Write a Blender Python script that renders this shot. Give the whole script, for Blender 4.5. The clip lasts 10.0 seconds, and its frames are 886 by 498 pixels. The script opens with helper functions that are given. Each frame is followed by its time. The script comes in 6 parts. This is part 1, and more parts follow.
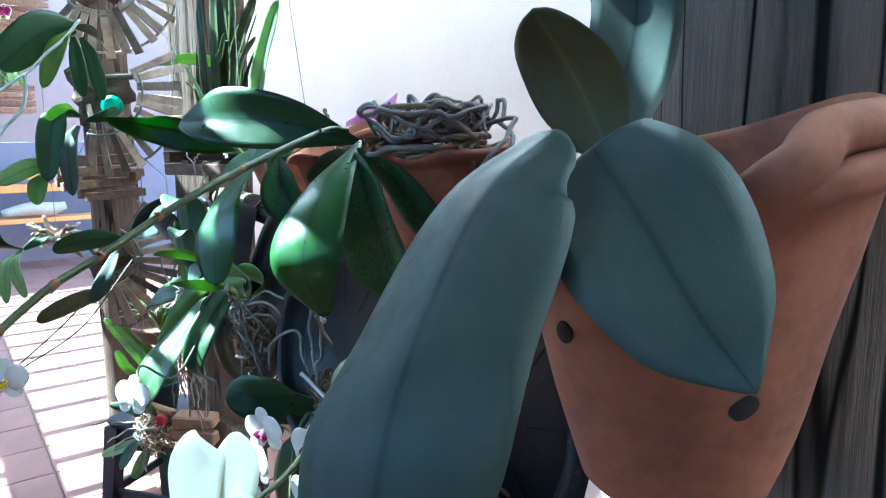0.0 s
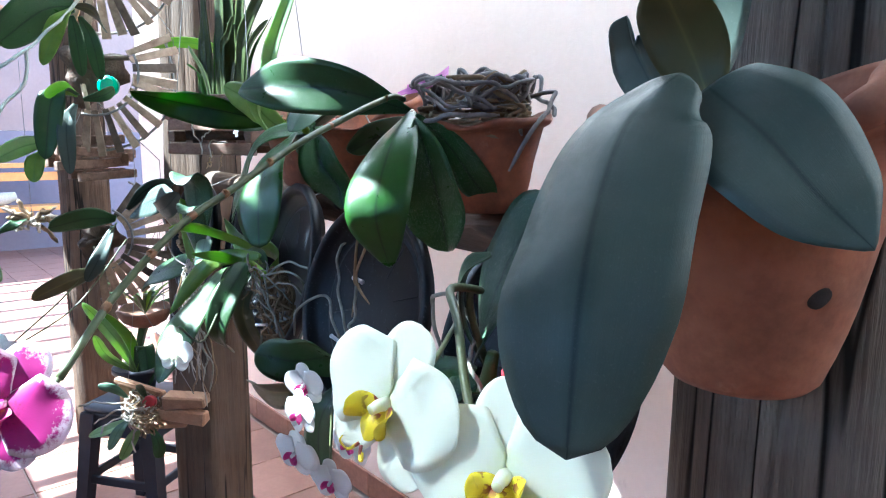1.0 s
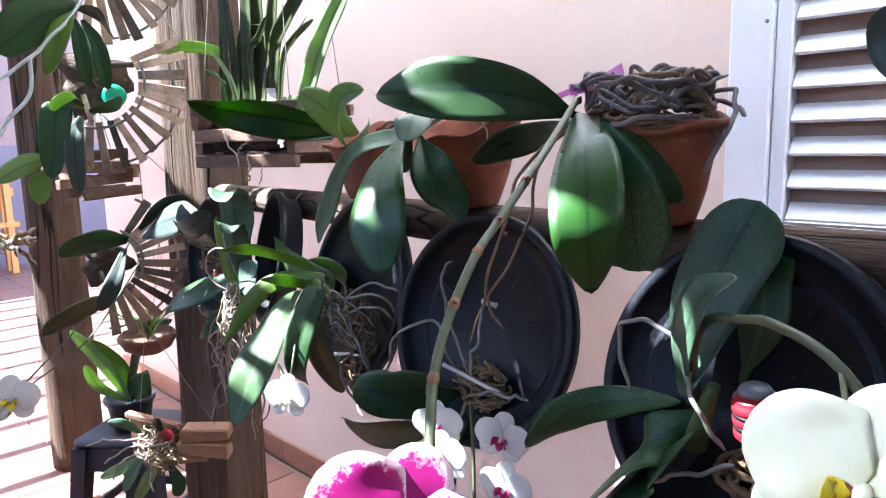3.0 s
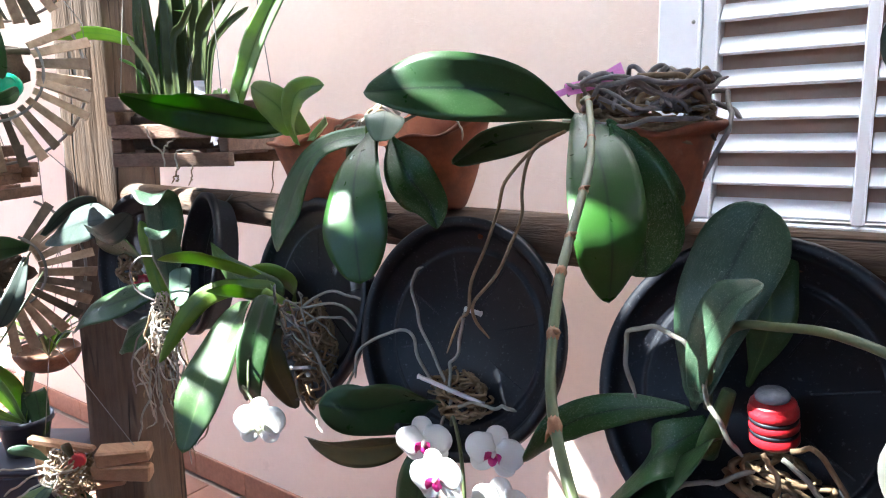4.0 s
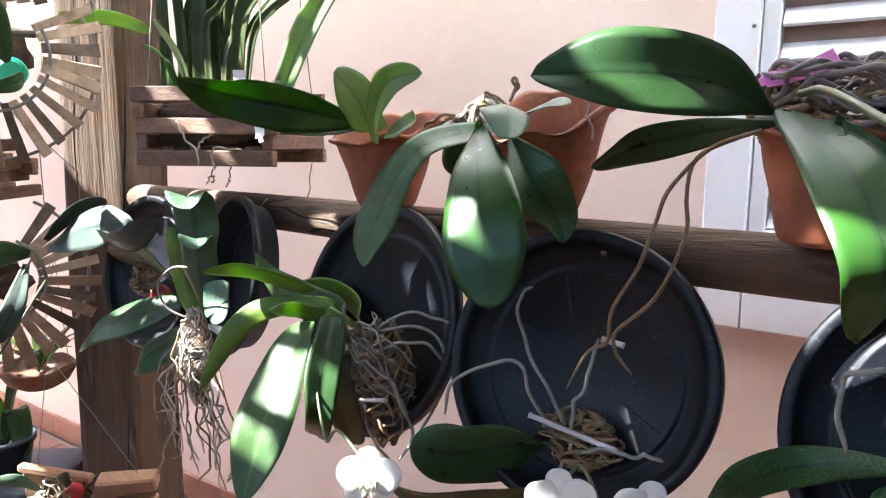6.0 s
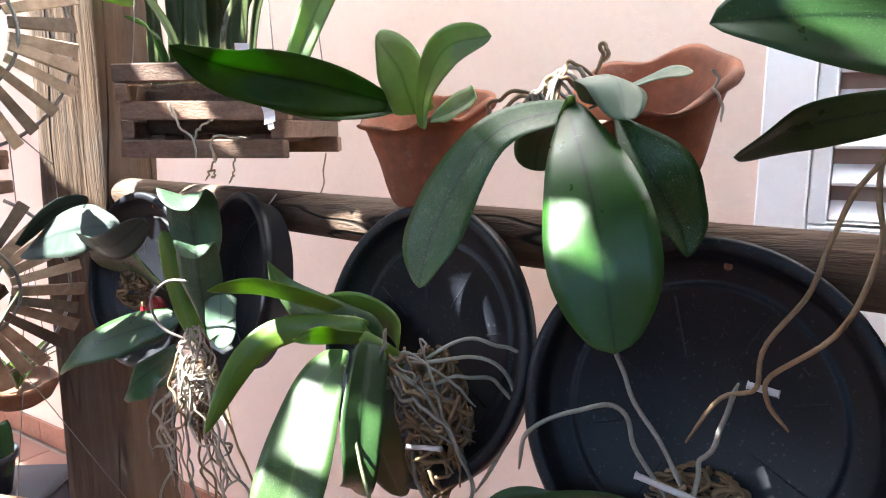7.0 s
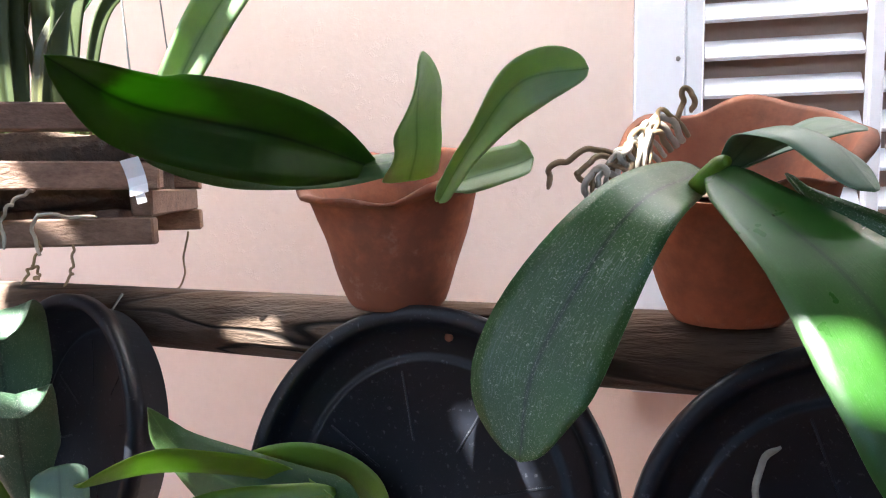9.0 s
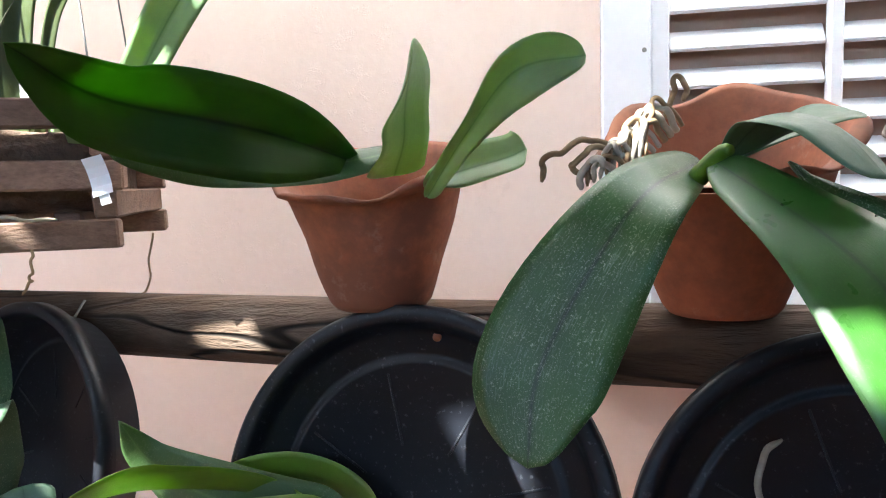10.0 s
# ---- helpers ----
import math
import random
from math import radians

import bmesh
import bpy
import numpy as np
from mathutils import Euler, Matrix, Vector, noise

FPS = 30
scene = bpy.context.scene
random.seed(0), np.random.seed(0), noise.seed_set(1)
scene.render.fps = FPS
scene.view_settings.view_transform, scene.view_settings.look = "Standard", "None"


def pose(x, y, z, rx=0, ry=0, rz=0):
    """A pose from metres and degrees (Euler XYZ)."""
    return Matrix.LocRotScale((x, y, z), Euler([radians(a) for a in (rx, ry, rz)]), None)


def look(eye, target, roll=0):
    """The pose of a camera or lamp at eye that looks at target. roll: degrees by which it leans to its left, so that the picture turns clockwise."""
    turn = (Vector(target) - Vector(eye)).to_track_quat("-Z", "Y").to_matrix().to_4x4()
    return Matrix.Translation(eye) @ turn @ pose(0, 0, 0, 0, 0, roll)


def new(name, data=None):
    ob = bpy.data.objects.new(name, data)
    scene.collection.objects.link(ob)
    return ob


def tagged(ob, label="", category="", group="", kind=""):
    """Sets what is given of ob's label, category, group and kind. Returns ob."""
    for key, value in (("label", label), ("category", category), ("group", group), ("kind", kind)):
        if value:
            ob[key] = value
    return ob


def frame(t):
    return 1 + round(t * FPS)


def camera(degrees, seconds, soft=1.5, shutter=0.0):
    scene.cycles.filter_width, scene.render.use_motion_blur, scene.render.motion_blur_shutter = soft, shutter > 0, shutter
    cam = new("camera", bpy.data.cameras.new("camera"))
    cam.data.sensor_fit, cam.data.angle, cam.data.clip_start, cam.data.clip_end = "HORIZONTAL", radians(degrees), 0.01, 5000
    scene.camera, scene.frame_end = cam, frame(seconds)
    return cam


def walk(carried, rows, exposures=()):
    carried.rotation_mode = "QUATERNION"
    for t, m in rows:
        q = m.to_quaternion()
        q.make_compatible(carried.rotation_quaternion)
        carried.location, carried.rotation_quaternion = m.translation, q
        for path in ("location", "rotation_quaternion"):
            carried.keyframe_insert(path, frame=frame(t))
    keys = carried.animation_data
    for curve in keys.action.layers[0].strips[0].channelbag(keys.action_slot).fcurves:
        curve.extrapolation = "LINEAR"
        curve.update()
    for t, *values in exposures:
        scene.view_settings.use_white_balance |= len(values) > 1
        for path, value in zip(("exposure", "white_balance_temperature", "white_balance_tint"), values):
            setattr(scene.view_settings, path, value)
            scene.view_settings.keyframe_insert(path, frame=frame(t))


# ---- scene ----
cam = camera(66.37, 10.0, soft=1.1)
# seconds, place in metres, turn in degrees
ROWS = [
    (0.0, 0.0019, 0.0004, 1.3045, 80.96, 0.68, 53.05),
    (0.5, 0.0024, -0.0503, 1.2965, 80.43, 1.16, 49.55),
    (1.0, -0.0028, -0.0991, 1.2779, 80.92, -0.49, 49.40),
    (1.5, -0.0337, -0.1324, 1.2768, 81.54, -0.79, 51.99),
    (2.0, -0.0874, -0.1514, 1.2718, 81.33, 0.58, 51.42),
    (2.5, -0.1477, -0.1785, 1.2816, 81.62, 1.14, 45.93),
    (2.7, -0.1635, -0.1825, 1.2831, 81.27, 1.14, 45.59),
    (3.8, -0.2520, -0.2049, 1.2915, 80.30, 1.23, 38.28),
    (4.0, -0.2699, -0.2096, 1.2926, 80.28, 1.06, 36.12),
    (4.5, -0.3100, -0.2237, 1.2947, 80.82, 1.12, 33.79),
    (5.0, -0.3390, -0.2399, 1.2912, 81.13, 0.87, 33.36),
    (5.5, -0.3712, -0.2528, 1.2845, 80.67, 0.86, 33.57),
    (5.7, -0.3972, -0.2355, 1.2842, 81.00, 0.24, 33.84),
    (6.8, -0.5400, -0.1399, 1.2827, 80.86, -0.84, 33.41),
    (7.0, -0.5659, -0.1225, 1.2825, 79.81, 0.31, 32.72),
    (7.5, -0.6357, -0.0878, 1.2877, 82.53, 0.37, 28.29),
    (8.0, -0.7130, -0.0573, 1.2913, 82.51, -0.30, 20.31),
    (8.5, -0.7696, -0.0426, 1.2958, 84.65, 0.84, 16.99),
    (9.0, -0.7957, -0.0248, 1.2906, 84.69, 0.80, 13.29),
    (9.5, -0.8103, -0.0226, 1.2920, 84.93, 0.67, 12.71),
    (10.0, -0.8145, -0.0128, 1.2908, 84.17, 1.75, 9.91),
]
# seconds, stops, kelvin, tint
EXPOSURES = [(0.0, 3.66, 4600, -13), (1.0, 3.66, 5050, -4), (2.5, 3.50, 5350, 10), (4.0, 3.55, 5800, 3), (5.5, 3.55, 5980, 4), (7.0, 3.68, 6150, 4), (8.0, 3.7, 6000, 7), (9.0, 3.6, 6100, 6), (10.0, 3.65, 6100, 1)]
walk(cam, [(t, pose(x, y, z, rx, ry, rz)) for t, x, y, z, rx, ry, rz in ROWS], EXPOSURES)

# ---- light ----
SUN = Vector((-0.48, -0.46, 0.75)).normalized()      # towards the sun
world = bpy.data.worlds.new("sky")
scene.world = world
world.use_nodes = True
wn = world.node_tree
sky = wn.nodes.new("ShaderNodeTexSky")
sky.sky_type, sky.sun_disc = "NISHITA", False
sky.sun_elevation = math.asin(SUN.z)
sky.sun_rotation = math.atan2(SUN.x, SUN.y)
wn.links.new(sky.outputs[0], wn.nodes["Background"].inputs[0])
wn.nodes["Background"].inputs[1].default_value = 0.15
sun = new("sun", bpy.data.lights.new("sun", "SUN"))
sun.data.energy, sun.data.angle, sun.data.color = 5.0, radians(0.4), (1.0, 0.96, 0.90)
sun.matrix_world = look(SUN * 5, (0, 0, 0))


# ---- materials ----
def material(name):
    m = bpy.data.materials.new(name)
    m.use_nodes = True
    nt = m.node_tree
    return m, nt, nt.nodes["Principled BSDF"]


def node(nt, kind, **inputs):
    n = nt.nodes.new("ShaderNode" + kind)
    for key, value in inputs.items():
        n.inputs[key.replace("_", " ")].default_value = value
    return n


def ramp(nt, fac, stops):
    r = nt.nodes.new("ShaderNodeValToRGB")
    while len(r.color_ramp.elements) < len(stops):
        r.color_ramp.elements.new(0.5)
    for e, (p, c) in zip(r.color_ramp.elements, stops):
        e.position, e.color = p, (*c, 1)
    nt.links.new(fac, r.inputs[0])
    return r.outputs[0]


def mix(nt, fac, a, b, how="MIX"):
    n = nt.nodes.new("ShaderNodeMix")
    n.data_type, n.blend_type = "RGBA", how
    for value, socket in ((fac, n.inputs[0]), (a, n.inputs[6]), (b, n.inputs[7])):
        if hasattr(value, "links"):
            nt.links.new(value, socket)
        elif isinstance(value, tuple):
            socket.default_value = (*value, 1)
        else:
            socket.default_value = value
    return n.outputs[2]


def noise_at(nt, scale, detail=4.0, rough=0.6, stretch=None, source="Object"):
    tc = nt.nodes.new("ShaderNodeTexCoord")
    out = tc.outputs[source]
    if stretch:
        mp = nt.nodes.new("ShaderNodeMapping")
        mp.inputs["Scale"].default_value = stretch
        nt.links.new(out, mp.inputs[0])
        out = mp.outputs[0]
    n = node(nt, "TexNoise", Scale=scale, Detail=detail, Roughness=rough)
    nt.links.new(out, n.inputs["Vector"])
    return n.outputs["Fac"]


def bump(nt, bsdf, height, strength, distance):
    b = node(nt, "Bump", Strength=strength, Distance=distance)
    nt.links.new(height, b.inputs["Height"])
    nt.links.new(b.outputs[0], bsdf.inputs["Normal"])


def grainy(name, dark, light, scale, rough=0.7, fine=None, strength=0.3, distance=0.002, stretch=None, metal=0.0, spec=0.5, vary=0.0):
    """A surface of two tones with a coarse and a fine noise."""
    m, nt, b = material(name)
    big = noise_at(nt, scale, 5.0, 0.62, stretch)
    small = noise_at(nt, fine or scale * 9, 3.0, 0.6, stretch)
    col = ramp(nt, big, [(0.3, dark), (0.72, light)])
    col = mix(nt, 0.35, col, ramp(nt, small, [(0.25, dark), (0.75, light)]))
    if vary:
        info = nt.nodes.new("ShaderNodeObjectInfo")
        v = ramp(nt, info.outputs["Random"], [(0.0, (1 - vary,) * 3), (1.0, (1 + vary * 0.4,) * 3)])
        col = mix(nt, 1.0, col, v, "MULTIPLY")
    nt.links.new(col, b.inputs["Base Color"])
    b.inputs["Roughness"].default_value, b.inputs["Metallic"].default_value = rough, metal
    b.inputs["Specular IOR Level"].default_value = spec
    bump(nt, b, small, strength, distance)
    return m


def leaf_material(name, dark, light, rib, rough=0.32, speckle=0.0, under=None, tip=None, sheen=0.5, thin=0.0):
    """Waxy leaf: u runs across the blade, v from foot to tip."""
    m, nt, b = material(name)
    uv = nt.nodes.new("ShaderNodeUVMap")
    sep = nt.nodes.new("ShaderNodeSeparateXYZ")
    nt.links.new(uv.outputs[0], sep.inputs[0])
    big = noise_at(nt, 22.0, 4.0, 0.6)
    col = ramp(nt, big, [(0.28, dark), (0.74, light)])
    veins = noise_at(nt, 14.0, 3.0, 0.5, (9.0, 0.5, 1.0), "UV")
    col = mix(nt, 0.18, col, ramp(nt, veins, [(0.3, dark), (0.7, light)]))
    off = node(nt, "Math")
    off.operation = "SUBTRACT"
    nt.links.new(sep.outputs[0], off.inputs[0])
    off.inputs[1].default_value = 0.5
    a = node(nt, "Math")
    a.operation = "ABSOLUTE"
    nt.links.new(off.outputs[0], a.inputs[0])
    line = ramp(nt, a.outputs[0], [(0.004, (1, 1, 1)), (0.03, (0, 0, 0))])
    col = mix(nt, line, col, rib)
    furrow = ramp(nt, a.outputs[0], [(0.0, (0.45, 0.45, 0.45)), (0.10, (0, 0, 0))])
    col = mix(nt, furrow, col, rib)
    ribs = noise_at(nt, 40.0, 2.0, 0.5, (9.0, 0.15, 1.0), "UV")
    margin = ramp(nt, a.outputs[0], [(0.475, (0, 0, 0)), (0.5, (0.6, 0.6, 0.6))])
    col = mix(nt, margin, col, light)
    if speckle:
        spots = ramp(nt, noise_at(nt, 820.0, 3.0, 0.6), [(0.60, (0, 0, 0)), (0.70, (0.8, 0.8, 0.8))])
        where = ramp(nt, noise_at(nt, 34.0, 3.0, 0.6), [(0.36, (0, 0, 0)), (0.60, (speckle * 0.95,) * 3)])
        both = mix(nt, 1.0, spots, where, "MULTIPLY")
        col = mix(nt, both, col, (0.32, 0.36, 0.25))
        if speckle > 0.8:
            streak = ramp(nt, noise_at(nt, 16.0, 5.0, 0.75, (5.0, 1.3, 1.0), "UV"), [(0.54, (0, 0, 0)), (0.62, (0.34 * speckle,) * 3), (0.66, (0.05,) * 3)])
            col = mix(nt, mix(nt, 1.0, streak, where, "MULTIPLY"), col, (0.30, 0.36, 0.30))
        dust = ramp(nt, noise_at(nt, 1500.0, 1.0, 0.5), [(0.64, (0, 0, 0)), (0.72, (0.4 * speckle,) * 3)])
        col = mix(nt, dust, col, (0.34, 0.36, 0.29))
    if tip:
        end = ramp(nt, sep.outputs[1], [(0.9, (0, 0, 0)), (0.985, (0.8, 0.8, 0.8))])
        col = mix(nt, end, col, tip)
    nt.links.new(col, b.inputs["Base Color"])
    r = ramp(nt, noise_at(nt, 60.0, 3.0, 0.6), [(0.3, (rough * 0.8,) * 3), (0.7, (rough * 1.35,) * 3)])
    nt.links.new(r, b.inputs["Roughness"])
    b.inputs["Specular IOR Level"].default_value = sheen
    if thin:
        tr = nt.nodes.new("ShaderNodeBsdfTranslucent")
        nt.links.new(mix(nt, 1.0, col, (1.7, 1.8, 0.6), "MULTIPLY"), tr.inputs[0])
        ms = nt.nodes.new("ShaderNodeMixShader")
        ms.inputs[0].default_value = thin
        nt.links.new(b.outputs[0], ms.inputs[1])
        nt.links.new(tr.outputs[0], ms.inputs[2])
        nt.links.new(ms.outputs[0], nt.nodes["Material Output"].inputs[0])
    bump(nt, b, mix(nt, 0.5, veins, ribs), 0.18, 0.001)
    return m


def petal_material(name, base, edge, throat, thin=0.35):
    m, nt, b = material(name)
    uv = nt.nodes.new("ShaderNodeUVMap")
    sep = nt.nodes.new("ShaderNodeSeparateXYZ")
    nt.links.new(uv.outputs[0], sep.inputs[0])
    wob = noise_at(nt, 160.0 if edge == base else 420.0, 3.0, 0.7)
    add = node(nt, "Math")
    add.operation = "MULTIPLY_ADD"
    nt.links.new(wob, add.inputs[0])
    add.inputs[1].default_value = 0.35
    if edge == base:
        nt.links.new(sep.outputs[1], add.inputs[2])
    else:
        def calc(how, p, q):
            n = nt.nodes.new("ShaderNodeMath")
            n.operation = how
            for value, socket in ((p, n.inputs[0]), (q, n.inputs[1])):
                if hasattr(value, "links"):
                    nt.links.new(value, socket)
                else:
                    socket.default_value = value
            return n.outputs[0]
        away = calc("POWER", calc("ABSOLUTE", calc("MULTIPLY", calc("SUBTRACT", sep.outputs[0], 0.5), 2.0), 0.0), 3.0)
        inner = calc("MULTIPLY", calc("SUBTRACT", 1.0, sep.outputs[1]), calc("SUBTRACT", 1.0, away))
        nt.links.new(calc("SUBTRACT", 0.80, inner), add.inputs[2])
        add.inputs[1].default_value = 0.60
    col = ramp(nt, add.outputs[0], [(0.12, throat), (0.4, base), (0.92, base), (1.12, edge)] if edge == base else [(0.22, throat), (0.42, base), (0.84, tuple(0.9 * v for v in base)), (0.99, edge)])
    veins = noise_at(nt, 12.0, 2.0, 0.5, (10.0, 0.6, 1.0), "UV")
    col = mix(nt, 0.12, col, ramp(nt, veins, [(0.35, base), (0.65, tuple(min(0.85, 1.5 * v) for v in base))]))
    nt.links.new(col, b.inputs["Base Color"])
    b.inputs["Roughness"].default_value = 0.55
    b.inputs["Subsurface Weight"].default_value = 0.0
    tr = nt.nodes.new("ShaderNodeBsdfTranslucent")
    nt.links.new(col, tr.inputs[0])
    ms = nt.nodes.new("ShaderNodeMixShader")
    ms.inputs[0].default_value = thin
    nt.links.new(b.outputs[0], ms.inputs[1])
    nt.links.new(tr.outputs[0], ms.inputs[2])
    nt.links.new(ms.outputs[0], nt.nodes["Material Output"].inputs[0])
    bump(nt, b, veins, 0.1, 0.0006)
    return m


STUCCO = grainy("pink_stucco", (0.72, 0.565, 0.485), (0.80, 0.645, 0.56), 2.2, 0.85, 60.0, 0.25, 0.003)
nt_ = STUCCO.node_tree
bs_ = nt_.nodes["Principled BSDF"]
dents = ramp(nt_, noise_at(nt_, 26.0, 6.0, 0.75), [(0.56, (0, 0, 0)), (0.62, (1, 1, 1)), (0.64, (0.3, 0.3, 0.3)), (0.75, (0.5, 0.5, 0.5))])
flake = ramp(nt_, noise_at(nt_, 5.0, 7.0, 0.8), [(0.60, (0, 0, 0)), (0.66, (0.35, 0.35, 0.35))])
nt_.links.new(mix(nt_, flake, bs_.inputs["Base Color"].links[0].from_socket, (0.60, 0.45, 0.38)), bs_.inputs["Base Color"])
both = mix(nt_, 0.5, dents, noise_at(nt_, 70.0, 3.0, 0.6))
bump(nt_, bs_, both, 0.22, 0.004)
PLASTER = grainy("ochre_plaster", (0.24, 0.175, 0.12), (0.33, 0.245, 0.175), 2.2, 0.85, 60.0, 0.25, 0.003)
WHITE = grainy("white_paint", (0.74, 0.74, 0.78), (0.82, 0.82, 0.86), 6.0, 0.45, 70.0, 0.08, 0.001)
CLAY = grainy("terracotta", (0.23, 0.062, 0.026), (0.38, 0.125, 0.055), 16.0, 0.8, 120.0, 0.2, 0.0012)
CLAY_PALE = grainy("pale_terracotta", (0.24, 0.088, 0.044), (0.34, 0.138, 0.077), 12.0, 0.8, 110.0, 0.2, 0.0012)
for clay in (CLAY, CLAY_PALE):
    nt_ = clay.node_tree
    bs_ = nt_.nodes["Principled BSDF"]
    was = bs_.inputs["Base Color"].links[0].from_socket
    stain = ramp(nt_, noise_at(nt_, 11.0, 6.0, 0.7), [(0.42, (0.75, 0.75, 0.75)), (0.58, (0, 0, 0))])
    bloom_ = ramp(nt_, noise_at(nt_, 17.0, 7.0, 0.75), [(0.60, (0, 0, 0)), (0.72, (0.35, 0.35, 0.35))])
    nt_.links.new(mix(nt_, bloom_, mix(nt_, stain, was, (0.13, 0.045, 0.024)), (0.44, 0.30, 0.22)), bs_.inputs["Base Color"])
PLASTIC = grainy("black_plastic", (0.003, 0.0034, 0.006), (0.006, 0.007, 0.011), 24.0, 0.46, 160.0, 0.08, 0.0006, spec=0.28)
# dry dust and scuffs on the plastic
nt_ = PLASTIC.node_tree
bs_ = nt_.nodes["Principled BSDF"]
for scale, lo, reach, hue in ((620.0, 0.64, 0.5, (0.12, 0.13, 0.16)), (75.0, 0.56, 0.12, (0.040, 0.045, 0.062))):
    dots = ramp(nt_, noise_at(nt_, scale, 3.0, 0.6), [(lo, (0, 0, 0)), (lo + 0.10, (reach, reach, reach))])
    patch = ramp(nt_, noise_at(nt_, 16.0, 3.0, 0.6), [(0.46, (0, 0, 0)), (0.64, (0.8, 0.8, 0.8))])
    nt_.links.new(mix(nt_, mix(nt_, 1.0, dots, patch, "MULTIPLY"), bs_.inputs["Base Color"].links[0].from_socket, hue), bs_.inputs["Base Color"])
nt_ = PLASTIC.node_tree
bs_ = nt_.nodes["Principled BSDF"]
was = bs_.inputs["Base Color"].links[0].from_socket
dust = ramp(nt_, noise_at(nt_, 260.0, 3.0, 0.6), [(0.62, (0, 0, 0)), (0.72, (0.25, 0.25, 0.25))])
film = ramp(nt_, noise_at(nt_, 9.0, 5.0, 0.7), [(0.5, (0, 0, 0)), (0.8, (0.05, 0.05, 0.05))])
nt_.links.new(mix(nt_, film, mix(nt_, dust, was, (0.17, 0.18, 0.20)), (0.10, 0.11, 0.13)), bs_.inputs["Base Color"])


def timber(name, dark, light, along, scale=1.0):
    """Weathered timber: long grain, dark drying cracks, grey bleaching."""
    m, nt, p = material(name)
    st = [14.0, 14.0, 14.0]
    st[along] = 0.7
    fine = [60.0, 60.0, 60.0]
    fine[along] = 2.5
    g = noise_at(nt, 2.2 * scale, 6.0, 0.65, tuple(st))
    f = noise_at(nt, 1.6 * scale, 4.0, 0.7, tuple(fine))
    blot = noise_at(nt, 6.0, 4.0, 0.6)
    col = ramp(nt, g, [(0.3, dark), (0.7, light)])
    col = mix(nt, 0.45, col, ramp(nt, f, [(0.3, dark), (0.72, light)]))
    col = mix(nt, ramp(nt, blot, [(0.45, (0, 0, 0)), (0.75, (0.5, 0.5, 0.5))]), col, tuple(0.5 * (light[i] + max(light)) for i in range(3)))
    ck = noise_at(nt, 1.1 * scale, 2.0, 0.5, tuple(st))
    near = ramp(nt, ck, [(0.478, (0, 0, 0)), (0.494, (1, 1, 1)), (0.506, (1, 1, 1)), (0.522, (0, 0, 0))])
    where = ramp(nt, noise_at(nt, 3.0, 2.0, 0.5), [(0.42, (0, 0, 0)), (0.55, (1, 1, 1))])
    crack = mix(nt, 1.0, near, where, "MULTIPLY")
    col = mix(nt, crack, col, tuple(0.18 * v for v in dark))
    nt.links.new(col, p.inputs["Base Color"])
    p.inputs["Roughness"].default_value = 0.85
    p.inputs["Specular IOR Level"].default_value = 0.25
    h = mix(nt, crack, f, (0.0, 0.0, 0.0))
    bump(nt, p, h, 0.9, 0.005)
    return m


LOG = timber("weathered_log", (0.036, 0.020, 0.012), (0.140, 0.086, 0.055), 0, 1.2)
POST = timber("weathered_post", (0.032, 0.023, 0.017), (0.225, 0.180, 0.140), 2, 1.6)
POST_BROWN = timber("weathered_post_brown", (0.030, 0.017, 0.010), (0.115, 0.070, 0.043), 2, 1.2)
SLAT = grainy("basket_slat", (0.13, 0.08, 0.05), (0.46, 0.35, 0.25), 24.0, 0.8, 90.0, 0.4, 0.002, vary=0.75)
CRATE = grainy("crate_wood", (0.10, 0.052, 0.034), (0.34, 0.205, 0.145), 16.0, 0.8, 90.0, 0.5, 0.002, (0.8, 5.0, 5.0), vary=0.4)
BARK = grainy("bark", (0.035, 0.022, 0.015), (0.12, 0.07, 0.045), 40.0, 0.9, 200.0, 0.8, 0.004)
FLOOR = grainy("floor_tile", (0.18, 0.080, 0.055), (0.27, 0.130, 0.092), 5.0, 0.6, 60.0, 0.15, 0.001, vary=0.15)
GROUT = grainy("grout", (0.22, 0.16, 0.13), (0.30, 0.23, 0.19), 12.0, 0.9)
ROOT = grainy("aerial_root", (0.26, 0.22, 0.18), (0.46, 0.41, 0.34), 60.0, 0.8, 300.0, 0.3, 0.001)
ROOT_DARK = grainy("old_root", (0.13, 0.080, 0.042), (0.30, 0.205, 0.115), 60.0, 0.85, 300.0, 0.3, 0.001)
ROOT_GREY = grainy("grey_root", (0.10, 0.080, 0.078), (0.29, 0.25, 0.235), 60.0, 0.8, 300.0, 0.3, 0.001)
ROOT_SILVER = grainy("silver_root", (0.15, 0.145, 0.12), (0.33, 0.32, 0.275), 60.0, 0.8, 300.0, 0.3, 0.001)
LEAF = leaf_material("leaf_dark", (0.014, 0.040, 0.011), (0.031, 0.073, 0.021), (0.008, 0.024, 0.008), 0.33, 0.22, sheen=0.36, thin=0.05)
LEAF_GREEN = leaf_material("leaf_green", (0.012, 0.050, 0.006), (0.028, 0.088, 0.012), (0.008, 0.032, 0.006), 0.32, 0.10, sheen=0.42, thin=0.04)
LEAF_SPECK = leaf_material("leaf_speckled", (0.012, 0.043, 0.008), (0.028, 0.082, 0.015), (0.006, 0.022, 0.006), 0.34, 1.0, sheen=0.32)
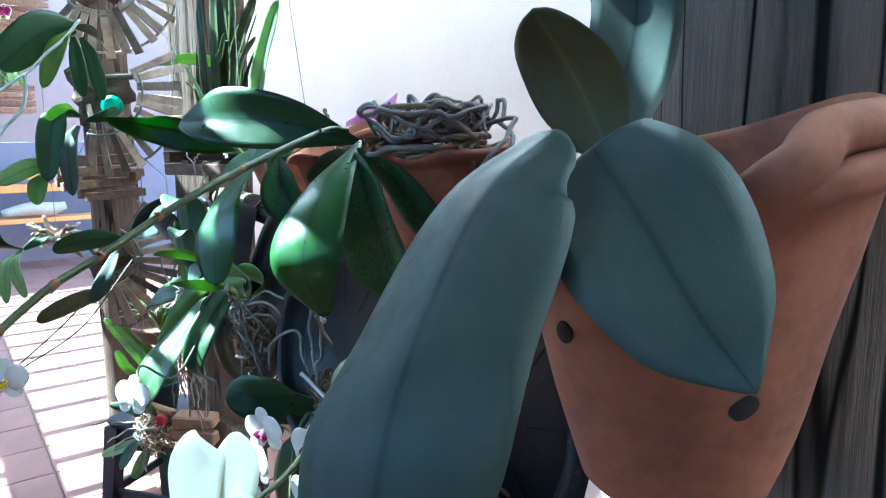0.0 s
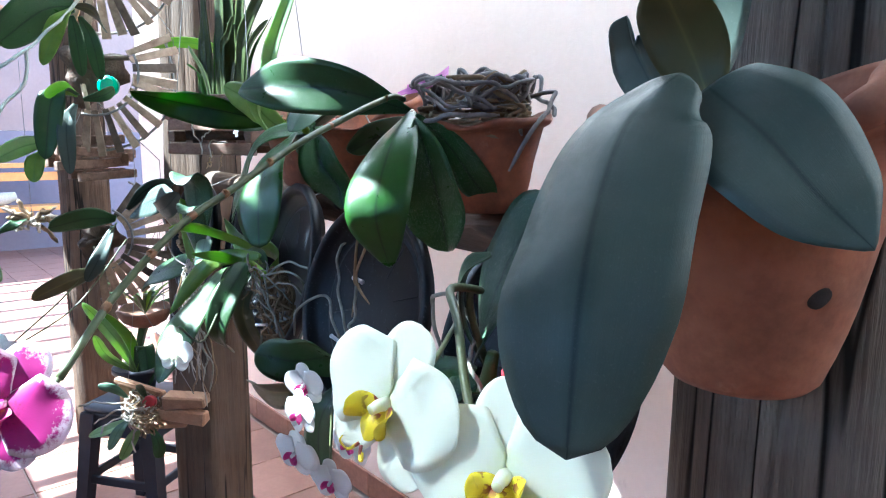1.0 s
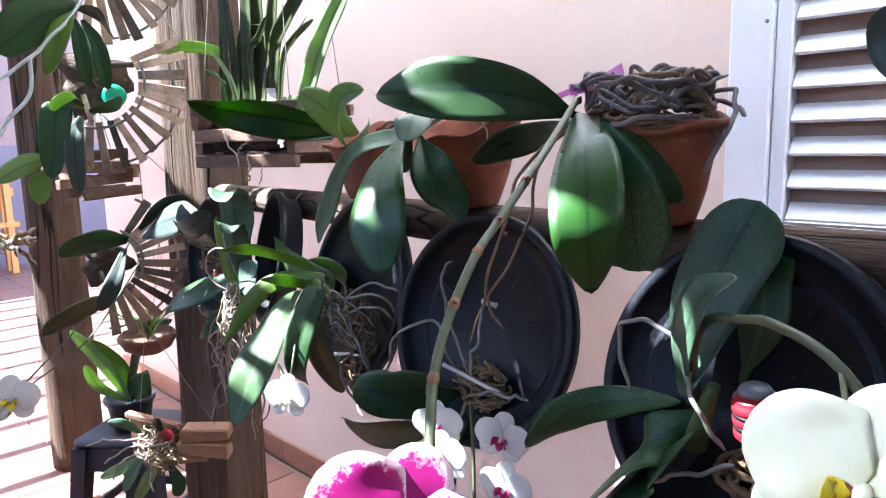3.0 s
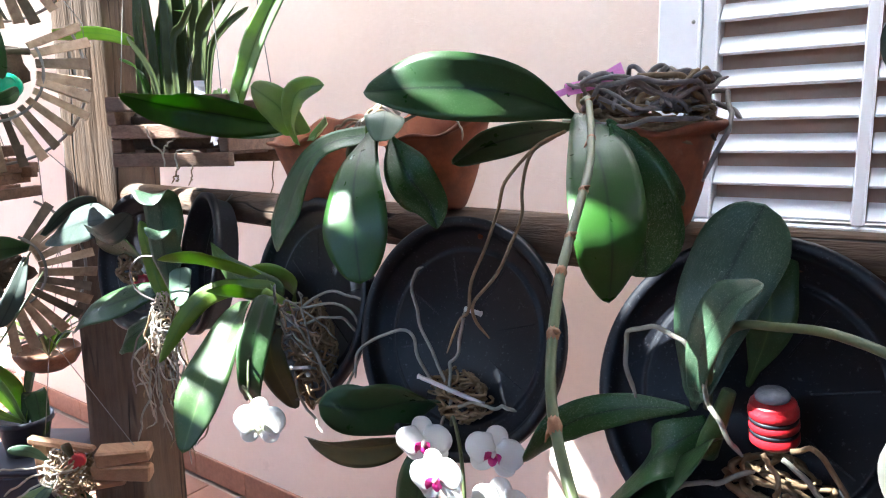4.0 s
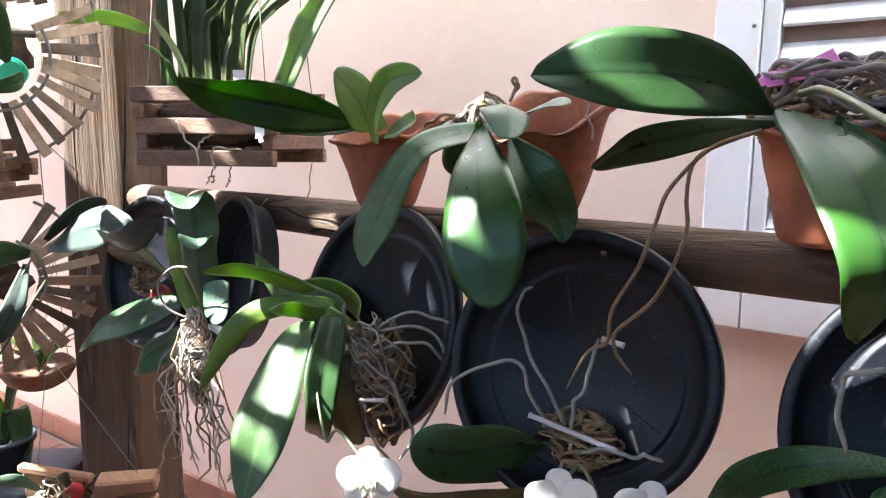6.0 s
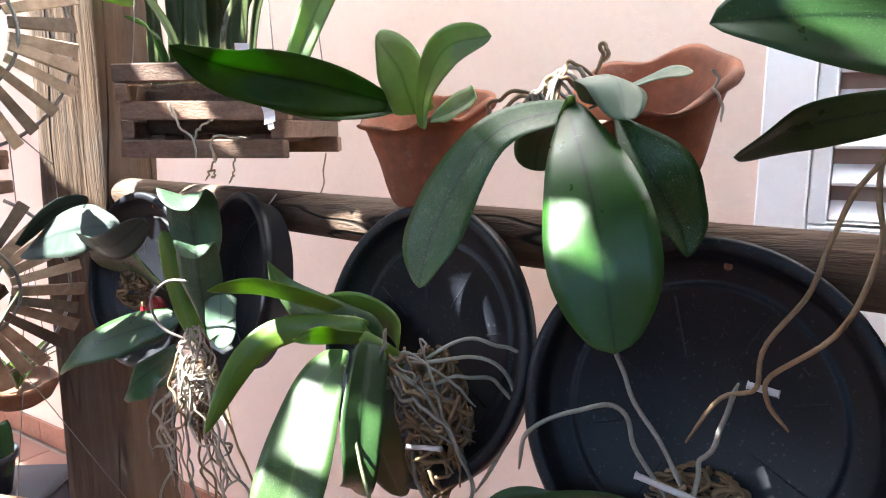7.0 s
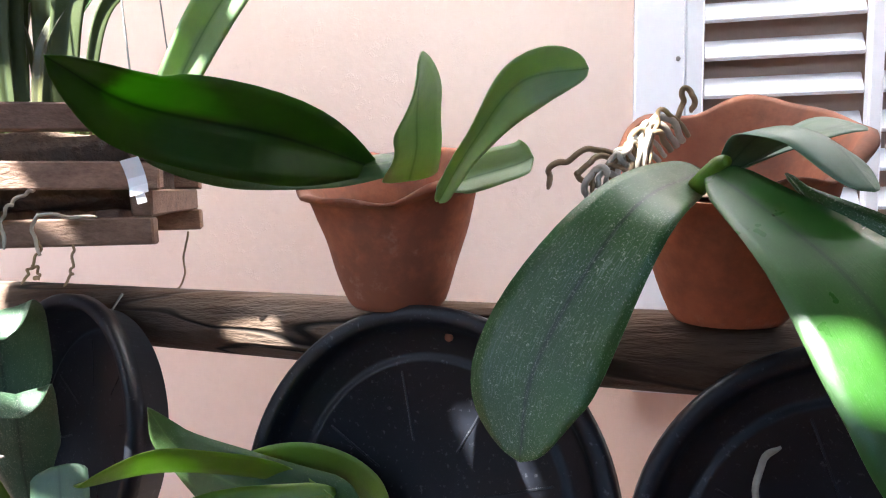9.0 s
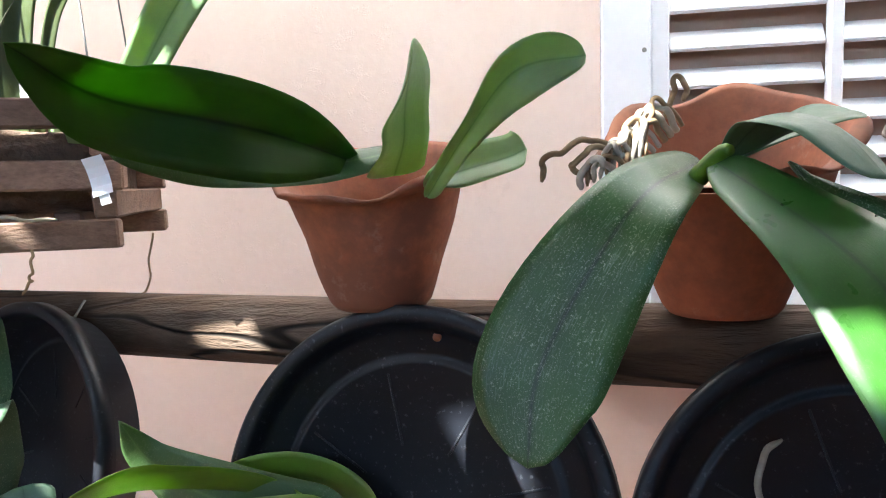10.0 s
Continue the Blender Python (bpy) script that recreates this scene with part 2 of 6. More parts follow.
LEAF_DUSTY = leaf_material("leaf_dusty", (0.020, 0.050, 0.026), (0.048, 0.090, 0.048), (0.010, 0.028, 0.014), 0.38, 0.9, sheen=0.4)
LEAF_FRESH = leaf_material("leaf_fresh", (0.085, 0.150, 0.016), (0.165, 0.260, 0.036), (0.10, 0.18, 0.03), 0.35, 0.2, thin=0.32)
LEAF_MID = leaf_material("leaf_mid_green", (0.030, 0.070, 0.020), (0.066, 0.120, 0.036), (0.085, 0.15, 0.05), 0.36, 0.5, sheen=0.4, thin=0.16)
LEAF_BLUE = leaf_material("leaf_bluish", (0.030, 0.045, 0.036), (0.051, 0.069, 0.056), (0.010, 0.023, 0.018), 0.45, 0.08, sheen=0.32)
LEAF_BRONZE = leaf_material("leaf_bronze", (0.035, 0.035, 0.012), (0.075, 0.075, 0.022), (0.10, 0.10, 0.03), 0.4, 0.0)
LEAF_PALE = leaf_material("leaf_pale", (0.165, 0.245, 0.125), (0.265, 0.360, 0.200), (0.11, 0.18, 0.08), 0.38, 0.3, thin=0.35)
LEAF_OLIVE = leaf_material("leaf_olive", (0.022, 0.058, 0.008), (0.050, 0.110, 0.014), (0.012, 0.030, 0.006), 0.36, 0.0, sheen=0.35, thin=0.5)
LEAF_STRAP = leaf_material("leaf_strap", (0.026, 0.038, 0.010), (0.066, 0.088, 0.024), (0.05, 0.075, 0.03), 0.46, 0.1, sheen=0.3, thin=0.2)
LEAF_GREY = leaf_material("leaf_grey_green", (0.042, 0.088, 0.048), (0.080, 0.142, 0.082), (0.035, 0.075, 0.04), 0.42, 0.2, thin=0.1)
STEM = grainy("flower_stem", (0.048, 0.062, 0.024), (0.095, 0.115, 0.045), 40.0, 0.5, 200.0, 0.2, 0.001)
P_WHITE = petal_material("white_petal", (0.82, 0.82, 0.80), (0.82, 0.82, 0.80), (0.80, 0.80, 0.70))
P_CREAM = petal_material("cream_petal", (0.83, 0.84, 0.70), (0.83, 0.84, 0.70), (0.74, 0.78, 0.46))
P_MAGENTA = petal_material("magenta_petal", (0.36, 0.004, 0.17), (0.82, 0.74, 0.80), (0.16, 0.006, 0.07))
P_LIP = petal_material("purple_lip", (0.45, 0.01, 0.17), (0.55, 0.05, 0.25), (0.6, 0.4, 0.1), 0.1)
P_YELLOW = petal_material("yellow_lip", (0.80, 0.64, 0.015), (0.80, 0.64, 0.015), (0.22, 0.02, 0.03), 0.1)
for petals, hue, scale, lo, reach in ((P_YELLOW, (0.20, 0.015, 0.03), 240.0, 0.50, 0.55), (P_CREAM, (0.30, 0.05, 0.22), 150.0, 0.77, 1.2)):
    nt_ = petals.node_tree
    uv_ = nt_.nodes.new("ShaderNodeSeparateXYZ")
    nt_.links.new(nt_.nodes["UV Map"].outputs[0], uv_.inputs[0])
    dots = ramp(nt_, noise_at(nt_, scale, 2.0, 0.5), [(lo, (0, 0, 0)), (lo + 0.05, (1, 1, 1))])
    near = ramp(nt_, uv_.outputs[1], [(reach * 0.5, (1, 1, 1)), (min(1.0, reach), (0, 0, 0))]) if reach < 1 else (1.0, 1.0, 1.0)
    bs_ = nt_.nodes["Principled BSDF"]
    nt_.links.new(mix(nt_, mix(nt_, 1.0, dots, near, "MULTIPLY"), bs_.inputs["Base Color"].links[0].from_socket, hue), bs_.inputs["Base Color"])
RED = grainy("red_plastic", (0.30, 0.008, 0.014), (0.40, 0.014, 0.022), 30.0, 0.35)
GREEN = grainy("green_plastic", (0.0, 0.22, 0.11), (0.0, 0.30, 0.16), 30.0, 0.35)
PINK = grainy("pink_label", (0.62, 0.16, 0.46), (0.70, 0.22, 0.54), 30.0, 0.5)
CLEAR = grainy("tie_plastic", (0.42, 0.40, 0.42), (0.55, 0.53, 0.55), 30.0, 0.3)
STEEL = grainy("wire", (0.16, 0.15, 0.14), (0.26, 0.25, 0.24), 50.0, 0.45, metal=0.8)


# ---- shapes ----
def obj(name, bm, mat, parent=None, smooth=True):
    me = bpy.data.meshes.new(name)
    bm.normal_update()
    bm.to_mesh(me)
    bm.free()
    if smooth:
        me.polygons.foreach_set("use_smooth", [True] * len(me.polygons))
    me.materials.append(mat)
    ob = new(name, me)
    if parent:
        ob.parent = parent
        ob.matrix_parent_inverse = parent.matrix_world.inverted()
    return ob


def part(name, bm, mat, parent, label="", smooth=True):
    ob = obj(name, bm, mat, parent, smooth)
    return tagged(ob, label) if label else ob


def thing(name, at, label, category, group=""):
    ob = new(name)
    ob.empty_display_size = 0.02
    ob.matrix_world = Matrix.Translation(at)
    return tagged(ob, label, category, group)


def grid_mesh(bm, rows_, closed=False, uv=True):
    """Quads between rows of points; u across, v along."""
    lay = bm.loops.layers.uv.verify()
    vs = [[bm.verts.new(p) for p in r] for r in rows_]
    n, k = len(vs), len(vs[0])
    for i in range(n - 1):
        for j in range(k if closed else k - 1):
            jj = (j + 1) % k
            f = bm.faces.new((vs[i][j], vs[i][jj], vs[i + 1][jj], vs[i + 1][j]))
            w = [(j / (k - 1 or 1), i / (n - 1)), ((j + 1) / (k - 1 or 1), i / (n - 1)), ((j + 1) / (k - 1 or 1), (i + 1) / (n - 1)), (j / (k - 1 or 1), (i + 1) / (n - 1))]
            for loop, c in zip(f.loops, w):
                loop[lay].uv = c
    return vs


def curve_points(ctrl, n):
    """Catmull-Rom through the control points."""
    c = [Vector(p) for p in ctrl]
    c = [c[0] * 2 - c[1]] + c + [c[-1] * 2 - c[-2]]
    out = []
    for i in range(n):
        u = i / (n - 1) * (len(c) - 3)
        k = min(int(u), len(c) - 4)
        u -= k
        a, b, d, e = c[k:k + 4]
        out.append(0.5 * (2 * b + (d - a) * u + (2 * a - 5 * b + 4 * d - e) * u * u + (3 * b - a - 3 * d + e) * u ** 3))
    return out


def tube(bm, pts, radius, sides=7, taper=None):
    """A round tube along the points; taper(s) scales the radius."""
    rows_, ref = [], None
    for i, p in enumerate(pts):
        d = (pts[min(i + 1, len(pts) - 1)] - pts[max(i - 1, 0)]).normalized()
        if ref is None:
            ref = d.orthogonal()
        ref = (ref - d * ref.dot(d)).normalized()
        q = d.cross(ref)
        r = radius * (taper(i / (len(pts) - 1)) if taper else 1)
        rows_.append([p + (ref * math.cos(a) + q * math.sin(a)) * r for a in (k * math.tau / sides for k in range(sides))])
    vs = grid_mesh(bm, rows_, True)
    bm.faces.new(vs[0][::-1])
    bm.faces.new(vs[-1])


def box(bm, m, sx, sy, sz, bev=0.0, jig=0.0, rnd=None):
    made = bmesh.ops.create_cube(bm, size=1.0, matrix=m @ Matrix.Diagonal((sx, sy, sz, 1)))
    if jig:
        for v in made["verts"]:
            v.co += Vector((rnd.uniform(-jig, jig) for _ in range(3)))
    if bev:
        edges = list({e for v in made["verts"] for e in v.link_edges})
        bmesh.ops.bevel(bm, geom=edges, offset=bev, segments=1, affect="EDGES")


def lathe(bm, profile, m, sides=48, wave=None):
    """Turns (radius, height) pairs round z; wave(angle, k, r, z) bends the rim."""
    rows_ = []
    for k, (r, z) in enumerate(profile):
        row = []
        for j in range(sides):
            a = j * math.tau / sides
            rr, zz = wave(a, k, r, z) if wave else (r, z)
            row.append(m @ Vector((rr * math.cos(a), rr * math.sin(a), zz)))
        rows_.append(row)
    return grid_mesh(bm, rows_, True)


def blade(name, parent, ctrl, width, side, mat, fold=0.18, shape="phal", curl=0.0, thick=0.0016, label="", wav=0.06, n=30):
    """A leaf along ctrl, width wide, lying along side; fold lifts the halves to a shallow V.
    With lists of widths and sides the blade swells and turns along its length."""
    if isinstance(width, list):
        wide = curve_points([(w, 0, 0) for w in width], 241)
        turn = curve_points(side, 241)
    fine = curve_points(ctrl, 241)
    steps = [0.45 * (1 - math.cos(math.pi * i / (n - 1))) / 2 + 0.55 * i / (n - 1) for i in range(n)]
    pts = [fine[round(240 * q)] for q in steps]
    if not isinstance(width, list):
        side = Vector(side)
    k = 9
    ring = []
    for i, p in enumerate(pts):
        s = steps[i]
        d = (pts[min(i + 1, n - 1)] - pts[max(i - 1, 0)]).normalized()
        if isinstance(width, list):
            side = turn[round(240 * s)]
        lat = (side - d * side.dot(d)).normalized()
        nor = lat.cross(d).normalized()
        if isinstance(width, list):
            w = min(1.0, 0.3 + 0.7 * math.sqrt(s / 0.06)) if s < 0.72 else math.sqrt(max(0, 1 - ((s - 0.72) / 0.28) ** 2.2))
        elif shape == "phal":
            w = (0.30 + 0.70 * math.sin(min(1, s / 0.58) * math.pi / 2) ** 1.2) if s < 0.58 else math.sqrt(max(0, 1 - ((s - 0.58) / 0.42) ** 2.3))
        elif shape == "oval":
            w = math.sqrt(max(0.0, 1 - (2 * s - 1) ** 2)) * (0.92 + 0.16 * s) if s > 0.02 else 0.2
        elif shape == "strap":
            w = (0.75 + 0.25 * math.sin(math.pi * s)) * (1 if s < 0.8 else math.sqrt(max(0, 1 - ((s - 0.8) / 0.2) ** 2)))
        elif shape == "broad":
            w = min(1.0, 0.22 + 2.4 * s) if s < 0.5 else math.sqrt(max(0, 1 - ((s - 0.5) / 0.5) ** 2.2))
        elif shape == "pointed":
            w = (0.35 + 0.65 * math.sin(min(1, s / 0.5) * math.pi / 2)) if s < 0.5 else max(0, 1 - ((s - 0.5) / 0.5) ** 1.9)
        elif shape == "tongue":
            w = (0.35 + 0.65 * math.sin(min(1, s / 0.45) * math.pi / 2)) if s < 0.45 else max(0, 1 - ((s - 0.45) / 0.55) ** 2.3) ** 0.8
        elif shape == "spoon":
            w = 0.45 - 0.15 * min(1, s / 0.28) + 0.70 * math.sin(math.pi / 2 * min(1, max(0, (s - 0.28) / 0.40))) ** 1.6 if s < 0.68 else math.sqrt(max(0, 1 - ((s - 0.68) / 0.32) ** 2.3))
        elif shape == "lance":
            w = (0.6 + 0.4 * math.sin(min(1, s / 0.3) * math.pi / 2)) if s < 0.3 else max(0, 1 - ((s - 0.3) / 0.7) ** 1.3)
        else:
            w = min(1.0, 0.35 + 2.2 * s) * math.sqrt(max(0.0, 1 - s ** 3.2))
        w = max(w, 0.015) * (max(0.007, wide[round(240 * s)].x) if isinstance(width, list) else width) / 2
        row, row2 = [], []
        for j in range(k):
            x = 2 * j / (k - 1) - 1
            lift = fold * abs(x) * w - curl * x * x * w + wav * w * math.sin(9 * s + 2 * x) * abs(x)
            q = p + lat * (x * w) + nor * lift
            t = thick * (1 - 0.75 * abs(x) ** 3) * (1 if 0.01 < s < 0.99 else 0.3)
            row.append(q + nor * t / 2)
            row2.append(q - nor * t / 2)
        ring.append(row + row2[::-1])
    bm = bmesh.new()
    lay = bm.loops.layers.uv.verify()
    vs = [[bm.verts.new(q) for q in r] for r in ring]
    across = [j / (k - 1) for j in range(k)] + [j / (k - 1) for j in range(k)][::-1]
    for i in range(n - 1):
        for j in range(2 * k):
            jj = (j + 1) % (2 * k)
            f = bm.faces.new((vs[i][j], vs[i][jj], vs[i + 1][jj], vs[i + 1][j]))
            for loop, c in zip(f.loops, ((across[j], i), (across[jj], i), (across[jj], i + 1), (across[j], i + 1))):
                loop[lay].uv = (c[0], c[1] / (n - 1))
    bm.faces.new(vs[0][::-1])
    bm.faces.new(vs[-1])
    bmesh.ops.recalc_face_normals(bm, faces=bm.faces)
    return part(name, bm, mat, parent, label)


def root(name, parent, ctrl, radius, mat, rnd, wob=0.004, n=40, label=""):
    pts = curve_points(ctrl, n)
    ph = [rnd.uniform(0, 6.28) for _ in range(6)]
    for i, p in enumerate(pts):
        s = i / (n - 1)
        e = math.sin(math.pi * s)
        pts[i] = p + Vector((math.sin(9 * s + ph[0]) + 0.5 * math.sin(23 * s + ph[1]), math.sin(8 * s + ph[2]) + 0.5 * math.sin(21 * s + ph[3]), math.sin(10 * s + ph[4]) + 0.5 * math.sin(25 * s + ph[5]))) * wob * e
    bm = bmesh.new()
    tube(bm, pts, radius, 7, lambda s: 1 if s < 0.93 else 0.45 + 0.55 * (1 - s) / 0.07)
    return part(name, bm, mat, parent, label)


def tangle(name, parent, centre, size, count, radius, mat, rnd, hang=0.0, label="", steps=14):
    """Many thin roots wound round a lump."""
    bm = bmesh.new()
    c = Vector(centre)
    for _ in range(count):
        a, b = rnd.uniform(0, math.tau), rnd.uniform(-1, 1)
        turn, rise = rnd.uniform(-2.6, 2.6), rnd.uniform(-1.2, 1.2)
        sc = rnd.uniform(0.7, 1.08)
        w1, w2 = rnd.uniform(0, 6), rnd.uniform(0, 6)
        pts = []
        for i in range(steps):
            s = i / (steps - 1)
            z = max(-1.0, min(1.0, b + rise * (s - 0.5)))
            r = math.sqrt(max(0.05, 1 - z * z * 0.9)) * (sc + 0.12 * math.sin(11 * s + w1))
            ang = a + turn * s + 0.25 * math.sin(7 * s + w2)
            pts.append(c + Vector((math.cos(ang) * r * size[0], math.sin(ang) * r * size[1], z * size[2] - hang * s * s)))
        tube(bm, pts, radius * rnd.uniform(0.6, 1.25), 5)
    return tagged(part(name, bm, mat, parent, label), kind="stuff")


def frame_of(at, normal, up=(0, 0, 1)):
    """A pose whose z is the normal and whose y is as near up as may be."""
    z = Vector(normal).normalized()
    x = Vector(up).cross(z).normalized()
    m = Matrix((x, z.cross(x), z)).transposed().to_4x4()
    m.translation = Vector(at)
    return m


def bloom(parent, at, normal, size, petal, lip, rnd, roll=0.0, name="flower", open_=1.0):
    """A moth orchid flower: two broad petals, three sepals, a lobed lip and a column."""
    m = frame_of(at, normal) @ pose(0, 0, 0, 0, 0, roll)
    s = size / 2
    bm = bmesh.new()
    tube(bm, [m @ Vector((0, 0.02 * s, 0.0)), m @ Vector((0, 0.0, 0.14 * s)), m @ Vector((0, -0.05 * s, 0.24 * s))], 0.075 * s, 8, lambda t: 1.15 - 0.4 * t)
    core = part(name, bm, petal, parent)
    r3 = m.to_3x3()

    def leafy(kind, angle, length, width, mat, lift, shape="oval", curl=0.12, z0=0.0):
        d = Vector((math.cos(radians(angle)), math.sin(radians(angle)), 0))
        lat = Vector((-d.y, d.x, 0))
        mid = d * length * 0.52 + Vector((0, 0, z0 + lift * length))
        ctrl = [m @ (d * 0.03 * s + Vector((0, 0, z0))), m @ mid, m @ (d * length + Vector((0, 0, z0 + lift * length * 0.3)))]
        blade(kind, core, ctrl, width, -(r3 @ lat), mat, 0.04, shape, curl, 0.0006, wav=0.05 + rnd.uniform(0, 0.05), n=24)

    j = lambda: rnd.uniform(-4, 4)
    for angle, ln, wd in ((90 + j(), 0.95, 0.78), (222 + j(), 0.92, 0.72), (318 + j(), 0.92, 0.72)):
        leafy("sepal", angle, ln * s, wd * s, petal, 0.03, "oval", 0.07, -0.03 * s)
    for angle in (14 + j(), 166 + j()):
        leafy("petal", angle, 1.02 * s, 1.16 * s, petal, 0.05 * open_, "round", 0.07, 0.03 * s)
    for kind, side, ctrl, w in (("lip", (1, 0, 0), ((0, -0.02, 0.05), (0, -0.18, 0.20), (0, -0.40, 0.18)), 0.30),
                                ("lip_lobe", (0, -1, 0), ((-0.04, -0.03, 0.05), (-0.20, -0.10, 0.20), (-0.24, -0.14, 0.38)), 0.30),
                                ("lip_lobe", (0, 1, 0), ((0.04, -0.03, 0.05), (0.20, -0.10, 0.20), (0.24, -0.14, 0.38)), 0.30)):
        blade(kind, core, [m @ (Vector(c) * s) for c in ctrl], w * s, r3 @ Vector(side), lip, 0.3, "oval", 0.0, 0.0006, n=20)
    if size > 0.07:
        bm = bmesh.new()
        for k in (-1, 1):
            tube(bm, curve_points([m @ Vector((k * 0.02 * s, -0.44 * s, 0.22 * s)), m @ Vector((k * 0.10 * s, -0.55 * s, 0.26 * s)), m @ Vector((k * 0.19 * s, -0.50 * s, 0.32 * s)), m @ Vector((k * 0.17 * s, -0.42 * s, 0.33 * s))], 10), 0.022 * s, 6, lambda t: 1.0 - 0.6 * t)
        part("whisker", bm, lip, core)
    return core


# ---- the setting ----
def wall_piece(bm, x0, x1, y0, y1, z0, z1):
    box(bm, Matrix.Translation(((x0 + x1) / 2, (y0 + y1) / 2, (z0 + z1) / 2)), x1 - x0, y1 - y0, z1 - z0)


WALL_Y, CORNER_X = 1.197, -4.3
WIN = (-0.748, 0.28, 0.925, 2.02)                    # window opening with its frame
bm = bmesh.new()
wall_piece(bm, CORNER_X, WIN[0], WALL_Y, WALL_Y + 0.16, 0, 2.9)
wall_piece(bm, WIN[1], 2.6, WALL_Y, WALL_Y + 0.16, 0, 2.9)
wall_piece(bm, WIN[0], WIN[1], WALL_Y, WALL_Y + 0.16, 0, WIN[2])
wall_piece(bm, WIN[0], WIN[1], WALL_Y, WALL_Y + 0.16, WIN[3], 2.9)
tagged(obj("wall_house", bm, STUCCO, smooth=False), "pink stucco house wall with a shuttered window", "wall", kind="structure")
bm = bmesh.new()
wall_piece(bm, CORNER_X, CORNER_X + 0.16, WALL_Y + 0.16, 5.0, 0, 2.9)
tagged(obj("wall_house_end", bm, STUCCO, smooth=False), "pink stucco end wall of the house", "wall", kind="structure")
# unseen wall added behind the camera; height and dark ochre limit the bounced light
bm = bmesh.new()
wall_piece(bm, -9.0, 2.76, -2.56, -2.4, 0, 2.06)
tagged(obj("wall_unseen_front", bm, PLASTER, smooth=False), "unseen ochre plaster wall facing the house, added to limit fill light", "wall", kind="structure")
# unseen side wall, added to shut out light from the right
bm = bmesh.new()
wall_piece(bm, 2.6, 2.76, -2.4, WALL_Y, 0, 2.43)
tagged(obj("wall_unseen_side", bm, PLASTER, smooth=False), "unseen ochre plaster side wall, added to keep light out", "wall", kind="structure")
FARWALL = grainy("far_wall_paint", (0.20, 0.14, 0.125), (0.27, 0.19, 0.17), 1.5, 0.85, 30.0)
DADO = grainy("grey_dado", (0.12, 0.10, 0.13), (0.16, 0.14, 0.175), 1.5, 0.7, 30.0)
bm = bmesh.new()
wall_piece(bm, -9.2, -9.0, -9.0, 9.0, 1.35, 3.2)
tagged(obj("wall_far", bm, FARWALL, smooth=False), "far garden wall with pinkish plaster", "wall", kind="structure")
bm = bmesh.new()
wall_piece(bm, -9.2, -8.98, -9.0, 9.0, 0, 1.348)
tagged(obj("wall_far_dado", bm, DADO, smooth=False), "grey painted lower part of the far wall", "wall", kind="structure")

# window: frame, mullion, slats
win = tagged(new("window_1"), "white wooden window shutter with horizontal louvre slats", "window", kind="structure")
win.matrix_world = Matrix.Translation((WIN[0], WALL_Y, WIN[2]))
FR = 0.112


def bar(name, x0, x1, y0, y1, z0, z1, mat, parent, bev=0.003, label=""):
    b = bmesh.new()
    box(b, Matrix.Translation(((x0 + x1) / 2, (y0 + y1) / 2, (z0 + z1) / 2)), x1 - x0, y1 - y0, z1 - z0, bev)
    return part(name, b, mat, parent, label, smooth=False)


yf, yb = WALL_Y - 0.022, WALL_Y + 0.05
bar("window_frame", WIN[0] + 0.001, WIN[0] + FR * 0.72, yf, yb, WIN[2] + 0.002, WIN[3] - 0.001, WHITE, win)
bar("window_frame", WIN[0] + FR * 0.72 + 0.002, WIN[0] + FR, yf + 0.012, yb, WIN[2] + 0.19, WIN[3] - 0.1, WHITE, win)
bar("window_frame", WIN[1] - FR, WIN[1] - 0.001, yf, yb, WIN[2] + 0.002, WIN[3] - 0.001, WHITE, win)
bar("window_frame", WIN[0] + FR * 0.72 + 0.002, WIN[1] - FR - 0.002, yf, yb, WIN[2] + 0.002, WIN[2] + 0.10, WHITE, win)
bar("window_frame", WIN[0] + FR * 0.72 + 0.002, WIN[1] - FR - 0.002, yf, yb, WIN[3] - 0.1, WIN[3] - 0.001, WHITE, win)
bar("shutter_rail", WIN[0] + FR * 0.72 + 0.002, WIN[1] - FR - 0.002, yf + 0.012, yb, WIN[2] + 0.102, WIN[2] + 0.188, WHITE, win)
BACKING = grainy("shutter_backing", (0.36, 0.25, 0.20), (0.44, 0.32, 0.26), 8.0, 0.8)
bar("shutter_backing", WIN[0] + FR, WIN[1] - FR, yb - 0.012, yb + 0.01, WIN[2] + 0.19, WIN[3] - 0.1, BACKING, win, 0.0)
sx0, sx1 = WIN[0] + FR + 0.001, WIN[1] - FR - 0.001
for sx in (-0.392, -0.137):
    bar("mullion", sx, sx + 0.021, yf + 0.006, yf + 0.03, WIN[2] + 0.19, WIN[3] - 0.1, WHITE, win)
z = WIN[2] + 0.197
while z < WIN[3] - 0.13:
    for a, b_ in ((sx0, -0.3925), (-0.3705, -0.1375), (-0.1155, sx1)):
        b = bmesh.new()
        box(b, Matrix.Translation(((a + b_) / 2, yf + 0.032, z + 0.016)) @ pose(0, 0, 0, -33), b_ - a - 0.001, 0.009, 0.040, 0.002)
        part("slat", b, WHITE, win, smooth=False)
    z += 0.0618
bm = bmesh.new()
bmesh.ops.create_uvsphere(bm, u_segments=10, v_segments=6, radius=0.004, matrix=Matrix.Translation((WIN[0] + 0.07, yf - 0.001, 1.494)) @ Matrix.Diagonal((1, 0.4, 1, 1)))
part("screw", bm, STEEL, win)

# unseen roof over the terrace: boards on beams, gaps cut to aim sun patches
ROOF_Z, ROOF_END = 2.45, 0.52
